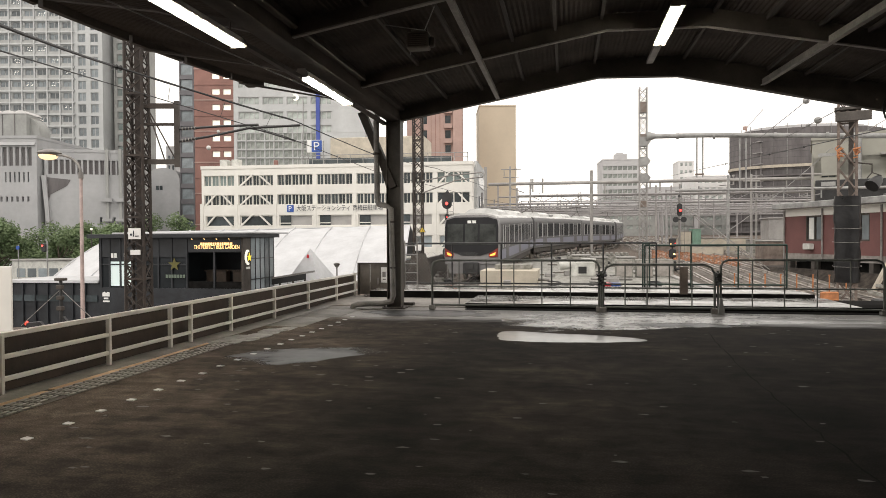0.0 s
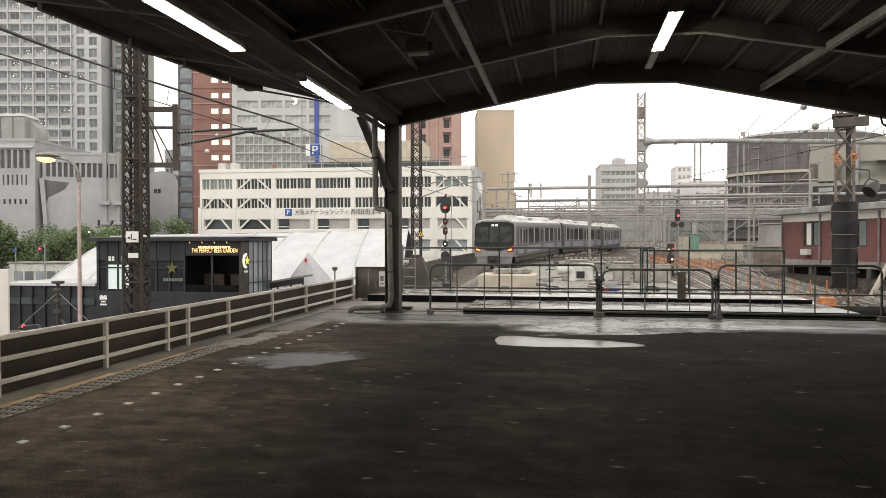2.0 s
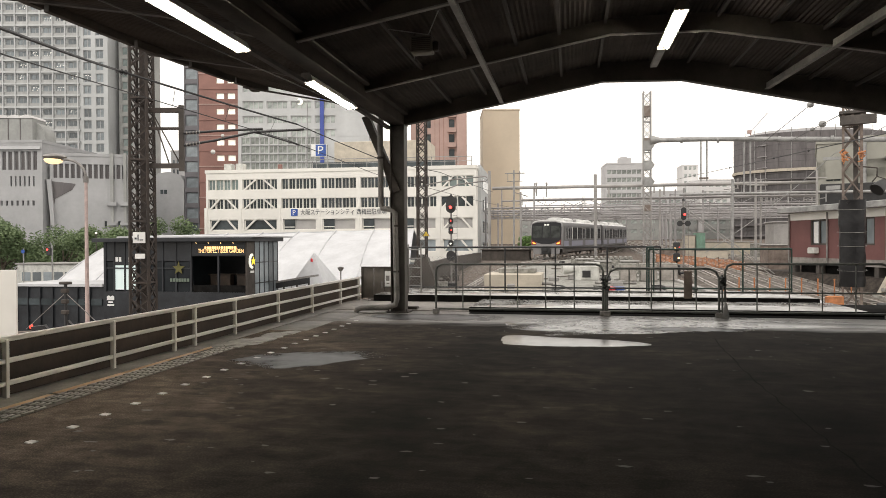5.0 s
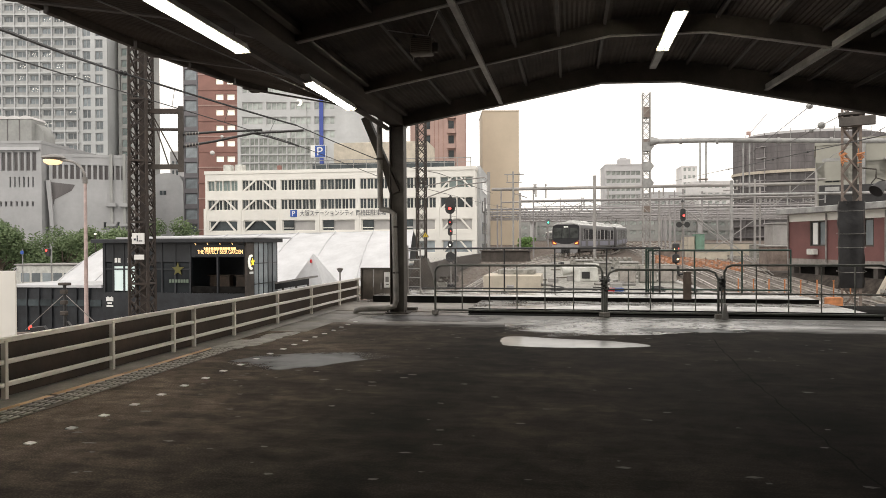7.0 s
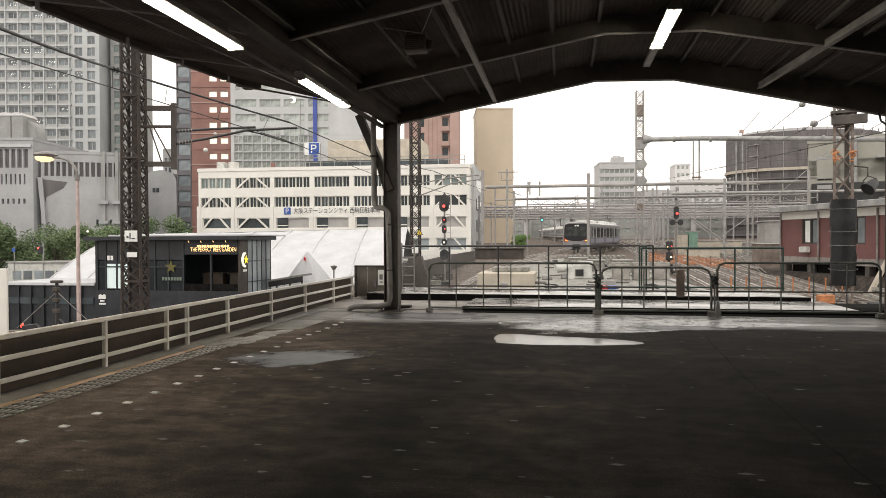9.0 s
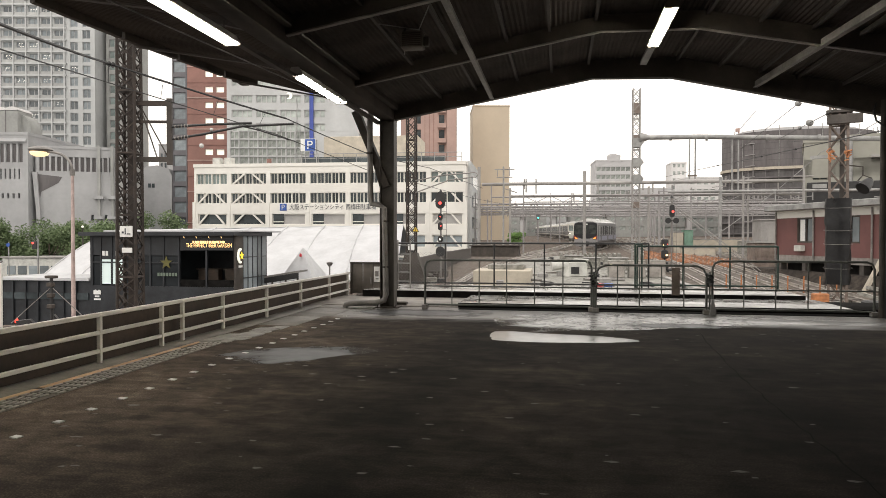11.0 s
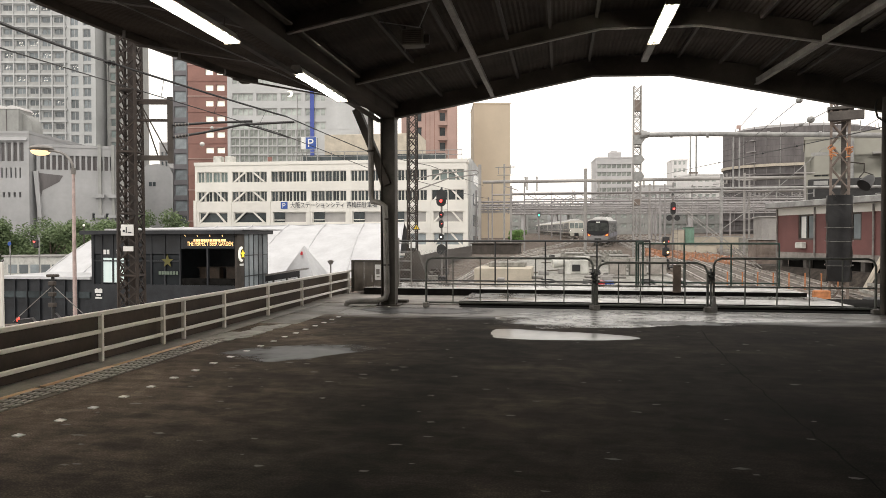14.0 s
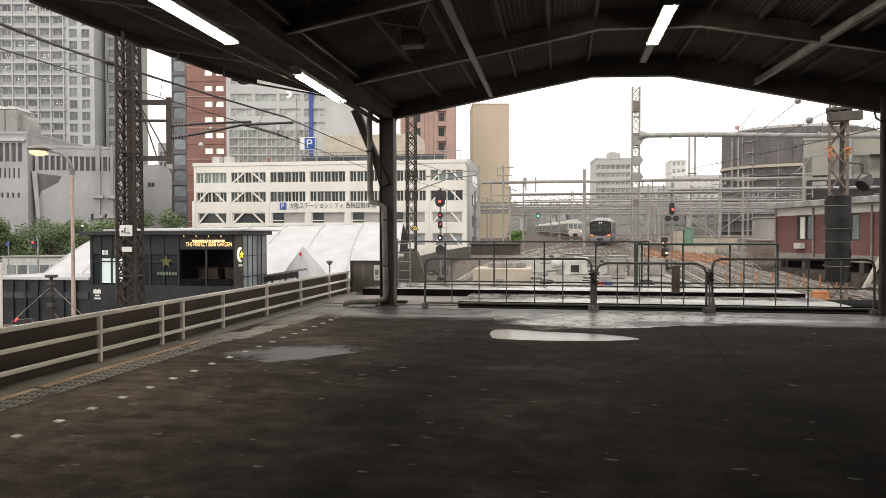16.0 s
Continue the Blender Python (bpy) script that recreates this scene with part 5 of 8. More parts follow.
for x in (3.0, 3.36):
    part("hanger", Geo().tube([(x, -0.66, -0.08), (x, -0.66, -2.8)], 0.05, 8), GALV, pb)
part("hanger_foot", Geo().beam((2.9, -0.66, -2.6), (3.46, -0.66, -2.6), 0.1, 0.1), RUST, pb)
part("hanger", Geo().tube([(5.5, -1.05, -0.2), (5.5, -1.05, -3.6)], 0.05, 8), GALV, pb)
part("hanger", Geo().tube([(5.86, -1.1, -0.2), (5.86, -1.1, -3.6)], 0.05, 8), GALV, pb)

mr = lattice_mast(10.93, 29.45, -1.15, 6.9, 0.62, RUST, "rusty grey lattice mast wrapped in black sheet below", 0.85, -20)
part("cap_plate", Geo().box(-0.42, -0.55, 7.15, 0.8, -0.45, 7.52, 0.02), UNDERFRAME, mr, "dark riveted cap plate")
part("cap_beam", Geo().box(-0.45, -0.44, 7.6, 0.46, 0.4, 7.73, 0.02), UNDERFRAME, mr)
g = Geo()
rnd = random.Random(8)
ring = []
for i in range(13):
    z = 0.85 + 3.4 * i / 12
    rr = [(0.44 + 0.012 * i / 4 + rnd.uniform(-0.03, 0.03)) for _ in range(12)]
    ring += [(rr[j] * (abs(math.cos(a)) ** 0.5) * math.copysign(1, math.cos(a)), rr[j] * (abs(math.sin(a)) ** 0.5) * math.copysign(1, math.sin(a)), z) for j, a in enumerate(2 * math.pi * (k + 0.5) / 12 for k in range(12))]
g.add(ring, [(i * 12 + j, i * 12 + (j + 1) % 12, (i + 1) * 12 + (j + 1) % 12, (i + 1) * 12 + j) for i in range(12) for j in range(12)] + [tuple(range(11, -1, -1)), tuple(range(144, 156))])
wrap = part("wrapping", g, BLACK_WRAP, mr, "crumpled black plastic wrapping")
for z in (1.5, 2.45, 3.0, 3.9):
    a0 = rnd.uniform(-0.04, 0.04)
    pts = [(0.505 * math.copysign(abs(math.cos(a)) ** 0.55, math.cos(a)), 0.505 * math.copysign(abs(math.sin(a)) ** 0.55, math.sin(a)), z + a0 * math.sin(a * 1.0)) for a in (2 * math.pi * k / 16 for k in range(17))]
    part("string", Geo().tube(pts, 0.007, 5), STEEL_MID, wrap, "pale tying string")
for x in (-0.27, 0.29):
    g = Geo()
    for q in range(11):
        c = Vector((x + rnd.gauss(0, 0.05), -0.43 + rnd.uniform(-0.03, 0.03), 5.95 + rnd.gauss(0, 0.11)))
        d = Vector((rnd.uniform(-1, 1), rnd.uniform(-0.2, 0.2), rnd.uniform(-0.7, 0.7))).normalized() * rnd.uniform(0.05, 0.13)
        g.tube([c - d, c + Vector((0, -0.03, rnd.uniform(-0.03, 0.03))), c + d], rnd.uniform(0.012, 0.035), 5)
    tagged(part("orange_tape", g, ORANGE, mr, "ragged orange warning tape"), kind="stuff")
part("side_bracket", Geo().beam((-1.0, -0.4, 5.9), (-0.4, -0.4, 5.9), 0.1, 0.12), GALV, mr)
part("side_bracket", Geo().beam((-0.9, -0.4, 4.75), (-0.4, -0.4, 4.75), 0.08, 0.16), GALV, mr)
part("inner_post", Geo().beam((0.12, 0.1, 4.2), (0.12, 0.1, 7.6), 0.17, 0.16), UNDERFRAME, mr)
# floodlight beside it
fl = thing("floodlight", "black floodlight on a steel arm", "floodlight", (11.9, 29.4, 3.6))
part("lamp_body", Geo().tube([(0.20, 0.1, 0.22), (0.10, 0.02, 0.12), (-0.16, -0.12, -0.12)], 0.13, 14, 0.27), BLACK_METAL, fl)
part("bracket", Geo().tube([(0.22, 0, -0.1), (0.22, 0, 0.3), (-0.1, 0, 0.42), (-0.28, 0, 0.2)], 0.025, 6), STEEL_DARK, fl)
part("arm", Geo().tube([(-0.1, 0, 0.4), (-0.1, 0, 0.75), (-0.9, 0, 0.85)], 0.03, 6), STEEL_DARK, fl)
solid("cable_post", Geo().tube([(12.35, 28.6, -1.15), (12.35, 28.6, 6.6)], 0.09, 8).tube([(12.55, 28.6, -1.15), (12.55, 28.6, 6.0)], 0.025, 6), STEEL_MID, "grey post with black cables", "post")

wire([(5.9, 32, 1.0), (11, 31.5, 5.2), (16, 31, 8.5)], 0.016, "thin grey guy wire", 0.2, material=GALV)
wire([(11.5, 80, 8.35), (10.26, 24, 5.0)], 0.018, "dark feeder wire with clamps", 0.0)
for p in ((10.84, 50.11, 6.55), (10.59, 38.74, 5.87), (10.46, 32.98, 5.53)):
    solid("wire_clamp", Geo().ball(p, 0.055, 8), CABLE, "small dark clamp on a feeder wire", "clamp", group="wire clamps")
wire([(11.84, 50, 7.28), (9.41, 26, 7.2)], 0.014, "thin dark slanting wire line", 0.0)
wire([(12.98, 44, 7.48), (9.88, 26, 6.24)], 0.014, "thin dark slanting wire line", 0.0)
for p, r in (((9.92, 31.05, 7.22), 0.14), ((11.15, 33.35, 6.75), 0.17), ((11.6, 36.02, 6.93), 0.11)):
    solid("insulator_ball", Geo().ball(p, r, 10, 0.9), GALV, "grey insulator ball on a feeder wire", "insulator", group="insulator balls")
for o in (0.0, 0.28):
    wire([(7.1 + o, 47.1, 3.75), (12.6 + o, 46.0, -0.8)], 0.03, "pale slanting guy wire line", 0.0, material=GALV_PALE)


def portal(y, x0, x1, z_beam, material, label, poles, r=0.13, seed=0, drops=6, truss=False):
    p = thing("gantry", label, "gantry", (x0, y, ground_z(y)), group="overhead line gantries")
    b = -ground_z(y)
    w = x1 - x0
    part("beam", Geo().tube([(0, 0, z_beam + b), (w, 0.0, z_beam + b)], r, 8), material, p)
    if truss:
        part("lower_beam", Geo().tube([(0, 0, z_beam + b - 0.7), (w, 0, z_beam + b - 0.7)], r * 0.7, 6), material, p)
        g = Geo()
        k = int(w / 1.4)
        for i in range(k):
            g.tube([(w * i / k, 0, z_beam + b - (0.7 if i % 2 else 0)), (w * (i + 1) / k, 0, z_beam + b - (0 if i % 2 else 0.7))], r * 0.4, 5)
        tagged(part("web", g, material, p), kind="stuff")
    for x, h in poles:
        part("pole", Geo().tube([(x - x0, 0, -0.2), (x - x0, 0, h + b)], r * 1.0, 8), material, p)
    rn = random.Random(seed)
    for i in range(drops):
        x = rn.uniform(0.05, 0.95) * w
        g = Geo().tube([(x, 0, z_beam + b), (x, 0, z_beam + b - rn.uniform(0.5, 1.1))], r * 0.45, 6)
        if rn.random() < 0.6:
            part("dropper_arm", Geo().tube([(x, 0, z_beam + b - 0.45), (x + rn.choice((-1, 1)) * rn.uniform(0.8, 1.6), 0, z_beam + b - rn.uniform(0.5, 0.9))], r * 0.3, 6), material, p)
        if rn.random() < 0.5:
            gi = Geo()
            insulator(gi, (x, 0, z_beam + b + 0.1), (x, 0, z_beam + b + 0.5), 3, r * 0.9)
            part("insulator", gi, material, p)
        part("dropper", g, material, p)


portal(70, -7.9, 24.4, 7.0, GALV_PALE, "pale pipe gantry across the yard", ((2.45, 8.2), (-8.2, 8.8), (24.3, 8.6)), 0.16, 1, 9)
portal(60, 9.0, 30.0, 5.4, GALV, "grey pipe gantry over the side tracks", ((13.2, 6.6), (30, 6.6)), 0.12, 2, 5)
portal(84, -6, 34, 6.6, GALV_PALE, "pale pipe gantry across the yard", ((-6, 7.6), (10.4, 7.6), (34, 7.6)), 0.13, 3, 12)
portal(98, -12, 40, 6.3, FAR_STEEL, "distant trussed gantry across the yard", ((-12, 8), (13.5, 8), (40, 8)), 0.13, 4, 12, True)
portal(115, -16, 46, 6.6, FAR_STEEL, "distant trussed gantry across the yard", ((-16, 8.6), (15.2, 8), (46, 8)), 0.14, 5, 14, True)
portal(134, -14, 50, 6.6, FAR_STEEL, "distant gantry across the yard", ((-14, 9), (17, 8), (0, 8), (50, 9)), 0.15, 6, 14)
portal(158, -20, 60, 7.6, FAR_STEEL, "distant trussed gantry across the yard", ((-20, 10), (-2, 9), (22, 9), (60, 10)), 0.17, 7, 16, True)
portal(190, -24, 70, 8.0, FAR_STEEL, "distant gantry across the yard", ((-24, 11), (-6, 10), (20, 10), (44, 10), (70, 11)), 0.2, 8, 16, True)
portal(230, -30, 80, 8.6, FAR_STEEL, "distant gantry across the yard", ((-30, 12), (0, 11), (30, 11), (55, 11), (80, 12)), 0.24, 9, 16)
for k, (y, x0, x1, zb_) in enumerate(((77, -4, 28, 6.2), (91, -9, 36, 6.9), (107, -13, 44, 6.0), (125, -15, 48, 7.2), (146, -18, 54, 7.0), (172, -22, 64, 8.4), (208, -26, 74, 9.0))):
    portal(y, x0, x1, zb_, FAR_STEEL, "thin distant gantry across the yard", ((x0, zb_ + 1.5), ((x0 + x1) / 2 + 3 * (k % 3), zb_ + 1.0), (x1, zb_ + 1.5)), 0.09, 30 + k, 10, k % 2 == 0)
for i in range(7):
    x = -3 + 4.4 * i
    wire([(x * 0.9, 70, 6.0), (x, 115, 5.6), (x * 1.05, 190, 7.2)], 0.024, "thin grey contact wire over the yard", 0.1, 3, FAR_STEEL)
for x, y, h in ((16, 64, 7), (20, 78, 8), (13, 90, 8), (9.5, 122, 9), (24, 110, 9), (31, 90, 8.5), (19, 58, 7)):
    solid("line_pole", Geo().tube([(0, 0, -0.3), (0, 0, h - ground_z(y))], 0.12, 8, 0.09).tube([(-0.7, 0, h - ground_z(y) - 0.6), (0.7, 0, h - ground_z(y) - 0.6)], 0.05, 6), GALV_PALE if y < 90 else FAR_STEEL,
          "pale steel line pole with a short cross arm", "pole", group="line poles", at=(x, y, ground_z(y)))
# antenna-like cross arms before the beige tower
solid("line_pole", Geo().tube([(0, 0, 0), (0, 0, 9.0)], 0.09, 8).tube([(-0.9, 0, 8.7), (1.1, 0, 8.7)], 0.05, 6).tube([(-0.7, 0, 7.9), (0.9, 0, 7.9)], 0.04, 6).tube([(-0.6, 0, 8.7), (-0.6, 0, 8.0)], 0.04, 6).tube([(0.6, 0, 8.95), (0.6, 0, 8.0)], 0.04, 6),
      GALV, "grey line pole with two cross arms", "pole", at=(-5.6, 69, -0.3))


# ---------------------------------------------------------------- signals
def signal_post(at, heads, h, label):
    s = thing("railway_signal", label, "signal", at, group="railway signals")
    part("post", Geo().tube([(0, 0, 0), (0, 0, h)], 0.055, 8), STEEL_MID, s)
    part("base", Geo().box(-0.3, -0.25, 0, 0.3, 0.25, 0.22, 0.04), BLACK_METAL, s)
    part("finial", Geo().tube([(0, 0, h - 0.1), (0, 0, h + 0.08)], 0.11, 8, 0.03), BLACK_METAL, s)
    g = Geo()
    for i in range(int(h / 0.35)):
        g.tube([(0.08, 0.05, 0.3 + 0.35 * i), (0.34, 0.05, 0.3 + 0.35 * i)], 0.012, 5)
    g.tube([(0.34, 0.05, 0.2), (0.34, 0.05, h - 0.2)], 0.015, 5)
    part("ladder", g, STEEL_MID, s)
    for z, hw, hh, lamps in heads:
        out = [(hw * math.cos(a), z + (hh - hw) * (1 if math.sin(a) > 0 else -1) + hw * math.sin(a)) for a in (2 * math.pi * (k + 0.5) / 20 for k in range(20))]
        b = part("head", Geo().prism(out, -0.16, -0.11, "y").box(-hw * 0.6, -0.11, z - hh * 0.8, hw * 0.6, 0.06, z + hh * 0.8, 0.02), BLACK_METAL, s, "black signal head")
        for dx, dz, r, m in lamps:
            part("hood", Geo().tube([(dx, -0.34, z + dz + 0.02), (dx, -0.16, z + dz + 0.02)], r * 1.5, 10), BLACK_METAL, b)
            part("lens", Geo().tube([(dx, -0.36, z + dz), (dx, -0.33, z + dz)], r, 10), m, b)
    return s


zb = ground_z(39.5)
signal_post((-6.87, 39.4, zb), ((3.72 - zb, 0.29, 0.5, ((0.02, -0.18, 0.085, SIGNAL_RED),)), (2.75 - zb, 0.14, 0.2, ((0.03, 0, 0.03, SIGNAL_RED),)), (2.2 - zb, 0.14, 0.24, ((0.06, 0.02, 0.035, SIGNAL_RED),)), (1.45 - zb, 0.15, 0.2, ((0.02, -0.02, 0.045, HEAD_WHITE),)), (0.72 - zb, 0.27, 0.3, ())), 5.35,
            "railway signal showing red on a slim post")
zb = ground_z(47)
sig = signal_post((7.3, 47.05, zb), ((3.3 - zb, 0.17, 0.42, ((0.03, -0.05, 0.075, SIGNAL_RED),)), ), 5.0, "railway signal showing red above two dark discs")
for dx in (-0.24, 0.26):
    part("disc", Geo().tube([(7.3 + dx, 46.9, 2.66), (7.3 + dx, 46.96, 2.66)], 0.19, 14).beam((7.3, 46.98, 2.66), (7.3 + dx, 46.98, 2.66), 0.05, 0.05), BLACK_METAL, sig).matrix_parent_inverse = sig.matrix_basis.inverted()
sd = thing("dwarf_signal", "low black signal with white and amber lights", "signal", (6.75, 46.2, ground_z(46)))
part("post", Geo().tube([(0, 0, 0), (0, 0, 2.2)], 0.06, 8), BLACK_METAL, sd)
for z in (0.5, 1.25, 1.95):
    part("head", Geo().box(-0.22, -0.15, z - 0.28, 0.22, 0.12, z + 0.28, 0.06), BLACK_METAL, sd)
part("lens", Geo().tube([(0.1, -0.2, 1.2), (0.1, -0.16, 1.2)], 0.06, 10), SIGNAL_AMBER, sd)
part("lens", Geo().tube([(-0.12, -0.2, 1.85), (-0.12, -0.16, 1.85)], 0.035, 10), SIGNAL_AMBER, sd)
part("lens", Geo().tube([(0.14, -0.2, 1.9), (0.14, -0.16, 1.9)], 0.03, 10), SIGNAL_RED, sd)
sg = thing("distant_signal", "distant signal showing green over the yard", "signal", (-4.0, 130, ground_z(130)))
part("post", Geo().tube([(0, 0, 0), (0, 0, 5.3)], 0.1, 6), FAR_STEEL, sg)
part("head", Geo().box(-0.3, -0.2, 4.4, 0.3, 0.1, 5.5, 0.08), DARK_HAZE, sg)
part("lens", Geo().tube([(0, -0.26, 4.75), (0, -0.22, 4.75)], 0.17, 8), SIGNAL_GREEN, sg)


# ---------------------------------------------------------------- yard things
def build_yard():
    # retaining wall left of the curved track
    w = thing("retaining_wall", "dark grey board retaining wall along the curved track", "wall", (-8.1, 27, -1.15), kind="structure")
    pts = [(-8.35, 29, 1.5), (-8.2, 36, 1.5), (-8.2, 43, 1.3), (-8.2, 52, 1.05), (-8.2, 63, 0.85)]
    for a, b in zip(pts[:-1], pts[1:]):
        n = 5
        for i in range(n):
            p = Vector((a[0], a[1], 0)).lerp(Vector((b[0], b[1], 0)), i / n)
            q = Vector((a[0], a[1], 0)).lerp(Vector((b[0], b[1], 0)), (i + 0.985) / n)
            z0 = ground_z(p.y)
            h = a[2] + (b[2] - a[2]) * i / n
            part("panel", Geo().beam((p.x + 8.1, p.y - 27, z0 + 1.15 + h / 2), (q.x + 8.1, q.y - 27, ground_z(q.y) + 1.15 + h / 2), 0.12, h), UNDERFRAME, w)
    cab = thing("trackside_hut", "dark grey low trackside hut", "hut", (-5.3, 66, ground_z(66)))
    part("wall", Geo().box(-3.2, 0, -0.2, 1.4, 3, 1.0, 0.03), STEEL_DARK, cab)
    part("roof", Geo().box(-3.35, -0.15, 1.0, 1.55, 3.15, 1.12, 0.02), UNDERFRAME, cab)
    b = thing("concrete_box", "beige concrete service box with a pale lid", "service box", (-3.0, 23.85, -0.16))
    part("body", Geo().box(0, 0, 0, 2.0, 2.1, 0.55, 0.02), BEIGE_BOX, b)
    part("lid_rim", Geo().box(0.42, 0.9, 0.55, 1.75, 2.0, 0.72, 0.02), CONCRETE, b)
    part("pipe", Geo().tube([(2.0, 0.6, 0.2), (2.4, 0.6, 0.2)], 0.05, 8), STEEL_MID, b)
    a = thing("air_handling_unit", "white air unit with a round duct and dark grille", "air unit", (-0.45, 30.4, -0.16))
    part("duct", Geo().tube([(0.1, 0, 0.45), (0.5, 0.1, 0.52), (0.78, 0.1, 0.45), (0.8, 0.1, 0.0)], 0.22, 12), WHITE_BOX, a)
    part("casing", Geo().box(0.85, -0.1, 0, 1.65, 0.6, 0.62, 0.03), WHITE_BOX, a)
    part("grille", Geo().box(0.95, -0.12, 0.12, 1.3, -0.1, 0.42), BLACK_METAL, a, "dark grille")
    part("pipe", Geo().tube([(1.0, 0, 0.62), (1.1, 0, 0.75), (1.7, 0, 0.72)], 0.05, 8), WHITE_BOX, a)
    for i in range(3):
        c = thing("white_cabinet", "pale grey metal cabinet on the platform stretch", "cabinet", (2.0 + 0.85 * i, 29.2 + 0.3 * i, -0.16), group="pale cabinets")
        part("body", Geo().box(0, 0, 0, 0.7, 0.5, 0.75, 0.02), CONCRETE, c)
        part("door", Geo().box(0.04, -0.015, 0.06, 0.66, 0.0, 0.7, 0.005), CONCRETE_DIRTY, c)
    k = thing("ribbed_block", "long pale concrete block with a ribbed top", "concrete block", (0.0, 44.0, -0.16))
    part("block", Geo().box(0, 0, 0, 3.9, 1.2, 0.55, 0.03), CONCRETE, k)
    for i in range(13):
        part("rib", Geo().box(0.05 + 0.3 * i, -0.05, 0.55, 0.2 + 0.3 * i, 1.25, 0.72, 0.02), CONCRETE, k)
    rd = random.Random(91)
    kinds = (("plank", "weathered plank lying on the platform stretch", BROWN_BOARD), ("concrete_block", "small concrete block on the platform stretch", GALV_PALE), ("pipe_length", "loose grey pipe on the platform stretch", STEEL_MID), ("cable_coil", "black cable coil on the platform stretch", CABLE))
    for i in range(76):
        nm, lab, mt = kinds[i % 4]
        x, y = rd.uniform(-2.4, 4.0), 20.3 + 34 * rd.random() ** 1.5
        if nm == "plank":
            g = Geo().beam((-rd.uniform(0.4, 0.9), 0, 0.04), (rd.uniform(0.4, 0.9), rd.uniform(-0.3, 0.3), 0.04), 0.14, 0.05)
        elif nm == "concrete_block":
            g = Geo().box(-0.2, -0.12, 0, 0.2, 0.12, rd.uniform(0.12, 0.3), 0.015)
        elif nm == "pipe_length":
            g = Geo().tube([(-rd.uniform(0.3, 1.0), 0, 0.05), (rd.uniform(0.3, 1.0), 0.1, 0.05)], 0.05, 8)
        else:
            g = Geo().tube([(0.22 * math.cos(a), 0.22 * math.sin(a), 0.03 + 0.01 * a) for a in (0.5 * k for k in range(30))], 0.02, 6)
        solid(nm, g, mt, lab, nm.replace("_", " "), group="site debris", at=(x, y, -0.155), turn=rd.uniform(0, 180))
    for x, y, h in ((0.3, 37, 0.7), (1.3, 38, 0.55), (2.6, 36.5, 0.6)):
        c = thing("concrete_chamber", "squat grey concrete chamber with a lid", "chamber", (x, y, -0.16), group="chambers")
        part("body", Geo().box(0, 0, 0, 0.9, 0.9, h, 0.03), CONCRETE, c)
        part("lid", Geo().box(-0.05, -0.05, h, 0.95, 0.95, h + 0.07, 0.02), GALV_PALE, c)
    solid("red_blue_bucket", Geo().tube([(1.05, 19.6, -0.16), (1.05, 19.6, 0.26)], 0.13, 10, 0.2), RED_PLASTIC, "small red plastic bucket", "bucket")
    solid("blue_bucket", Geo().tube([(1.32, 19.65, -0.16), (1.32, 19.65, 0.26)], 0.12, 10, 0.17), BLUE_SIGN, "small blue plastic bucket", "bucket")
    # trackside clutter left of the track
    rnd = random.Random(4)
    for i in range(12):
        x, y = rnd.uniform(-7.9, -7.0), 26 + 18 * i / 12
        t = thing("trackside_box", "small dark trackside equipment box", "equipment box", (x, y, ground_z(y)), group="trackside boxes")
        part("body", Geo().box(-0.3, -0.2, 0, 0.3, 0.2, rnd.uniform(0.2, 0.45), 0.03), UNDERFRAME if i % 2 else CONCRETE, t)
        part("lid", Geo().box(-0.2, -0.12, 0.0, 0.2, 0.12, 0.5, 0.02), STEEL_DARK, t)
    # orange posts, barrier and netting
    for i in range(9):
        x, y = 7.0 + 0.62 * i, 33.5 - 0.15 * i
        p = thing("orange_post", "orange safety post standing on ballast", "safety post", (x, y, ground_z(y)), group="orange posts")
        part("shaft", Geo().tube([(0, 0, 0), (0, 0, 0.95)], 0.03, 8), ORANGE, p)
        part("collar", Geo().tube([(0, 0, 0.93), (0, 0, 0.97)], 0.04, 8), ORANGE, p)
    ob = thing("orange_barrier", "crumpled orange plastic barrier near the wrapped mast", "barrier", (9.6, 28.2, -1.15))
    part("panel", Geo().box(0, 0, 0.0, 0.6, 0.25, 0.55, 0.03), ORANGE, ob)
    part("sack", Geo().ball((-0.35, 0.1, 0.2), 0.3, 10, 0.7), TENT_WHITE, ob, "white sack")
    for i in range(8):
        x, y = 7.4 + 0.56 * i, 62.5 - 1.5 * i
        n_ = thing("orange_net", "sagging orange net along the tracks", "net fence", (x, y, ground_z(y)), group="orange nets")
        dip = rnd.uniform(-0.12, 0.04)
        for q in range(8):
            zz = 0.06 + 0.09 * q
            part("net_strip", Geo().beam((0, 0, zz), (0.29, -0.78, zz + dip), 0.02, 0.035).beam((0.29, -0.78, zz + dip), (0.56, -1.5, zz), 0.02, 0.035), ORANGE, n_)
        for q in range(9):
            t = q / 9
            part("net_cord", Geo().beam((0.56 * t, -1.5 * t, 0.04), (0.56 * t, -1.5 * t, 0.70 + dip), 0.025, 0.025), ORANGE, n_)
        part("stake", Geo().tube([(0.02, 0, 0), (0.02, 0, 0.85)], 0.03, 6), RUST, n_)
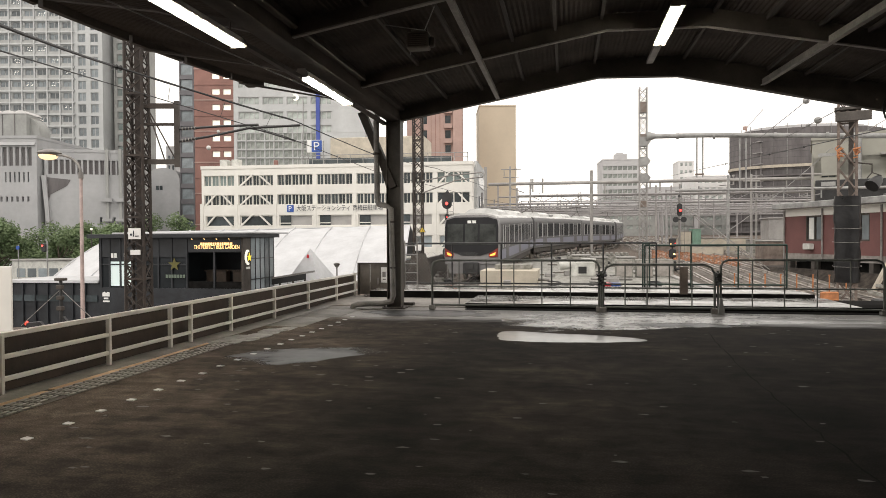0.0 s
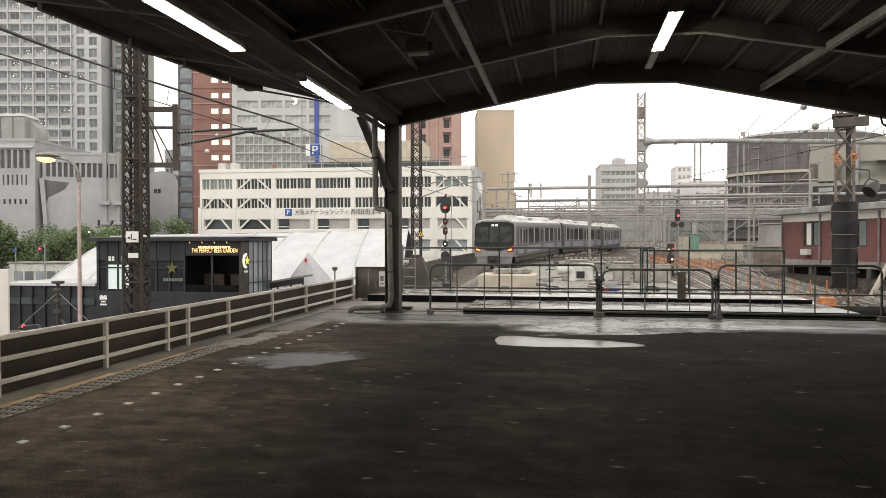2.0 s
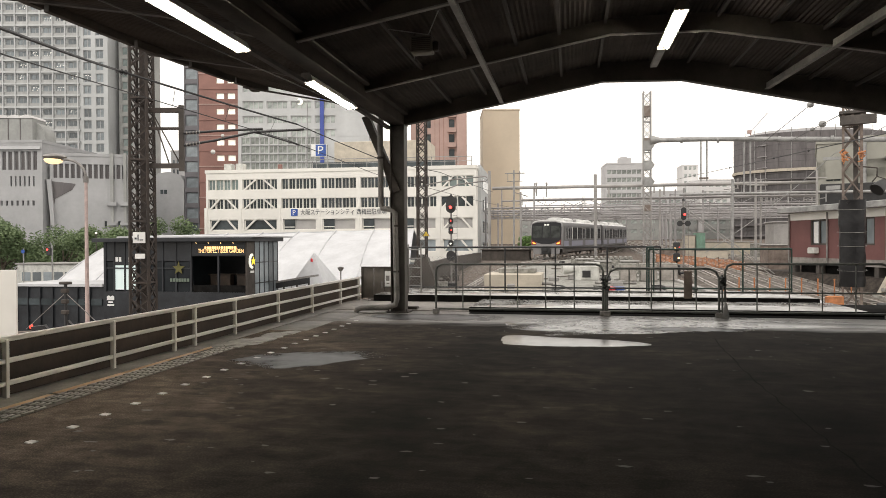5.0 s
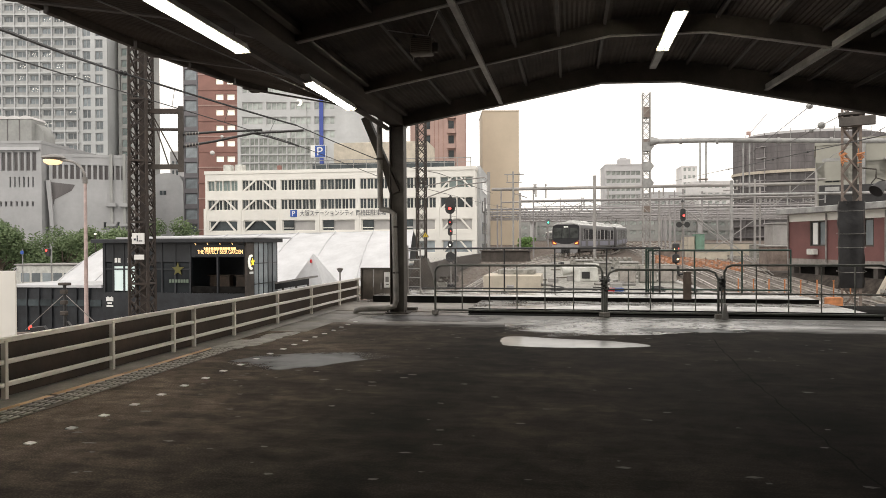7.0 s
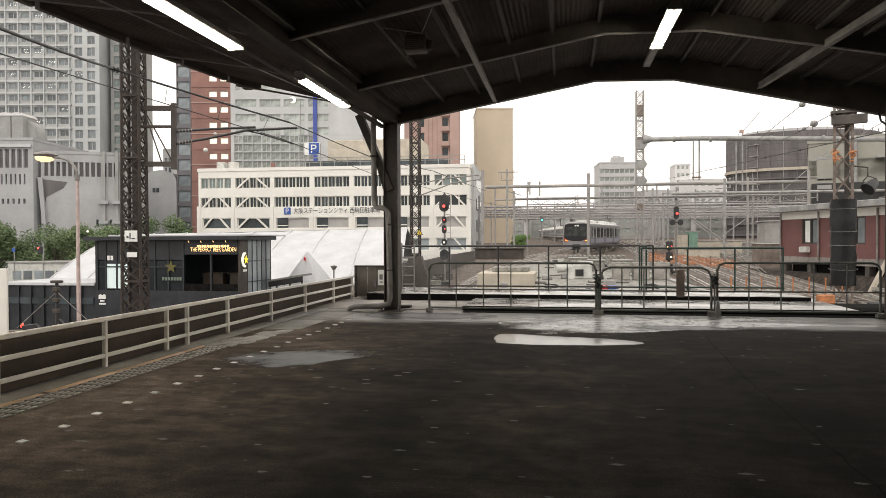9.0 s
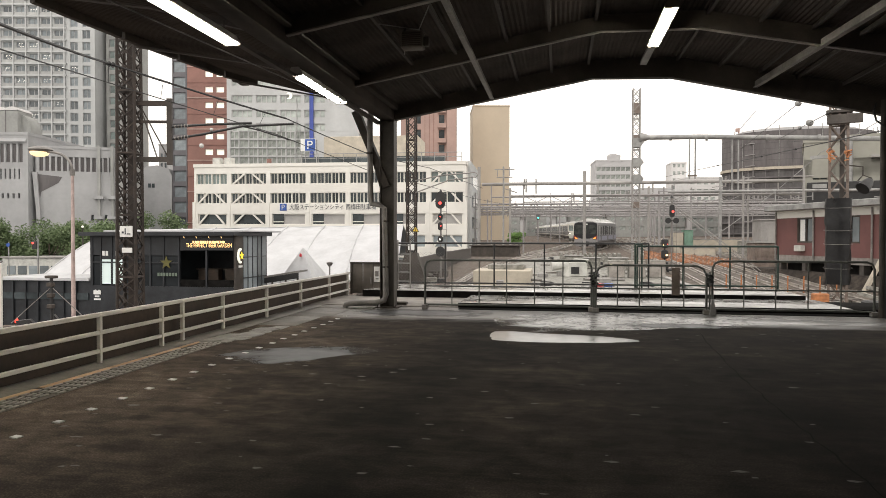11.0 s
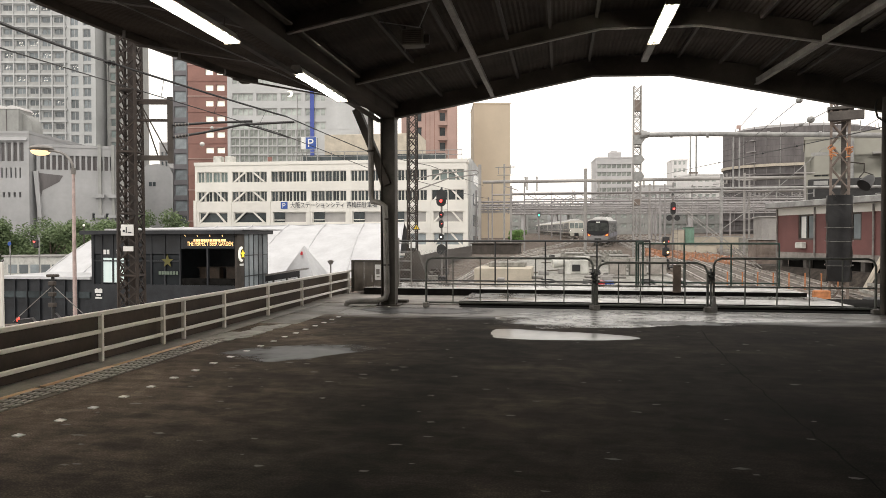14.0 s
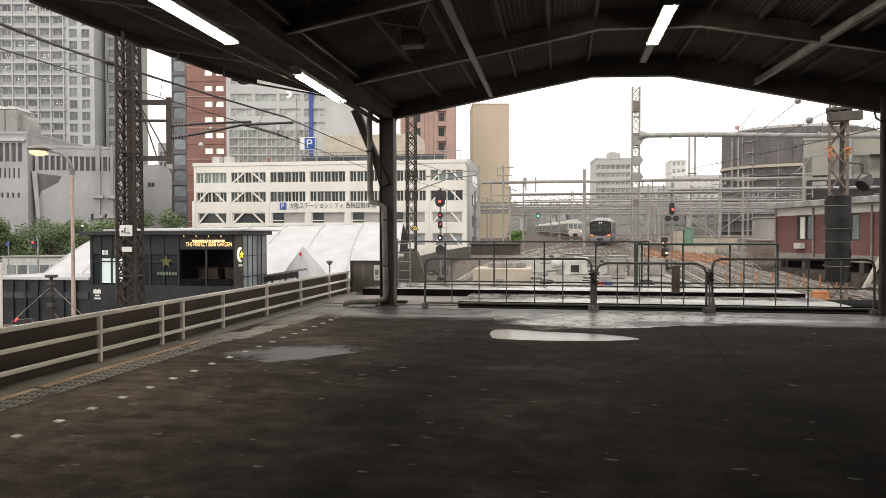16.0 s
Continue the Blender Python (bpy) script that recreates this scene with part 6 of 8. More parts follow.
    # timbers and striped post by the wrapped mast
    for i, (p, q) in enumerate((((11.2, 28.2, -0.55), (12.6, 27.0, -1.0)), ((11.6, 28.5, -0.35), (13.6, 27.2, -0.7)), ((10.3, 27.6, -1.05), (12.6, 26.4, -1.05)), ((12.4, 28.9, 0.9), (11.5, 28.5, -0.6)))):
        solid("timber", Geo().beam(p, q, 0.16, 0.12), CONCRETE if i < 2 else BEIGE_BOX, "pale weathered timber baulk", "timber", group="timbers")
    sp = thing("striped_post", "yellow and black striped post", "post", (12.95, 29.0, -1.15))
    for i in range(6):
        part("band", Geo().tube([(0.05 * i, 0, 0.35 * i), (0.05 * (i + 1), 0, 0.35 * (i + 1))], 0.11, 10), YELLOW if i % 2 == 0 else BLACK_METAL, sp)
    solid("ballast_patch", Geo().box(9.3, 20, -1.3, 20, 34, -1.12), BALLAST_DARK, "dark ballast round the wrapped mast", "ballast", kind="structure")
    solid("dark_plinth", Geo().box(10.0, 23.5, -1.15, 14, 25.0, -0.55, 0.05), BLACK_METAL, "dark low plinth past the gates", "plinth")
    # white wall and parked clutter past the railing
    w2 = thing("white_panel_wall", "white panel wall past the railing", "wall", (-17.89, 17.07, LOW_Z), turn=10.3, kind="structure")
    for i in range(2):
        part("panel", Geo().box(0.95 * i, 0, 0, 0.93 + 0.95 * i, 0.08, 3.38, 0.01), WHITE_WALL, w2)
    s = thing("scooter", "parked dark scooter with a red lamp", "scooter", (-20.69, 24.35, LOW_Z), turn=25)
    part("body", Geo().prism([(-0.7, 0.3), (0.5, 0.3), (0.75, 0.75), (0.55, 1.02), (0.4, 0.6), (-0.1, 0.55), (-0.3, 0.85), (-0.8, 0.8)], -0.15, 0.15, "y"), BLACK_METAL, s)
    for x in (-0.55, 0.6):
        part("wheel", Geo().tube([(x, -0.06, 0.24), (x, 0.06, 0.24)], 0.24, 14), BLACK_METAL, s)
    part("lamp", Geo().box(-0.86, -0.1, 0.72, -0.78, 0.1, 0.88, 0.02), TAIL_RED, s)
    sh = thing("stay_post", "dark stay post with slanting guys", "post", (-18.6, 22.5, LOW_Z))
    part("shaft", Geo().tube([(0, 0, 0), (0, 0, 2.7)], 0.06, 8), BLACK_METAL, sh)
    for zz in (1.5, 1.9, 2.3):
        part("fitting", Geo().box(-0.14, -0.1, zz, 0.1, 0.08, zz + 0.16, 0.02), STEEL_DARK, sh)
    part("cap", Geo().box(-0.2, -0.12, 2.62, 0.2, 0.12, 2.72, 0.02), STEEL_DARK, sh)
    for x in (-1.8, 1.6):
        part("guy", Geo().tube([(0, 0, 2.3), (x, 0.1, 0.9)], 0.014, 6), STEEL_MID, sh)


build_yard()


# ---------------------------------------------------------------- trains
def hull(w, z0, z1, crown):
    """Half-rounded section of a railway car as (x, z) pairs."""
    pts = [(-w * 0.97, z0), (-w, z0 + 0.5), (-w, z1 - 0.42), (-w * 0.98, z1 - 0.22), (-w * 0.92, z1 - 0.06), (-w * 0.6, z1 + crown * 0.7), (0, z1 + crown)]
    return pts + [(-x, z) for x, z in reversed(pts[:-1])]


def rail_car(name, label, front, body_m, stripe_m, front_m, lamps, group, n_doors=3):
    """A car 19.6 m long; its origin at rail level under its middle, its front toward -y."""
    c = thing(name, label, "train car", group=group)
    L, w = 9.8, 1.475
    sec = hull(w, 0.95, 3.44, 0.14)
    y0 = -L + (0.55 if front else 0.0)
    part("body", Geo().prism(sec, y0, L, "y"), body_m, c)
    part("roof", Geo().prism([(-1.36, 3.38), (-1.3, 3.46), (-0.85, 3.56), (-0.4, 3.60), (0.4, 3.60), (0.85, 3.56), (1.3, 3.46), (1.36, 3.38)], y0 + 0.1, L - 0.05, "y"), TRAIN_ROOF, c)
    for yc in (-4.6, 4.6):
        part("roof_unit", Geo().prism([(-1.0, 3.5), (-0.95, 3.72), (-0.7, 3.88), (-0.3, 3.94), (0.3, 3.94), (0.7, 3.88), (0.95, 3.72), (1.0, 3.5)], yc - 1.7, yc + 1.7, "y"), TRAIN_ROOF, c, "rounded roof air unit")
        part("roof_fan", Geo().box(-0.5, yc - 1.2, 3.94, 0.5, yc - 0.3, 3.97).box(-0.5, yc + 0.3, 3.94, 0.5, yc + 1.2, 3.97), UNDERFRAME, c)
    part("roof_box", Geo().box(-0.5, -0.8, 3.6, 0.5, 0.8, 3.82, 0.06), GALV, c)
    for s in (-1, 1):
        x = s * (w + 0.004)
        xa, xb = sorted((x, x + s * 0.01))
        part("stripe", Geo().box(xa, y0 + 0.3, 1.14, xb, L - 0.02, 1.66), stripe_m, c, "coloured waist stripe")
        ba, bb = sorted((s * (w - 0.01), s * (w + 0.002)))
        part("window_band", Geo().box(ba, y0 + 0.35, 1.72, bb, L - 0.05, 3.04), TRAIN_BAND, c, "darker steel band between the windows")
        doors = [-6.4, 0.0, 6.4] if n_doors == 3 else [-7.5, -2.5, 2.5, 7.5]
        for d in doors:
            for o in (-0.34, 0.34):
                dr = part("door", Geo().box(xa - (0.0 if s > 0 else 0.006), d + o - 0.325, 1.12, xb + (0.006 if s > 0 else 0.0), d + o + 0.325, 3.02, 0.004), TRAIN_SILVER, c)
                ya, yb = sorted((x + s * 0.012, x + s * 0.022))
                part("door_window", Geo().box(ya, d + o - 0.20, 1.90, yb, d + o + 0.20, 2.85), GLASS_TRAIN, dr)
        edges = [y0 + 0.8] + doors + [L - 0.4]
        for a, b in zip(edges[:-1], edges[1:]):
            lo, hi = a + (0.9 if a in doors else 0.2), b - (0.9 if b in doors else 0.2)
            k = max(1, round((hi - lo) / 2.4))
            for i in range(k):
                p, q = lo + (hi - lo) * i / k + 0.11, lo + (hi - lo) * (i + 1) / k - 0.11
                wn_ = part("window", Geo().box(xa - (0.008 if s < 0 else 0), p, 1.86, xb + (0.008 if s > 0 else 0), q, 2.94, 0.003), GLASS_TRAIN, c)
                for e in (p - 0.05, q + 0.05):
                    part("pillar", Geo().box(xa - (0.01 if s < 0 else 0), e - 0.075, 1.76, xb + (0.01 if s > 0 else 0), e + 0.075, 3.0), TRAIN_TRIM, wn_, "pale window pillar")
        xs = sorted((s * 1.15, s * 1.30))
        part("skirt", Geo().box(xs[0], y0 + 0.5, 0.55, xs[1], L - 0.5, 0.95, 0.03), UNDERFRAME, c)
    for yc in (-6.9, 6.9):
        bg = part("bogie", Geo().box(-1.05, yc - 1.35, 0.35, -0.85, yc + 1.35, 0.62, 0.04).box(0.85, yc - 1.35, 0.35, 1.05, yc + 1.35, 0.62, 0.04).box(-0.85, yc - 0.25, 0.4, 0.85, yc + 0.25, 0.7), UNDERFRAME, c)
        for o in (-1.05, 1.05):
            for s in (-1, 1):
                part("wheel", Geo().tube([(s * 0.60, yc + o, 0.43), (s * 0.735, yc + o, 0.43)], 0.43, 18), RAIL_STEEL, bg)
    part("underframe_gear", Geo().box(-1.1, -4.5, 0.4, 1.1, -0.6, 0.9, 0.05).box(-1.1, 0.4, 0.45, 1.1, 4.6, 0.9, 0.05), UNDERFRAME, c)
    part("coupler", Geo().box(-0.14, L, 0.75, 0.14, L + 0.2, 1.0, 0.02), UNDERFRAME, c)
    if front:
        # nose: sections shrink and lean back toward the roof
        rings = []
        for k, (dy, kx, cut) in enumerate(((0.0, 1.0, 0.0), (0.28, 1.0, 0.0), (0.48, 0.99, 0.02), (0.56, 0.965, 0.06))):
            ring = []
            for x, z in hull(w * kx, 0.95 + cut * 0.4, 3.44 - cut * 0.5, 0.14):
                lean = max(0.0, z - 1.9) * 0.16
                ring.append((x, y0 - dy + lean * (dy / 0.56), z))
            rings.append(ring)
        m = len(rings[0])
        vs = [p for r in rings for p in r]
        fs = [(i * m + j, i * m + (j + 1) % m, (i + 1) * m + (j + 1) % m, (i + 1) * m + j) for i in range(3) for j in range(m)] + [tuple(range(3 * m, 4 * m))]
        nose = part("front", Geo().add(vs, fs), front_m, c, "white rounded front")

        def face_y(z):
            return y0 - 0.56 + max(0.0, z - 1.9) * 0.16

        def plate(nm, outline, mt, parent, proud, label=""):
            vs = [(x, face_y(z) - proud, z) for x, z in outline] + [(x, face_y(z) + 0.01, z) for x, z in outline]
            k = len(outline)
            return part(nm, Geo().add(vs, [tuple(range(k)), tuple(range(2 * k - 1, k - 1, -1))] + [(i, (i + 1) % k, k + (i + 1) % k, k + i) for i in range(k)]), mt, parent, label)

        part("brow", Geo().prism([(-1.34, 3.36), (-1.22, 3.50), (-0.7, 3.64), (0.7, 3.64), (1.22, 3.50), (1.34, 3.36)], y0 - 0.30, y0 + 0.5, "y"), TRAIN_ROOF, nose, "pale roof brow")
        mask = plate("front_mask", [(x * (1 if lamps == "amber" else 0.93), z) for x, z in [(-1.36, 3.28), (-1.42, 2.9), (-1.42, 1.80), (-1.25, 1.66), (-0.5, 1.40), (0.5, 1.40), (1.25, 1.66), (1.42, 1.80), (1.42, 2.9), (1.36, 3.28), (0.9, 3.41), (-0.9, 3.41)]], TRAIN_BLACK if lamps == "amber" else TRAIN_CREAM, nose, 0.012, "black glossy front mask" if lamps == "amber" else "pale front panel")
        for x0, x1 in ((-1.30, -0.44), (-0.34, 0.34), (0.44, 1.30)):
            plate("windscreen", [(x0, 3.06), (x0, 1.98), (x1, 1.98), (x1, 3.06)], WINDSCREEN if lamps == "amber" else WINDSCREEN_PALE, mask, 0.02)
        for x in (-0.12, 0.14):
            plate("destination_sign", [(x - 0.1, 3.25), (x - 0.1, 3.10), (x + 0.1, 3.10), (x + 0.1, 3.25)], SIGN_WHITE, mask, 0.022)
        for s in (-1, 1):
            plate("lamp_housing", [(s * 1.41, 1.80), (s * 1.40, 1.34), (s * 0.98, 1.30), (s * 0.92, 1.50)], LAMP_RED if lamps == "amber" else TRAIN_BLACK, nose, 0.02, "dark red lamp housing")
            plate("headlamp", [(s * 1.30, 1.58), (s * 1.26, 1.43), (s * 0.98, 1.38), (s * 1.02, 1.46)], AMBER_LAMP if lamps == "amber" else HEAD_WHITE, nose, 0.045, "glowing lamp")
        part("apron", Geo().prism([(-1.3, 0.95), (-1.2, 0.45), (1.2, 0.45), (1.3, 0.95)], y0 - 0.5, y0 - 0.35, "y"), front_m, nose, "pale snow apron")
        part("coupling_gear", Geo().box(-0.42, y0 - 0.78, 0.45, 0.42, y0 - 0.5, 1.05, 0.04).box(-0.16, y0 - 1.0, 0.7, 0.16, y0 - 0.7, 0.95, 0.03), BLACK_METAL, nose, "black coupling gear")
        for s in (-1, 1):
            part("hose", Geo().tube([(s * 0.3, y0 - 0.7, 0.9), (s * 0.34, y0 - 0.85, 0.6), (s * 0.24, y0 - 0.8, 0.4)], 0.03, 6), BLACK_METAL, nose)
    return c


# pantograph for the second car
def add_pantograph(c, y):
    g = Geo().tube([(-0.5, y - 0.6, 3.85), (0.0, y + 0.5, 4.35), (0.0, y - 0.3, 4.85)], 0.03, 6).tube([(0.5, y - 0.6, 3.85), (0.0, y + 0.5, 4.35)], 0.03, 6)
    g.tube([(-0.8, y - 0.3, 4.75), (-0.5, y - 0.3, 4.87), (0.5, y - 0.3, 4.87), (0.8, y - 0.3, 4.75)], 0.03, 6)
    part("pantograph", g, STEEL_DARK, c)


lead_car = rail_car("lead_car", "silver commuter train end car with black front mask and amber lamps", True, TRAIN_SILVER, TRAIN_BLUE, TRAIN_WHITE, "amber", "departing train cars")
mid_car = rail_car("train_car", "silver commuter train middle car with a blue-violet stripe", False, TRAIN_SILVER, TRAIN_BLUE, TRAIN_WHITE, "amber", "departing train cars")
add_pantograph(mid_car, -6)
MOVING_CARS = [lead_car, mid_car, copy_thing(mid_car, pose(0, 0, 0)), copy_thing(mid_car, pose(0, 0, 0))]


def car_pose(line, s_mid):
    """Pose of a car whose middle runs at that length of the line, front toward the line's start."""
    a, b = line.at(s_mid - 6.9), line.at(s_mid + 6.9)
    d = (b - a).normalized()
    m = (a + b) / 2
    return Matrix.Translation(m) @ Euler((math.asin(d.z), 0, math.atan2(-d.x, d.y))).to_matrix().to_4x4()


# the standing train on the branching track
far_lead = rail_car("lead_car", "white-fronted silver train end car standing far off", True, TRAIN_CREAM, TRAIN_BAND, TRAIN_CREAM, "white", "standing train cars")
far_mid = rail_car("train_car", "silver train middle car standing far off", False, TRAIN_CREAM, TRAIN_BAND, TRAIN_CREAM, "white", "standing train cars")
s_far = line_b.where(140)
far_lead.matrix_basis = car_pose(line_b, s_far + 10)
far_mid.matrix_basis = car_pose(line_b, s_far + 30)
for k in range(2, 8):
    copy_thing(far_mid, car_pose(line_b, s_far + 10 + 20 * k))


# ---------------------------------------------------------------- buildings
def facade_frame(left, right):
    dx, dy = right[0] - left[0], right[1] - left[1]
    return math.hypot(dx, dy), math.degrees(math.atan2(dy, dx))


def ring_mesh(w, h, t, y0, y1, material):
    """A closed rectangular frame, one piece."""
    o = [(0, 0), (w, 0), (w, h), (0, h)]
    i_ = [(t, t), (w - t, t), (w - t, h - t), (t, h - t)]
    vs = [(x, y, z) for y in (y0, y1) for ring in (o, i_) for x, z in ring]
    fs = []
    for k in range(4):
        n = (k + 1) % 4
        fs += [(k, n, 4 + n, 4 + k), (8 + k, 12 + k, 12 + n, 8 + n), (k, 8 + k, 8 + n, n), (4 + k, 4 + n, 12 + n, 12 + k)]
    return Geo().add(vs, fs).mesh("frame", material, smooth=False)


def window_set(w, h, glass, frame_m, mullions):
    """Meshes of a pane, its frame and one mullion, and where the mullions stand."""
    t = min(0.12, w * 0.06)
    pane = Geo().box(0, 0.10, 0, w, 0.14, h).mesh("window", glass, smooth=False)
    bar = Geo().box(-t / 2, 0.02, t, t / 2, 0.10, h - t).mesh("mullion", frame_m, smooth=False)
    return pane, ring_mesh(w, h, t, 0.0, 0.10, frame_m), bar, [w * i / (mullions + 1) for i in range(1, mullions + 1)]


def put_window(ws, parent, at, material):
    ob = part("window", ws[0], material, parent)
    ob.location = at
    part("frame", ws[1], material, ob)
    for x in ws[3]:
        part("mullion", ws[2], material, ob).location = (x, 0, 0)
    return ob


def building(name, label, left, right, z0, z1, depth, wall_m, bands, frame_m=None, category="building", roof=True, parapet=0.5, roof_m=None):
    """A block whose front runs from left to right. bands: (z0, z1, x0, x1, count, fill, glass, mullions, lit share)."""
    W, turn = facade_frame(left, right)
    frame_m = frame_m or wall_m
    b = thing(name, label, category, (left[0], left[1], z0), turn)
    t = 0.45
    wall = part("wall", Geo().box(0, t, 0, W, depth, z1 - z0), wall_m, b)
    g = Geo()
    rows = {}
    for k in bands:
        rows.setdefault((k[0], k[1]), []).append(k)
    z = 0.0
    for (za, zb), ks in sorted(rows.items()):
        za, zb = za - z0, zb - z0
        if za > z:
            g.box(0, 0, z, W, t, za)
        x = 0.0
        for _, _, xa, xb, n, fill, glass, mul, lit in sorted(ks, key=lambda k: k[2]):
            step = (xb - xa) / n
            w = step * fill
            me = window_set(w, zb - za, glass, frame_m, mul)
            me_lit = window_set(w, zb - za, ROOM_GLOW, frame_m, mul) if lit else None
            for i in range(n):
                wx = xa + step * (i + 0.5) - w / 2
                if wx - x > 0.01:
                    g.box(x, 0, za, wx, t, zb)
                use = me_lit if lit and random.random() < lit else me
                put_window(use, b, (wx, 0.22, za), glass)
                x = wx + w
        if W - x > 0.01:
            g.box(x, 0, za, W, t, zb)
        z = zb
    if z1 - z0 > z:
        g.box(0, 0, z, W, t, z1 - z0)
    tagged(part("facade", g, wall_m, b), kind="stuff")
    if roof:
        r = part("roof", Geo().box(-0.1, -0.1, z1 - z0, W + 0.1, 0.35, z1 - z0 + parapet).box(-0.1, 0.35, z1 - z0, 0.3, depth, z1 - z0 + parapet).box(W - 0.3, 0.35, z1 - z0, W + 0.1, depth, z1 - z0 + parapet), roof_m or wall_m, b, "roof parapet")
    return b, wall, W


def build_city():
    # tall flats far left
    bands = []
    z = 4.0
    while z < 82:
        bands.append((z, z + 2.12, 0.4, 25.5, 8, 0.80, GLASS_GREY, 1, 0.0))
        bands.append((z, z + 2.12, 26.0, 32.2, 2, 0.62, GLASS_GREY, 1, 0.0))
        z += 2.92
    b, wall, W = building("apartment_tower", "tall pale concrete apartment tower with a window grid", (-146, 147.2), (-113.8, 153), -5, 84, 24, TOWER_CLAD, bands, PALE_CLAD)
    for i in range(9):
        part("pier", Geo().box(0.2 + 3.14 * i - 0.16, -0.45, 0, 0.2 + 3.14 * i + 0.16, 0.02, 89), TOWER_CLAD, b)
    sl = Geo().box(-0.2, -0.4, 0, 25.8, 0.0, 0.42).mesh("ledge", TOWER_CLAD)
    gl = Geo().box(0.0, -0.12, 0, 25.5, -0.06, 0.78).mesh("balustrade", PALE_RAIL)
    for i in range(26):
        part("ledge", sl, TOWER_CLAD, b).location = (0, 0, 8.42 + 2.92 * i)
        part("balustrade", gl, PALE_RAIL, b).location = (0, 0, 8.86 + 2.92 * i)
    # rows of small ceiling lamps seen in some rooms
    dots = random.Random(17)
    for u, z in ((12.2, 64.5), (17.1, 64.0), (20.5, 63.3), (23.4, 62.6), (13.4, 52.9), (17.5, 52.7), (20.7, 52.4), (12.9, 50.2), (26.7, 48.7), (23.8, 49.2), (12.9, 47.3), (20.6, 46.8), (13.0, 44.4), (18.0, 36.0), (24.4, 38.6)):
        u = 0.4 + 3.1375 * (math.floor((u - 0.4) / 3.1375) + 0.5)
        z = 9.0 + 2.92 * round((z - 10.3) / 2.92)
        g = Geo()
        for r in range(3):
            for q in range(4):
                if dots.random() < 0.72:
                    x = u - 0.95 + 0.6 * q + 0.14 * r + dots.uniform(-0.06, 0.06)
                    g.box(x, 0.29, z + 1.0 + 0.34 * r, x + 0.26, 0.315, z + 1.10 + 0.34 * r)
        part("ceiling_lamps", g, ROOM_LAMP, b, "rows of lit ceiling lamps")
    # rounded bays left of the grid
    for k in range(24):
        z = 16 + 2.92 * k
        out = [(-4.5 + 3.2 * math.cos(a), 0.6 - 1.8 * math.sin(a)) for a in (math.pi * i / 8 for i in range(9))]
        part("balcony", Geo().prism(out, z, z + 1.0, "z"), TOWER_CLAD, b)
    bands = [(z, z + 1.9, 0.5, 3.6, 1, 0.8, GLASS_GREEN, 1, 0) for z in np.arange(6, 80, 2.92)]
    building("apartment_tower", "narrow grey-green wing of the apartment tower", (-113.6, 157), (-109.2, 158), -5, 80, 16, GREY_CLAD, bands)
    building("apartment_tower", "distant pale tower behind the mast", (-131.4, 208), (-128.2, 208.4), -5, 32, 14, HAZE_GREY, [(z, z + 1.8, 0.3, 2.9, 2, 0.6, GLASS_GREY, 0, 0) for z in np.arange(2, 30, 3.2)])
    # grey stone hall in front
    # grey panes between the fins paint the shade of the recesses
    fins = [(14.6, 17.9, 0.6, 13.8, 12, 0.70, NET_SHADE_GREY, 0, 0), (11.7, 13.5, 8.6, 13.4, 6, 0.36, GLASS_DARK, 0, 0), (8.3, 9.2, 3.0, 13.4, 11, 0.42, NET_DARK, 0, 0)]
    h, wl_, W = building("stone_hall", "massive grey stone hall with tall fins", (-106, 103), (-91.7, 105.6), -5, 19.4, 20, GREY_STONE, fins)
    part("roof_block", Geo().box(-1.0, 0.9, 24.4, 12.3, 5.2, 28.9, 0.1), GREY_CLAD, h, "stepped grey roof block")
    part("roof_block", Geo().prism([(12.3, 24.4), (12.3, 28.3), (13.0, 27.9), (13.6, 27.0), (13.9, 25.9), (13.9, 24.4)], 2.0, 5.4, "y"), GREY_CLAD, h, "curved grey roof block")
    for i in range(5):
        part("vault", Geo().prism([(11.25 - 2.15 * i + 1.07 * math.cos(a), 28.9 + 0.6 * math.sin(a)) for a in (math.pi * k / 8 for k in range(9))], 0.8, 5.3, "y"), HAZE_PALE, h, "pale vaulted roof light")
        # grey strips on the block's face, painted in for shaded grooves
        part("groove", Geo().box(10.12 - 2.15 * i, 0.80, 24.6, 10.24 - 2.15 * i, 0.9, 28.8), NET_SHADE_GREY, h)
    part("sloped_band", Geo().prism([(-0.4, 23.2), (0.45, 24.5), (0.45, 23.2)], 0.0, 14.3, "x"), GREY_STONE, h, "sloped stone band")
    fins = [(13.3, 15.9, 0.4, 13.6, 14, 0.70, NET_SHADE_GREY, 0, 0), (4.4, 5.6, 8.5, 13.0, 4, 0.4, GLASS_DARK, 0, 0), (-0.5, 1.2, 1.5, 6, 2, 0.3, GLASS_DARK, 0, 0)]
    h, wl_, W = building("stone_hall", "lower grey stone wing with a slanted recess", (-91.4, 107.0), (-79.2, 113), -5, 17.3, 20, GREY_STONE, fins)
    # flat dark sheet on the wall paints the shade of a recess
    part("slanted_recess", Geo().prism([(0.3, 17.7), (4.2, 17.3), (3.6, 16.2), (0.9, 14.6), (0.3, 12.0)], -0.06, 0.01, "y"), NET_SHADE_GREY, h, "dark sheet painting the shade of a slanted recess")
    part("corner_fin", Geo().prism([(-0.4, 18.0), (0.35, 18.0), (0.9, 9.0), (0.35, 9.0)], -0.6, 0.02, "y"), GREY_STONE, h, "slanted stone fin")
    for x in (10.2, 12.4, 14.0):
        part("balcony", Geo().box(x - 0.8, -0.9, 13.4, x + 0.8, 0, 14.0), GREY_STONE, h)
        part("balcony", Geo().box(x - 0.8, -0.9, 9.8, x + 0.8, 0, 10.3), GREY_STONE, h)
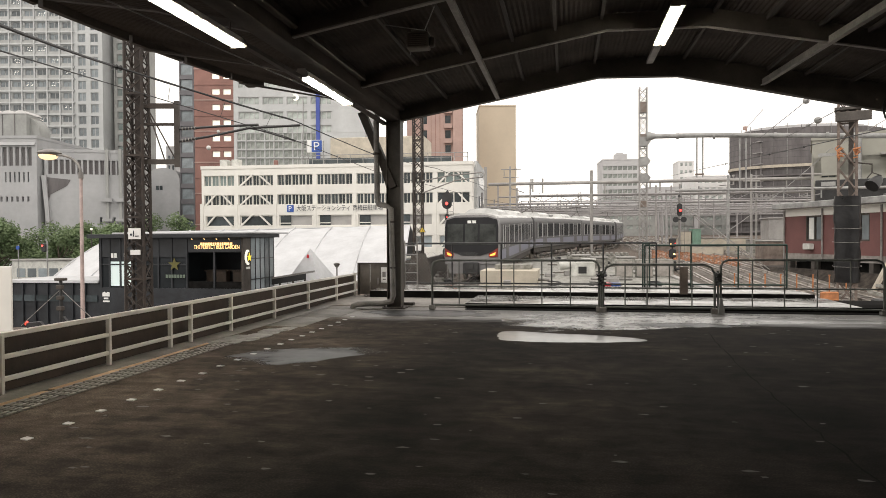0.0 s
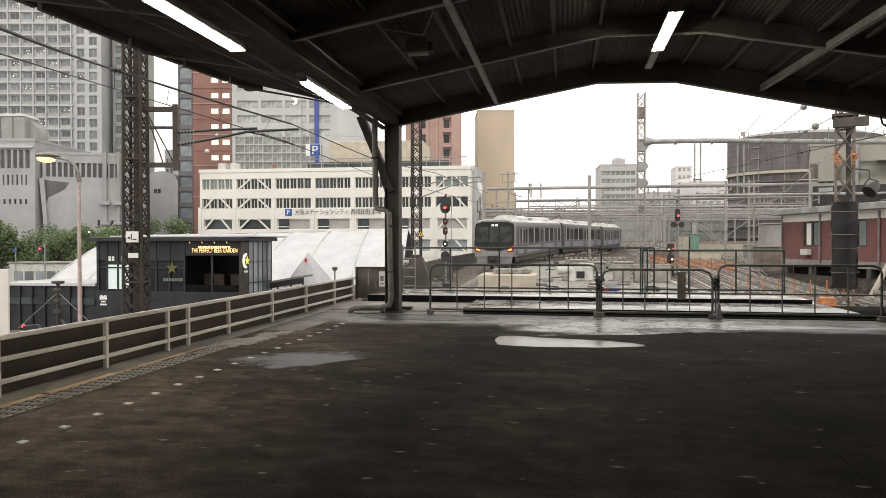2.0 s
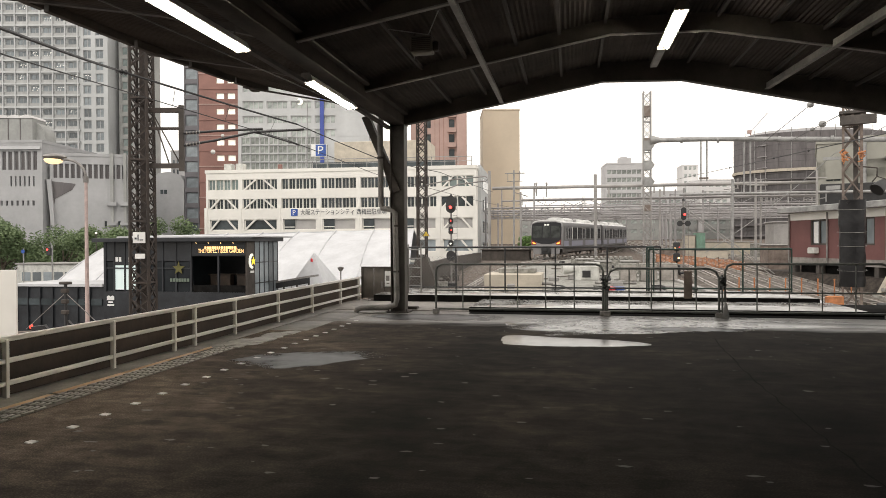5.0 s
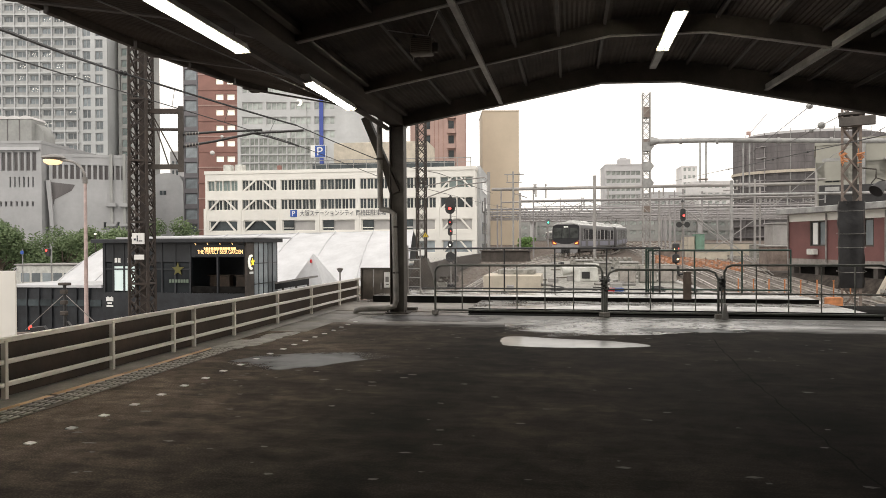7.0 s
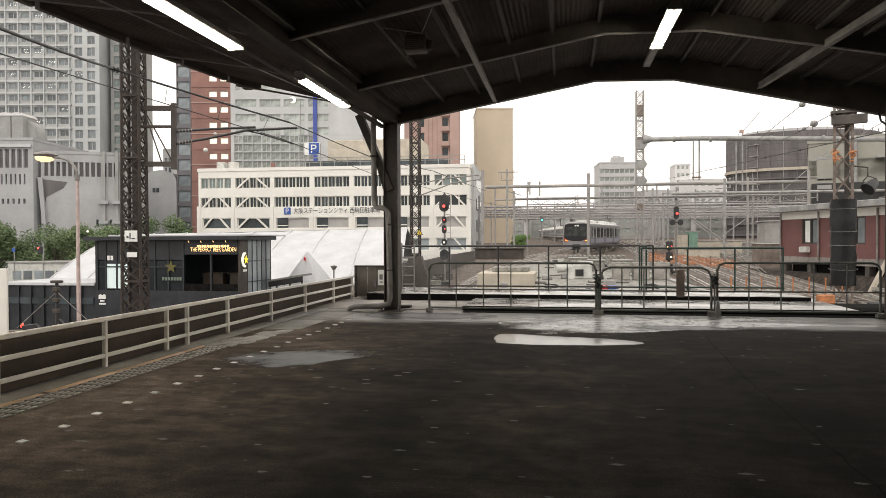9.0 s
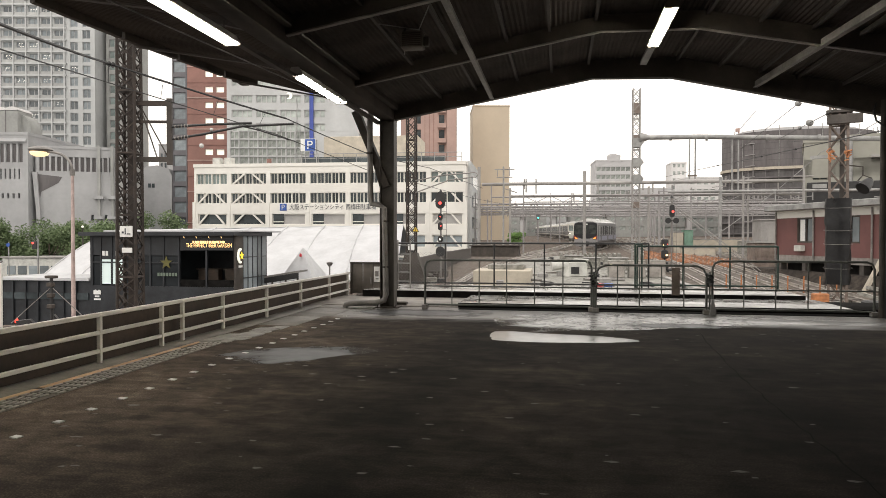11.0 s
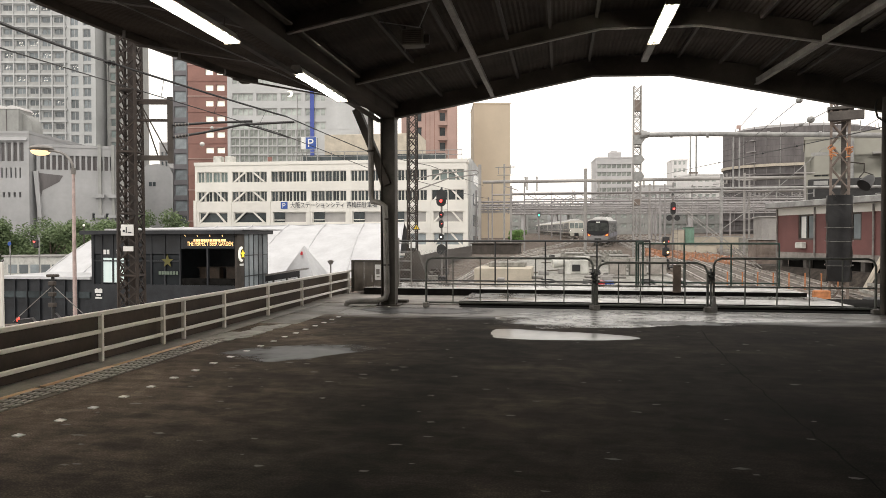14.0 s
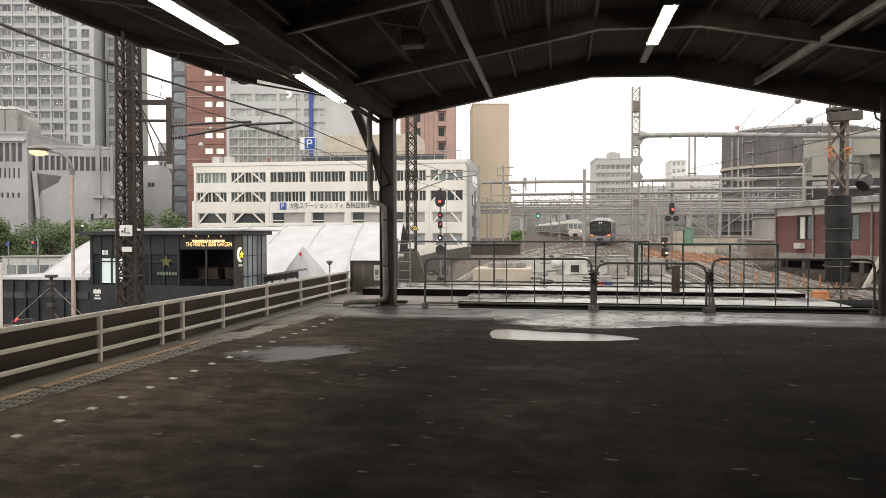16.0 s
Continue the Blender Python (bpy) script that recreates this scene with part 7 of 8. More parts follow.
        part("rib", Geo().box(x - 0.25, -0.5, 0.0, x + 0.25, 0.0, 23.0), GREY_CLAD, h)
    s = thing("round_roof_hall", "grey hall with a rounded roof", "building", (-90.2, 136.4, -5), 14)
    part("wall", Geo().prism([(0, 0), (6.4, 0), (6.4, 20.0), (5.6, 21.6), (3.2, 22.3), (0.8, 22.0), (0, 21.0)], 0, 14, "y"), GREY_STONE, s)
    part("window", Geo().box(1.3, -0.1, 17.4, 1.9, 0.02, 18.3), GLASS_DARK, s)
    part("window", Geo().box(2.1, -0.1, 17.4, 2.7, 0.02, 18.3), GLASS_DARK, s)

    # red tiled tower with a dark glass edge
    bands = []
    for k in range(16):
        z = 2.5 + 3.42 * k
        bands.append((z, z + 1.3, 3.5, 8.4, 2, 0.72, ROOM_GLOW if k > 2 else GLASS_GREY, 0, 0))
    b, wl_, W = building("brick_tower", "red-brown tiled tower with cream-lit windows", (-80.6, 138.5), (-72.0, 140.1), -5, 64, 18, BRICK, bands, WHITE_WALL)
    for k in range(17):
        part("ledge", Geo().box(-0.05, -0.12, 6.2 + 3.42 * k, W, 0.0, 6.45 + 3.42 * k), PINK_BRICK if k % 2 else BRICK, b)
    building("glass_edge_tower", "dark glazed edge of the red tiled tower", (-83.8, 137.9), (-80.65, 138.45), -5, 66, 18, DARK_HAZE, [(z, z + 2.5, 0.1, 3.0, 1, 0.94, GLASS_GREY, 0, 0) for z in np.arange(0, 62, 3.42)])
    # grey office behind the car park
    bands = []
    for z in (31.8, 28.6, 25.8, 23.2):
        bands += [(z - 1.5, z, 0.6, 19.0, 4, 0.86, GLASS_PALE, 3, 0)]
    for k in range(6):
        z = 12.2 + 1.62 * k
        bands += [(z, z + 1.45, 0.5, 16.5, 9, 0.93, GLASS_TINT, 1, 0)]
    g_, wl_, W = building("office_block", "pale grey office block with green-tinted glazing", (-62.5, 121.4), (-37.8, 125.9), -5, 46, 20, OFFICE_CLAD, bands, HAZE_GREY)
    part("banner", Geo().box(15.75, -0.35, 18.5, 16.5, -0.1, 36.0, 0.03), BLUE_BANNER, g_, "tall blue vertical banner")
    arc = [(11.9 + 0.62 * math.cos(a), 33.4 + 0.62 * math.sin(a)) for a in (-2.3 + 4.6 * k / 14 for k in range(15))]
    arc += [(11.62 + 0.40 * math.cos(a), 33.4 + 0.42 * math.sin(a)) for a in (1.9 - 3.8 * k / 10 for k in range(11))]
    part("crescent_sign", Geo().prism(arc, -0.4, -0.2, "y"), LOGO_GLOW, g_, "lit white crescent sign")
    part("mast", Geo().tube([(13.4, -0.4, 21), (13.4, -0.4, 33)], 0.07, 6), GALV, g_)
    # pink-brown block
    bands = []
    for k in range(11):
        z = 3.5 + 3.05 * k
        bands += [(z, z + 1.9, 3.1, 4.2, 1, 0.9, GLASS_DARK, 0, 0), (z, z + 1.9, 7.7, 9.1, 1, 0.9, GLASS_DARK, 0, 0)]
    b, wl_, W = building("flats_block", "faded pink-brown tiled flats with stair openings", (-32.2, 136.9), (-20.9, 138.9), -5, 40, 14, PINK_BRICK, bands)
    for k in range(11):
        part("balcony", Geo().box(7.6, -0.9, 7.6 + 3.05 * k, 9.3, 0.05, 8.5 + 3.05 * k), PINK_BRICK, b)
    part("rib", Geo().box(9.4, -1.0, 0, 11.3, 0.02, 45), PINK_BRICK, b)
    for k in range(3):
        part("groove", Geo().box(4.9 + 0.9 * k, -0.05, 0, 5.0 + 0.9 * k, 0.01, 45), BRICK, b)
    building("blank_tower", "blank beige rendered tower", (-20.1, 159.5), (-11.7, 161.1), -5, 32.3, 12, BEIGE, [], parapet=0.25)

    # white car park
    L, R = (-50.0, 87.6), (-12.25, 89.4)
    cols = [0, 5.03, 10.64, 16.25, 21.8, 27.2, 32.8, 37.75]
    bands = []
    for za, zb in ((8.85, 10.3), (6.2, 7.6)):
        for i, (a, c) in enumerate(zip(cols[:-1], cols[1:])):
            bands.append((za, zb, a + 0.3, c - 0.25, 5 if c - a > 5.1 else 4, 0.93, GLASS_GREEN if (za > 8 and i in (0, 6)) else GLASS_DARK, 1 if i != 6 else 0, 0))
    # dark glass in the left open bays stands in for interior shade
    for za, zb in ((3.25, 4.75), (0.2, 1.9), (-2.8, -1.1)):
        for i, (a, c) in enumerate(zip(cols[:-1], cols[1:])):
            bands.append((za, zb, a + 0.5, c - 0.3, 1, 0.98, (GLASS_DARK if i < 2 else SHUTTER) if za > 3 else GLASS_GREY, 0, 0))
    p, wl_, W = building("car_park", "cream-white multi-storey car park with window bands", L, R, -5, 11.2, 22, WHITE_WALL, bands, WHITE_WALL, parapet=0.45)
    for za, bays in ((8.85, (1,)), (6.2, (0, 1)), (3.25, (0, 1)), (0.2, (6,)), (3.25, (6,)), (8.85, (6,)), (6.2, (6,))):
        for i in bays:
            a, c = cols[i], cols[i + 1]
            m = (a + c) / 2
            h = 1.45 if za > 4 else 1.6
            part("brace", Geo().beam((a + 0.6, 0.08, za + 5), (m - 0.5, 0.08, za + 5 + h), 0.22, 0.22), WHITE_WALL, p, "white diagonal brace")
            part("brace", Geo().beam((c - 0.6, 0.08, za + 5), (m + 0.5, 0.08, za + 5 + h), 0.22, 0.22), WHITE_WALL, p, "white diagonal brace")
    for a in cols:
        part("pilaster", Geo().box(a - 0.22, -0.1, 0, a + 0.22, 0.0, 11.4), WHITE_WALL, p)
    # dark panels over the shutters paint the shade inside open bays
    for i in range(2, 6):
        part("opening", Geo().box(cols[i] + 0.7, 0.19, 8.35, cols[i] + 2.2, 0.215, 9.7), GLASS_DARK, p, "dark panel painting the shade in an open shutter bay")
        part("rail", Geo().box(cols[i] + 0.7, 0.1, 8.6, cols[i] + 2.2, 0.15, 8.72), WHITE_WALL, p)
    part("lettering", text_mesh("大阪ステーションシティ 西梅田駐車場", 0.80, SIGN_INK, width=12.0), SIGN_INK, p, "dark building name lettering").location = (13.75, -0.13, 10.28)
    sq = part("parking_sign", Geo().box(12.35, -0.08, 10.18, 13.3, -0.01, 11.12, 0.02), BLUE_SIGN, p, "small blue parking sign")
    part("letter", text_mesh("P", 0.66, SIGN_WHITE), SIGN_WHITE, sq).location = (12.62, -0.09, 10.32)
    # roof rail, penthouse and roof sign
    rr = part("roof_rail", Geo().tube([(14, 0.6, 17.9), (37.2, 0.6, 17.9)], 0.05, 6).tube([(14, 0.6, 17.3), (37.2, 0.6, 17.3)], 0.04, 6), GALV, p)
    for i in range(14):
        part("rail_post", Geo().tube([(14 + 1.78 * i, 0.6, 16.2), (14 + 1.78 * i, 0.6, 17.9)], 0.05, 6), GALV, rr)
    part("penthouse", Geo().box(17.0, 5.0, 16.2, 30.6, 12.0, 20.9, 0.08), BEIGE_BOX, p, "cream roof penthouse")
    part("plant_band", Geo().box(14.0, 4.2, 16.2, 34.5, 4.9, 17.9), GLASS_DARK, p, "dark roof plant behind the rail")
    for x in (2.3, 4.0):
        part("roof_unit", Geo().box(x, 0.8, 16.6, x + 1.1, 2, 17.6, 0.05), WHITE_BOX, p)
    for i, (x, y) in enumerate(((10.1, 16.7),)):
        part("red_tank", Geo().box(x, 1, 16.7, x + 0.5, 1.5, 17.4, 0.03), BRICK, p)
    rs = part("roof_sign", Geo().box(15.2, 0.2, 18.25, 17.35, 0.35, 19.95, 0.03), SIGN_WHITE, p, "white roof sign with a blue P square")
    part("blue_square", Geo().box(15.85, 0.15, 18.32, 17.28, 0.198, 19.88), BLUE_SIGN, rs)
    part("letter", text_mesh("P", 1.1, SIGN_WHITE, width=0.78), SIGN_WHITE, rs).location = (16.17, 0.14, 18.55)
    for x in (15.3, 17.4):
        part("sign_leg", Geo().box(x - 0.06, 0.36, 16.2, x + 0.06, 0.5, 19.8), GALV, rs)
    part("end_stair", Geo().box(37.76, 3.0, 0.0, 38.2, 20, 17.0), PALE_CLAD, p, "grey end wall")
    for k in range(5):
        part("end_window", Geo().box(38.2, 6.0, 1.8 + 3.0 * k, 38.25, 16.0, 3.4 + 3.0 * k), GLASS_GREY, p)

    # far right skyline
    b = thing("round_tower", "round dark netted tower block under scaffolding", "building", (72.0, 226.0, 0))
    n = 36
    ring = [(21.5 * math.cos(2 * math.pi * i / n), 15 * math.sin(2 * math.pi * i / n)) for i in range(n)]
    part("wall", Geo().prism(ring, 0, 21.5, "z"), NET_DARK, b)
    part("net", Geo().prism([(x * 1.01, y * 1.01) for x, y in ring], 22.3, 32.8, "z"), NET_SHADE_GREY, b, "grey scaffold netting")
    part("ring_beam", Geo().prism([(x * 1.03, y * 1.03) for x, y in ring], 21.5, 22.3, "z"), BEIGE_BOX, b, "beige ring beam")
    for k in range(6):
        z = 2.5 + 3.3 * k
        part("floor_ring", Geo().prism([(x * 1.035, y * 1.035) for x, y in ring], z, z + 0.35, "z"), NET_SHADE_GREY, b)
    for i in range(20, 37):
        a = 2 * math.pi * (i + 0.5) / 36
        x, y = 21.5 * 1.02 * math.cos(a), 15 * 1.02 * math.sin(a)
        part("net_pole", Geo().tube([(x, y, 0), (x, y, 33.5 if i % 3 else 34.2)], 0.10, 5), GALV if i % 3 == 0 else NET_SHADE_GREY, b)
    for k in range(19):
        z = 1.2 + 1.65 * k
        part("net_band", Geo().prism([(x * 1.012, y * 1.012) for x, y in ring], z, z + 0.10, "z"), NET_SHADE_GREY if k < 14 else NET_DARK, b)
    part("crown", Geo().prism([(x * 0.8, y * 0.8) for x, y in ring], 32.8, 34.0, "z"), HAZE_GREY, b)
    g = Geo()
    for i in range(6):
        g.tube([(-20.6 + 1.0 * i, -4 - 1.4 * i, 0), (-20.6 + 1.0 * i, -4 - 1.4 * i, 29)], 0.12, 5)
    for k in range(9):
        g.beam((-20.8, -3.5, 3 + 3.3 * k), (-15.4, -11.5, 3 + 3.3 * k), 0.5, 0.25)
    part("scaffold", g, FAR_STEEL, b)
    cr = thing("tower_crane", "distant pale red tower crane", "crane", (55.0, 226, 34))
    part("mast", Geo().beam((0, 0, -3.5), (0, 0, 1.6), 0.4, 0.4), PINK_BRICK, cr)
    part("jib", Geo().beam((0, 0, 1.0), (4.9, 0, 6.8), 0.25, 0.25), HAZE_GREY, cr)
    part("cab", Geo().box(-0.9, -0.4, 0.6, 0.2, 0.4, 1.6), PINK_BRICK, cr)
    # lower floors take paler glass to paint the block fading into haze
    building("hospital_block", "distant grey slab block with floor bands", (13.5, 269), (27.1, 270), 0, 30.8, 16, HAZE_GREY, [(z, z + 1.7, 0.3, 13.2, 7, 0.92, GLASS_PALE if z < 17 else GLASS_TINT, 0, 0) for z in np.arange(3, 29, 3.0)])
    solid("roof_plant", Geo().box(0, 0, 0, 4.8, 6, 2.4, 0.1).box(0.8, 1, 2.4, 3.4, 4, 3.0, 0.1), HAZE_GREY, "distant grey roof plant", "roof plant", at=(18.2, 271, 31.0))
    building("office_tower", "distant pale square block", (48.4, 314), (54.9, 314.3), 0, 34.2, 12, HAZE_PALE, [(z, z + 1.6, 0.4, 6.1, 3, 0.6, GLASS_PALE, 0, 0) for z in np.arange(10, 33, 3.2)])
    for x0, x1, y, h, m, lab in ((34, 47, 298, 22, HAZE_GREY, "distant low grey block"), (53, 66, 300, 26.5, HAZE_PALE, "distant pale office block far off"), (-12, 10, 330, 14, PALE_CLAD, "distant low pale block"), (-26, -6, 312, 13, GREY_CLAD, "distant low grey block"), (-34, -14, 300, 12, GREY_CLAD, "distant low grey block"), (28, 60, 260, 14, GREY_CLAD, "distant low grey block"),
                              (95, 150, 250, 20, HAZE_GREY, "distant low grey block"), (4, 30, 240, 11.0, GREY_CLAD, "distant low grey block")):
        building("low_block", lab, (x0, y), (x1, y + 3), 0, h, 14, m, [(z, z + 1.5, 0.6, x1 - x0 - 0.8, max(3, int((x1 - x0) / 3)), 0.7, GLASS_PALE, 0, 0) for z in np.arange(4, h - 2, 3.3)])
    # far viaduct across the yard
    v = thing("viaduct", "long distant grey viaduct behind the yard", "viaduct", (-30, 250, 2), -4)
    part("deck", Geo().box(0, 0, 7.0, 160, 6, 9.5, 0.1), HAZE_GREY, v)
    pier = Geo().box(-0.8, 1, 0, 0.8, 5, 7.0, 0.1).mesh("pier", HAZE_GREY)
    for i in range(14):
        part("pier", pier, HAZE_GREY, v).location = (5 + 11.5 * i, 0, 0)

    # maroon station hut
    L, R = (13.25, 45.2), (18.0, 29.6)
    W, turn = facade_frame(L, R)
    hut = thing("station_hut", "maroon clad station hut with a white band under its roof", "building", (L[0], L[1], ground_z(42)), turn)
    zb = ground_z(42)
    part("base", Geo().box(0, 0, 0.12 - zb, W, 6, 0.5 - zb), STEEL_FLANGE, hut, "grey concrete base course")
    part("bank", Geo().prism([(6.0, -0.3), (6.0, -0.4 - zb), (-0.2, -0.4 - zb), (-1.0, -0.3)], -3.0, W + 3.0, "x"), BALLAST_DARK, hut, "dark ballast bank under the hut")
    # solid black box stands in for the shade beneath the hut
    part("void", Geo().box(0.4, 0.5, -0.41 - zb, W, 6, 0.12 - zb), MATT_BLACK, hut, "black box painting the shade under the floor")
    for i in range(7):
        part("pier", Geo().box(0.1 + 2.3 * i, 0.06, -0.42 - zb, 0.4 + 2.3 * i, 0.45, 0.12 - zb), UNDERFRAME, hut)
    g = Geo()
    wins = [2.0, 5.6, 9.0, 12.2]
    x = 0.0
    for wx in wins:
        g.box(x, 0, 0.5 - zb, wx, 0.2, 2.72 - zb)
        g.box(wx, 0, 0.5 - zb, wx + 1.5, 0.2, 1.25 - zb)
        x = wx + 1.5
    g.box(x, 0, 0.5 - zb, W, 0.2, 2.72 - zb)
    g.box(0, 0.2, 0.5 - zb, W, 6, 2.72 - zb)
    part("wall", g, RED_WALL, hut)
    for wx in wins:
        wd = put_window(window_set(1.5, 1.47, GLASS_GREY, STEEL_DARK, 1), hut, (wx, 0.02, 1.25 - zb), GLASS_GREY)
        part("curtain", Geo().box(0.15, 0.09, 0.1, 0.55, 0.098, 1.35), SIGN_WHITE, wd)
    part("band", Geo().box(-0.02, -0.03, 2.72 - zb, W, 6, 3.15 - zb), WHITE_WALL, hut, "white upper band")
    part("roof", Geo().box(-0.25, -0.7, 3.15 - zb, W + 0.3, 6.3, 3.5 - zb, 0.03), GALV, hut, "grey overhanging roof edge")
    for x in (0.05, 3.55, 8.0, 11.5, 15.0):
        part("downpipe", Geo().tube([(x, -0.08, 0.15 - zb), (x, -0.08, 3.1 - zb)], 0.05, 8), STEEL_MID, hut)
    for x in (2.2, 5.3, 9.2, 10.6):
        part("air_unit", Geo().box(x, -0.35, 0.75 - zb, x + 0.6, -0.02, 1.1 - zb, 0.03), WHITE_BOX, hut, "white wall fan unit")
    b, wl_, W = building("grey_building", "pale grey-green rendered block behind the hut", (21.3, 65), (33.2, 61.2), -0.3, 9.9, 10, GREY_RENDER, [(6.6, 8.4, 0.5, 2.0, 1, 0.8, GLASS_DARK, 1, 0), (6.8, 8.0, 7, 10, 2, 0.6, GLASS_DARK, 0, 0)])
    part("canopy", Geo().box(5.0, -1.2, 8.6, 8.0, 0, 8.8), GALV_PALE, b)
    part("duct", Geo().tube([(3.5, -0.4, 0.5), (3.5, -0.4, 10.2)], 0.18, 8), GALV, b)
    part("lower_roof", Geo().box(0.2, -3, 2.6, 14, 0, 6.5, 0.05), BLACK_METAL, b, "dark lower roof")
    hu = thing("white_hut", "small pale hut beside the tracks", "hut", (15.05, 55.2, ground_z(55)))
    part("wall", Geo().box(0, 0, 0, 1.95, 2.2, 3.35, 0.03), GALV_PALE, hu)
    part("roof", Geo().box(-0.1, -0.1, 3.35, 2.05, 2.3, 3.45, 0.02), GALV_PALE, hu)
    part("door", Geo().box(0.5, -0.03, 0.1, 1.2, 0.0, 2.1, 0.005), GALV_PALE, hu)
    for x, y, w, h, m in ((9.5, 74, 2.2, 0.9, RUST), (13.7, 51.5, 3.4, 1.75, RUST), (13, 84, 8, 1.5, BEIGE_BOX), (13.8, 80, 0.95, 2.6, GATE_TEAL), (12.6, 80, 1.1, 2.3, BEIGE_BOX), (18, 72, 4.4, 1.4, CONCRETE), (24, 80, 7, 2.6, HAZE_GREY), (12, 70, 3.0, 0.8, BEIGE_BOX)):
        c = thing("site_container", "low weathered site store in the yard", "site store", (x, y, ground_z(y)), group="site stores")
        part("body", Geo().box(0, 0, 0, w, 2.2, h, 0.05), m, c)
        part("lid", Geo().box(-0.05, -0.05, h, w + 0.05, 2.25, h + 0.08, 0.02), GALV_PALE, c)


build_city()


# ---------------------------------------------------------------- beer garden and tents
def star(cx, cz, r, y0, y1):
    out = []
    for i in range(10):
        a = math.pi / 2 + math.pi * i / 5
        k = r if i % 2 == 0 else r * 0.40
        out.append((cx + k * math.cos(a), cz + k * math.sin(a)))
    return Geo().prism(out, y0, y1, "y")


def build_beer_hall():
    L, R = (-28.35, 37.55), (-18.7, 37.3)
    W, turn = facade_frame(L, R)
    b = thing("container_bar", "black container bar with a lit sign and gold star", "building", (L[0], L[1], STREET_Z), turn)
    o = -STREET_Z
    D = 4.1
    part("back_wall", Geo().box(0, D - 0.15, 0, W, D, 1.65 + o), CONTAINER, b)
    part("side_wall", Geo().box(0, 0, 0, 0.15, D - 0.15, 1.65 + o), CONTAINER, b)
    part("floor_slab", Geo().box(0.15, 0.1, -1.6 + o, W - 0.15, D - 0.15, -1.4 + o), CONTAINER, b)
    part("lower_wall", Geo().box(0.15, 0, 0, W, 0.1, -1.4 + o), CONTAINER, b)
    part("roof", Geo().box(-0.45, -0.5, 1.62 + o, W + 0.15, D + 0.5, 1.86 + o, 0.02), CONTAINER, b)
    part("roof_edge", Geo().box(0.6, 0.4, 1.862 + o, W + 0.3, D + 1.5, 1.97 + o, 0.02), TENT_WHITE, b, "white roof edge")
    # front: glazed bays with black mullions
    edges = [0.15, 0.75, 1.5, 2.3, 3.2, 4.1, 5.0, 6.0, 7.8, W - 0.1]
    for i, (a, c) in enumerate(zip(edges[:-1], edges[1:])):
        part("mullion", Geo().box(a - 0.05, -0.04, -1.4 + o, a + 0.05, 0.12, 1.62 + o), CONTAINER, b)
        if i in (1, 2):
            part("lit_door", Geo().box(a + 0.05, 0.02, -1.3 + o, c - 0.05, 0.05, 0.2 + o), WINDOW_DAY, b, "pale lit glass door")
            part("panel", Geo().box(a + 0.05, 0.0, 0.2 + o, c - 0.05, 0.1, 1.62 + o), CONTAINER, b)
        elif i in (7, 8):
            # an open bay with a low guard wall and a dim counter behind it
            part("guard_wall", Geo().box(a + 0.05, 0.03, -1.4 + o, c - 0.05, 0.09, -0.98 + o, 0.01), MATT_BLACK, b)
            part("counter", Geo().box(a + 0.25, 1.7, -1.4 + o, c - 0.2, 2.2, -0.45 + o, 0.02).box(a + 0.15, 1.6, -0.45 + o, c - 0.1, 2.3, -0.38 + o, 0.01), BROWN_SHEET, b, "dim dark counter in the open bay")
            part("panel", Geo().box(a + 0.05, 0.0, 0.75 + o, c - 0.05, 0.1, 1.62 + o), CONTAINER, b)
        else:
            part("panel", Geo().box(a + 0.05, 0.0, 0.45 + o, c - 0.05, 0.1, 1.62 + o), CONTAINER, b)
            part("window", Geo().box(a + 0.05, 0.05, -1.4 + o, c - 0.05, 0.08, 0.40 + o), GLASS_TRAIN, b)
    part("transom", Geo().box(0.15, -0.03, -0.02 + o, 6.0, 0.11, 0.06 + o), CONTAINER, b)
    for x in (0.85, 1.08, 1.75):
        part("poster", Geo().box(x, -0.02, 0.42 + o, x + 0.17, -0.002, 0.70 + o), SIGN_WHITE, b, "small white poster")
    # sign board
    sb = part("sign_board", Geo().box(6.3, -0.06, 0.78 + o, 9.55, -0.003, 1.5 + o, 0.01), CONTAINER, b)
    part("sign_text", text_mesh("THE PERFECT BEER GARDEN", 0.24, LED_SIGN, width=2.95), LED_SIGN, sb, "amber lit capital lettering").location = (6.52, -0.07, 0.95 + o)
    x = 6.95
    rnd = random.Random(3)
    while x < 8.95:
        w = rnd.uniform(0.07, 0.16)
        part("sign_bar", Geo().box(x, -0.085, 1.20 + o, x + w, -0.065, 1.33 + o), LED_SIGN, sb)
        x += w + 0.05
    for x in (6.5, 7.3, 8.1, 8.9):
        part("spot", Geo().tube([(x, -0.3, 1.58 + o), (x, -0.22, 1.5 + o)], 0.02, 8), LED_SIGN, sb, "small warm spot lamp")
    part("star", star(5.2, 0.02 + o, 0.42, -0.07, -0.045), OLIVE_STAR, b, "dull gold five-pointed star")
    for i in range(7):
        part("name_bar", Geo().box(4.62 + 0.19 * i, -0.07, -0.78 + o, 4.76 + 0.19 * i, -0.05, -0.58 + o), PALE_LETTER, b)
    lg = Geo().prism([(0.25, -1.95 + o), (0.75, -1.95 + o), (0.75, -1.72 + o), (0.62, -1.66 + o), (0.5, -1.74 + o), (0.38, -1.66 + o), (0.25, -1.72 + o)], -0.06, -0.03, "y").box(0.35, -0.06, -2.12 + o, 0.65, -0.03, -2.02 + o).box(0.28, -0.06, -2.3 + o, 0.74, -0.03, -2.2 + o)
    part("emblem", lg, SIGN_WHITE, b, "white emblem on black")
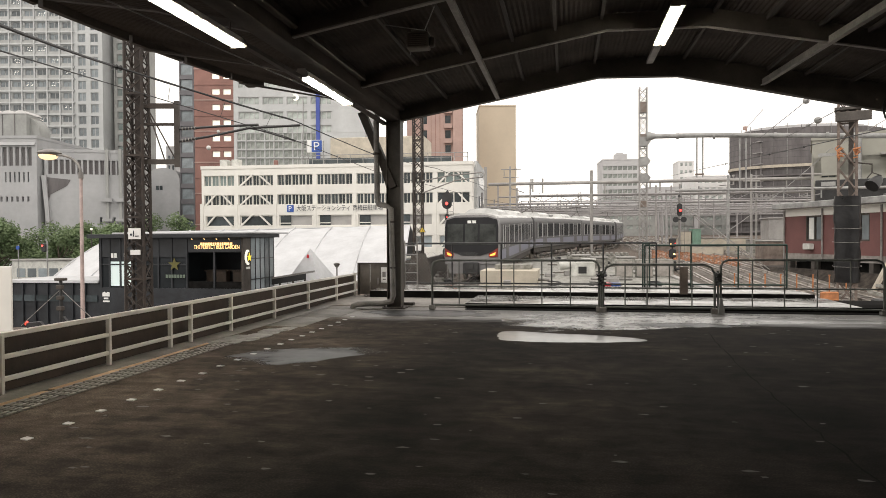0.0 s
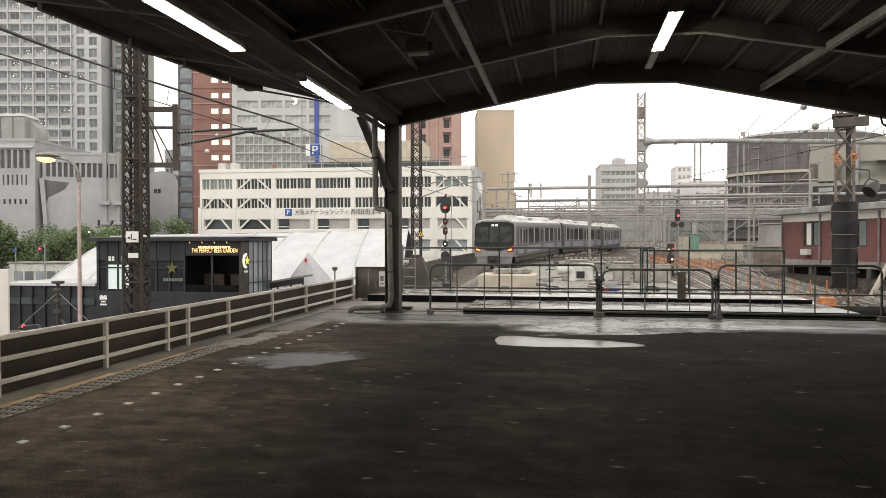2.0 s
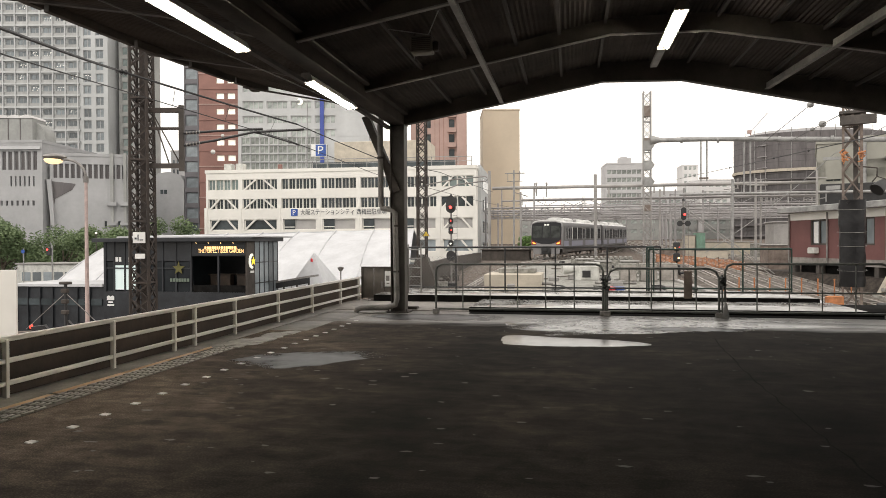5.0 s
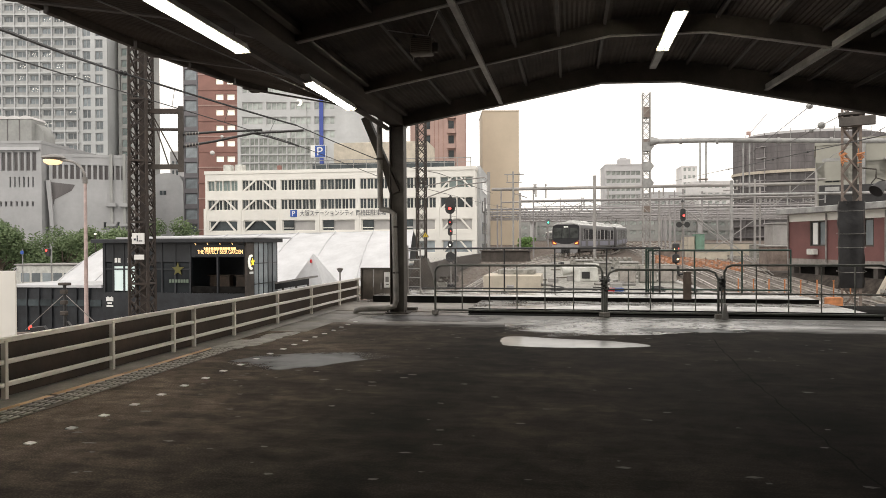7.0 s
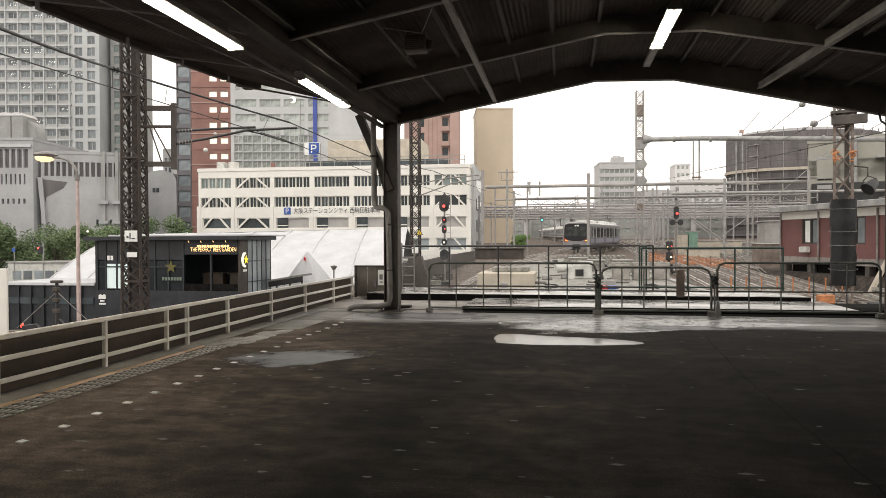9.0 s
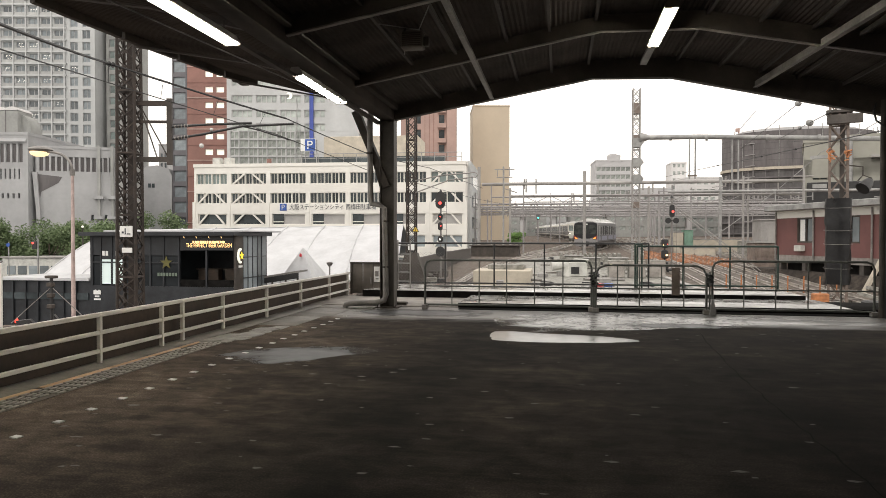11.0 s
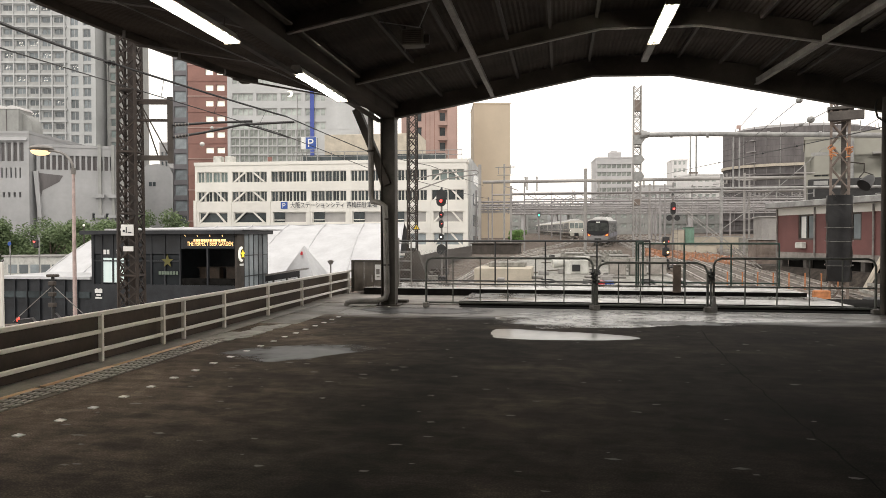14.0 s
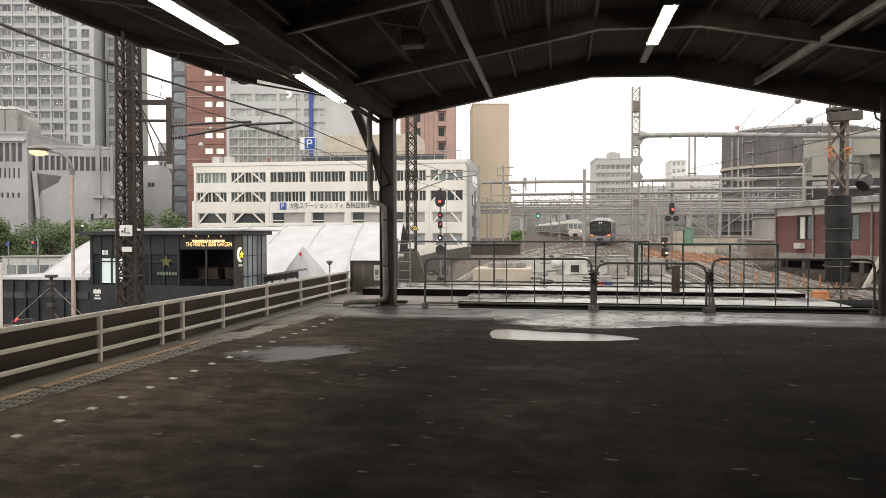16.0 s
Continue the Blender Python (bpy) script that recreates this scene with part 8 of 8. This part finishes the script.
    # return side facing the railing
    part("corner_panel", Geo().box(W - 0.1, -0.02, 0, W + 0.02, 0.9, 1.62 + o), STEEL_DARK, b, "dark grey corner panel")
    for i in range(5):
        y = 0.9 + 0.62 * i
        part("side_panel", Geo().box(W - 0.08, y + 0.03, 0, W, y + 0.60, 1.62 + o), GLASS_GREY, b)
        part("side_mullion", Geo().box(W - 0.09, y - 0.03, 0, W + 0.03, y + 0.03, 1.62 + o), CONTAINER, b)
    for z in (-0.9, 0.35):
        part("side_rail", Geo().box(W - 0.085, 0.93, z - 0.03 + o, W + 0.02, 4.0, z + 0.03 + o), CONTAINER, b)
    arc = [(0.45 - 0.36 * math.cos(a), 0.45 + o + 0.45 * math.sin(a)) for a in (-1.9 + 3.8 * k / 14 for k in range(15))]
    arc += [(0.55 - 0.26 * math.cos(a), 0.45 + o + 0.33 * math.sin(a)) for a in (1.7 - 3.4 * k / 10 for k in range(11))]
    d = part("logo_crescent", Geo().prism(arc, W + 0.05, W + 0.10, "x"), LOGO_GLOW, b, "lit crescent logo")
    out = []
    for i in range(10):
        a = math.pi / 2 + math.pi * i / 5
        k = 0.26 if i % 2 == 0 else 0.11
        out.append((0.55 + k * math.cos(a), 0.45 + o + k * math.sin(a)))
    part("logo_star", Geo().prism(out, W + 0.11, W + 0.13, "x"), LOGO_GOLD, d)
    part("logo_bar", Geo().box(W + 0.03, 0.3, -0.25 + o, W + 0.06, 0.75, -0.12 + o), SIGN_WHITE, d)
    # lower annex
    L2 = (-34.6, 37.45)
    a = thing("container_annex", "low black container annex with a white roof edge", "building", (L2[0], L2[1], STREET_Z), 1)
    part("wall", Geo().box(0, 0.1, 0, 6.2, 4, -1.15 + o), CONTAINER, a)
    part("roof_edge", Geo().box(-0.1, -0.1, -1.15 + o, 6.2, 4.1, -0.95 + o, 0.02), TENT_WHITE, a)
    for i in range(7):
        part("window", Geo().box(0.1 + 0.87 * i, 0.02, -2.3 + o, 0.85 + 0.87 * i, 0.098, -1.9 + o), GLASS_DARK, a)
        part("mullion", Geo().box(0.02 + 0.87 * i, -0.02, 0, 0.08 + 0.87 * i, 0.098, -1.15 + o), CONTAINER, a)


build_beer_hall()


def build_tents():
    e0, e1 = Vector((-44.5, 52.5, -2.0)), Vector((-11.5, 47.5, -1.55))
    r0, r1 = Vector((-43.0, 61.0, 2.25)), Vector((-13.5, 58.3, 2.65))
    t = thing("marquee", "long white ridge marquee with ribbed bays", "tent", (-28, 54, STREET_Z))
    off = Vector((28, -54, -STREET_Z))
    n = 8
    for i in range(n):
        g = Geo()
        k, m = 5, 28
        vs = []
        for a in range(m + 1):
            for c in range(k + 1):
                u = (i + c / k) / n
                p, q = e0.lerp(e1, u), r0.lerp(r1, u)
                w = a / m
                v = p.lerp(q, w)
                bow = 0.10 * math.sin(math.pi * c / k) + 0.05 * math.sin(w * 30 + 0.8 * i)
                v = v + Vector((0, 0, 0.5 * math.sin(math.pi * w) - 0.6 * bow))
                vs.append(v + off)
        low = [v - Vector((0, 0, 0.03)) for v in vs]
        fs = [(a * (k + 1) + c, a * (k + 1) + c + 1, (a + 1) * (k + 1) + c + 1, (a + 1) * (k + 1) + c) for a in range(m) for c in range(k)]
        N = len(vs)
        g.add(vs + low, fs + [tuple(x + N for x in reversed(f)) for f in fs])
        part("roof_panel", g, TENT_WHITE, t)
    for i in range(n + 1):
        u = i / n
        p, q = e0.lerp(e1, u) + off, r0.lerp(r1, u) + off
        mid = p.lerp(q, 0.5) + Vector((0, 0, 0.54))
        part("rib", Geo().tube([p + Vector((0, 0, 0.05)), p.lerp(q, 0.25) + Vector((0, 0, 0.43)), mid, p.lerp(q, 0.75) + Vector((0, 0, 0.43)), q + Vector((0, 0, 0.05))], 0.05, 6), TENT_WHITE, t)
        part("pole", Geo().tube([(p.x, p.y, 0), p], 0.07, 6), GALV, t)
        part("back_pole", Geo().tube([(q.x, q.y + 3, 0), (q.x, q.y + 3, q.z - 1.6)], 0.07, 6), GALV, t)
    g = Geo()
    a, b_ = e0 + off, e1 + off
    g.add([(a.x, a.y, 0.4), (b_.x, b_.y, 0.4), tuple(b_), tuple(a), (a.x, a.y + 0.05, 0.4), (b_.x, b_.y + 0.05, 0.4), (b_.x, b_.y + 0.05, b_.z), (a.x, a.y + 0.05, a.z)], [(0, 1, 2, 3), (7, 6, 5, 4), (0, 4, 5, 1), (3, 2, 6, 7), (0, 3, 7, 4), (1, 5, 6, 2)])
    part("side_cloth", g, TENT_WHITE, t)
    g = Geo()
    c, d = r0 + off, r1 + off
    g.add([tuple(c), tuple(d), (d.x, d.y + 6, d.z - 2.8), (c.x, c.y + 6, c.z - 2.8), (c.x, c.y, c.z - 0.04), (d.x, d.y, d.z - 0.04), (d.x, d.y + 6, d.z - 2.84), (c.x, c.y + 6, c.z - 2.84)], [(0, 1, 2, 3), (7, 6, 5, 4), (0, 4, 5, 1), (3, 2, 6, 7), (0, 3, 7, 4), (1, 5, 6, 2)])
    part("back_roof", g, TENT_WHITE, t)
    # small peaked tent
    p = thing("peaked_tent", "small grey-white peaked tent with a red mark", "tent", (-17.8, 43.6, STREET_Z))
    o = -STREET_Z
    h = 0.82 + o
    e = -1.35 + o
    part("canopy", Geo().add([(-0.9, 0, e), (1.5, 0, e), (1.5, 3.2, e), (-0.9, 3.2, e), (0.42, 0.9, h), (0.46, 1.0, h)], [(0, 1, 4), (1, 2, 5, 4), (2, 3, 5), (3, 0, 4, 5), (3, 2, 1, 0)]), TENT_WHITE, p)
    part("red_mark", Geo().prism([(0.385, h - 0.60), (0.475, h - 0.60), (0.485, h - 0.46), (0.43, h - 0.36), (0.375, h - 0.46)], 0.42, 0.62, "y"), RED_PLASTIC, p)
    for x in (-0.85, 1.45):
        for y in (0.05, 3.1):
            part("pole", Geo().tube([(x, y, 0), (x, y, e)], 0.04, 6), GALV, p)
    aw = thing("low_awning", "dark grey low awning beside the tents", "awning", (-19.0, 41.0, STREET_Z))
    part("top", Geo().prism([(-0.2, 3.84), (2.7, 4.32), (2.7, 4.44), (-0.2, 3.96)], 0, 1.6, "y"), STEEL_MID, aw)
    part("valance", Geo().prism([(-0.2, 3.5), (2.7, 3.95), (2.7, 4.32), (-0.2, 3.84)], 0.02, 0.06, "y"), BLACK_METAL, aw)
    for x in (0.0, 0.9, 1.8, 2.6):
        part("post", Geo().box(x - 0.05, 0.08, 0, x + 0.05, 0.18, 3.86 + 0.165 * x), STEEL_DARK, aw)
    lt = thing("garden_lamp", "small dark garden lamp", "street lamp", (-14.4, 41.5, STREET_Z))
    part("pole", Geo().tube([(0, 0, 0), (0, 0, 4.72)], 0.05, 8), STEEL_MID, lt)
    part("shade", Geo().tube([(0, 0, 4.70), (0, 0, 4.92)], 0.09, 10, 0.22), STEEL_MID, lt)
    part("cap", Geo().tube([(0, 0, 4.92), (0, 0, 4.98)], 0.24, 10, 0.06), STEEL_DARK, lt)
    # prefab on the street
    pf = thing("prefab_office", "pale two-storey prefab with outside stairs", "building", (-56.5, 61.5, STREET_Z), 8)
    part("wall", Geo().box(0, 0, 0, 8.6, 4, 4.4, 0.04), WHITE_BOX, pf)
    part("roof", Geo().box(-0.15, -0.15, 4.4, 8.75, 4.15, 4.55, 0.02), GALV_PALE, pf)
    for i in range(7):
        part("window", Geo().box(0.5 + 1.15 * i, -0.04, 2.7, 1.4 + 1.15 * i, 0.0, 3.6), GLASS_GREY, pf)
    part("stairs", Geo().beam((5.2, -0.8, 0.4), (9.6, -0.8, 3.6), 0.9, 0.18), GALV, pf)
    part("handrail", Geo().tube([(5.2, -1.2, 1.3), (9.6, -1.2, 4.5)], 0.05, 6), GALV, pf)


build_tents()


def build_street_furniture():
    tl = thing("traffic_light", "far traffic light showing red before the trees", "traffic light", (-48.95, 57, STREET_Z))
    part("pole", Geo().tube([(0.35, 0.1, 0), (0.35, 0.1, 6.4)], 0.07, 8), GALV, tl)
    hd = part("head", Geo().box(-0.16, -0.1, 5.4, 0.34, 0.1, 6.18, 0.06), BLACK_METAL, tl)
    part("lens", Geo().tube([(0.0, -0.16, 5.98), (0.0, -0.11, 5.98)], 0.09, 12), SIGNAL_RED, hd, "lit red lens")
    bs = thing("road_sign", "round blue road sign on a grey post", "road sign", (-51.7, 57, STREET_Z))
    part("pole", Geo().tube([(0, 0.05, 0), (0, 0.05, 6.1)], 0.05, 8), GALV, bs)
    part("disc", Geo().tube([(0, -0.04, 5.8), (0, 0.0, 5.8)], 0.19, 16), BLUE_SIGN, bs)
    gl = thing("street_lamp", "small white globe street lamp between the trees", "street lamp", (-48.4, 63, STREET_Z))
    part("pole", Geo().tube([(0, 0, 0), (0, 0, 7.5)], 0.06, 8), STEEL_DARK, gl)
    part("globe", Geo().ball((0, 0, 7.62), 0.12, 10), LOGO_GLOW, gl, "lit white globe")


build_street_furniture()


# ---------------------------------------------------------------- trees
def tree_meshes(seed, height, spread, leaves, leaf_m, leaf=0.34):
    rnd = random.Random(seed)
    tr = Geo().tube([(0, 0, -0.2), (0.1, 0, height * 0.2), (0.0, 0.1, height * 0.42), (0.15, 0.0, height * 0.7)], 0.22, 8, 0.08)
    clumps = []
    for i in range(16):
        a, zz = rnd.uniform(0, 6.28), rnd.uniform(0.36, 0.92)
        reach = spread * rnd.uniform(0.3, 1.0) * math.sqrt(max(0.1, 1 - ((zz - 0.55) / 0.5) ** 2))
        tip = Vector((math.cos(a) * reach, math.sin(a) * reach, height * zz))
        st = Vector((0, 0, height * rnd.uniform(0.25, 0.55)))
        mid = st.lerp(tip, 0.5) + Vector((0, 0, -0.2))
        tr.tube([st, mid, tip], 0.07, 5, 0.02)
        clumps.append((tip, spread * rnd.uniform(0.26, 0.46)))
    cr = Geo()
    for i in range(leaves):
        c, r = rnd.choice(clumps)
        v = Vector((rnd.gauss(0, 1), rnd.gauss(0, 1), rnd.gauss(0, 0.8)))
        v = c + v.normalized() * r * rnd.random() ** 0.4
        a = Vector((rnd.uniform(-1, 1), rnd.uniform(-1, 1), rnd.uniform(-0.5, 0.5))).normalized() * leaf * rnd.uniform(0.5, 1.0)
        b = a.cross(Vector((rnd.uniform(-1, 1), rnd.uniform(-1, 1), rnd.uniform(-1, 1)))).normalized() * leaf * 0.42
        cr.add([v - a, v + b, v + a, v - b], [(0, 1, 2, 3)])
    return tr.mesh("trunk", BARK), cr.mesh("crown", leaf_m, smooth=False)


TREES = [tree_meshes(11 + k, 9.0, 3.3, 9500, LEAF, 0.20) for k in range(3)]


def tree(at, k, s, turn, label):
    t = thing("tree", label, "tree", at, turn, group="street trees")
    a, b = part("trunk", TREES[k][0], BARK, t), part("crown", TREES[k][1], LEAF, t)
    a.scale = b.scale = (s, s, s)


rnd = random.Random(2)
for x, y, s in ((-67, 66, 1.06), (-61.2, 64.5, 1.10), (-55.6, 67, 0.92), (-50.6, 69, 0.99), (-46.2, 74, 1.02), (-57, 80, 1.02), (-73, 76, 1.0), (-66, 82, 1.05)):
    tree((x, y, STREET_Z), rnd.randrange(3), s, rnd.uniform(0, 360), "leafy dark green street tree")
tr_m, cr_m = tree_meshes(31, 4.0, 2.0, 2600, LEAF_BRIGHT, 0.22)
for x, y, s in ((-6.2, 104, 0.62), (-7.3, 112, 0.62)):
    t = thing("bush", "bright green bush beside the yard", "bush", (x, y, ground_z(y) - 0.3), 40 * s, group="bushes")
    for ob in (part("trunk", tr_m, BARK, t), part("crown", cr_m, LEAF_BRIGHT, t)):
        ob.scale = (s, s, s)




# ---------------------------------------------------------------- what moves
FRONT_Y = [(0.0, 35.5), (0.5, 38.4), (1.0, 41.3), (1.5, 44.3), (2.0, 47.5), (2.5, 50.6), (3.0, 53.5), (3.5, 56.4), (4.0, 59.1), (5.0, 64.0), (6.0, 68.2), (6.5, 70.1), (7.0, 72.1), (7.5, 74.2), (8.0, 76.3), (8.5, 78.2),
           (9.0, 80.1), (10.0, 83.3), (11.0, 86.3), (11.5, 87.6), (12.0, 88.9), (12.5, 90.1), (13.0, 91.2), (13.5, 92.3), (14.0, 93.2), (14.5, 94.1), (15.0, 95.0), (15.5, 95.8), (16.0, 96.6)]


def motions():
    """The train draws away along the curve."""
    for k, car in enumerate(MOVING_CARS):
        walk(car, [(t, car_pose(line_a, line_a.where(y) + 9.9 + 20.0 * k)) for t, y in FRONT_Y])


motions()
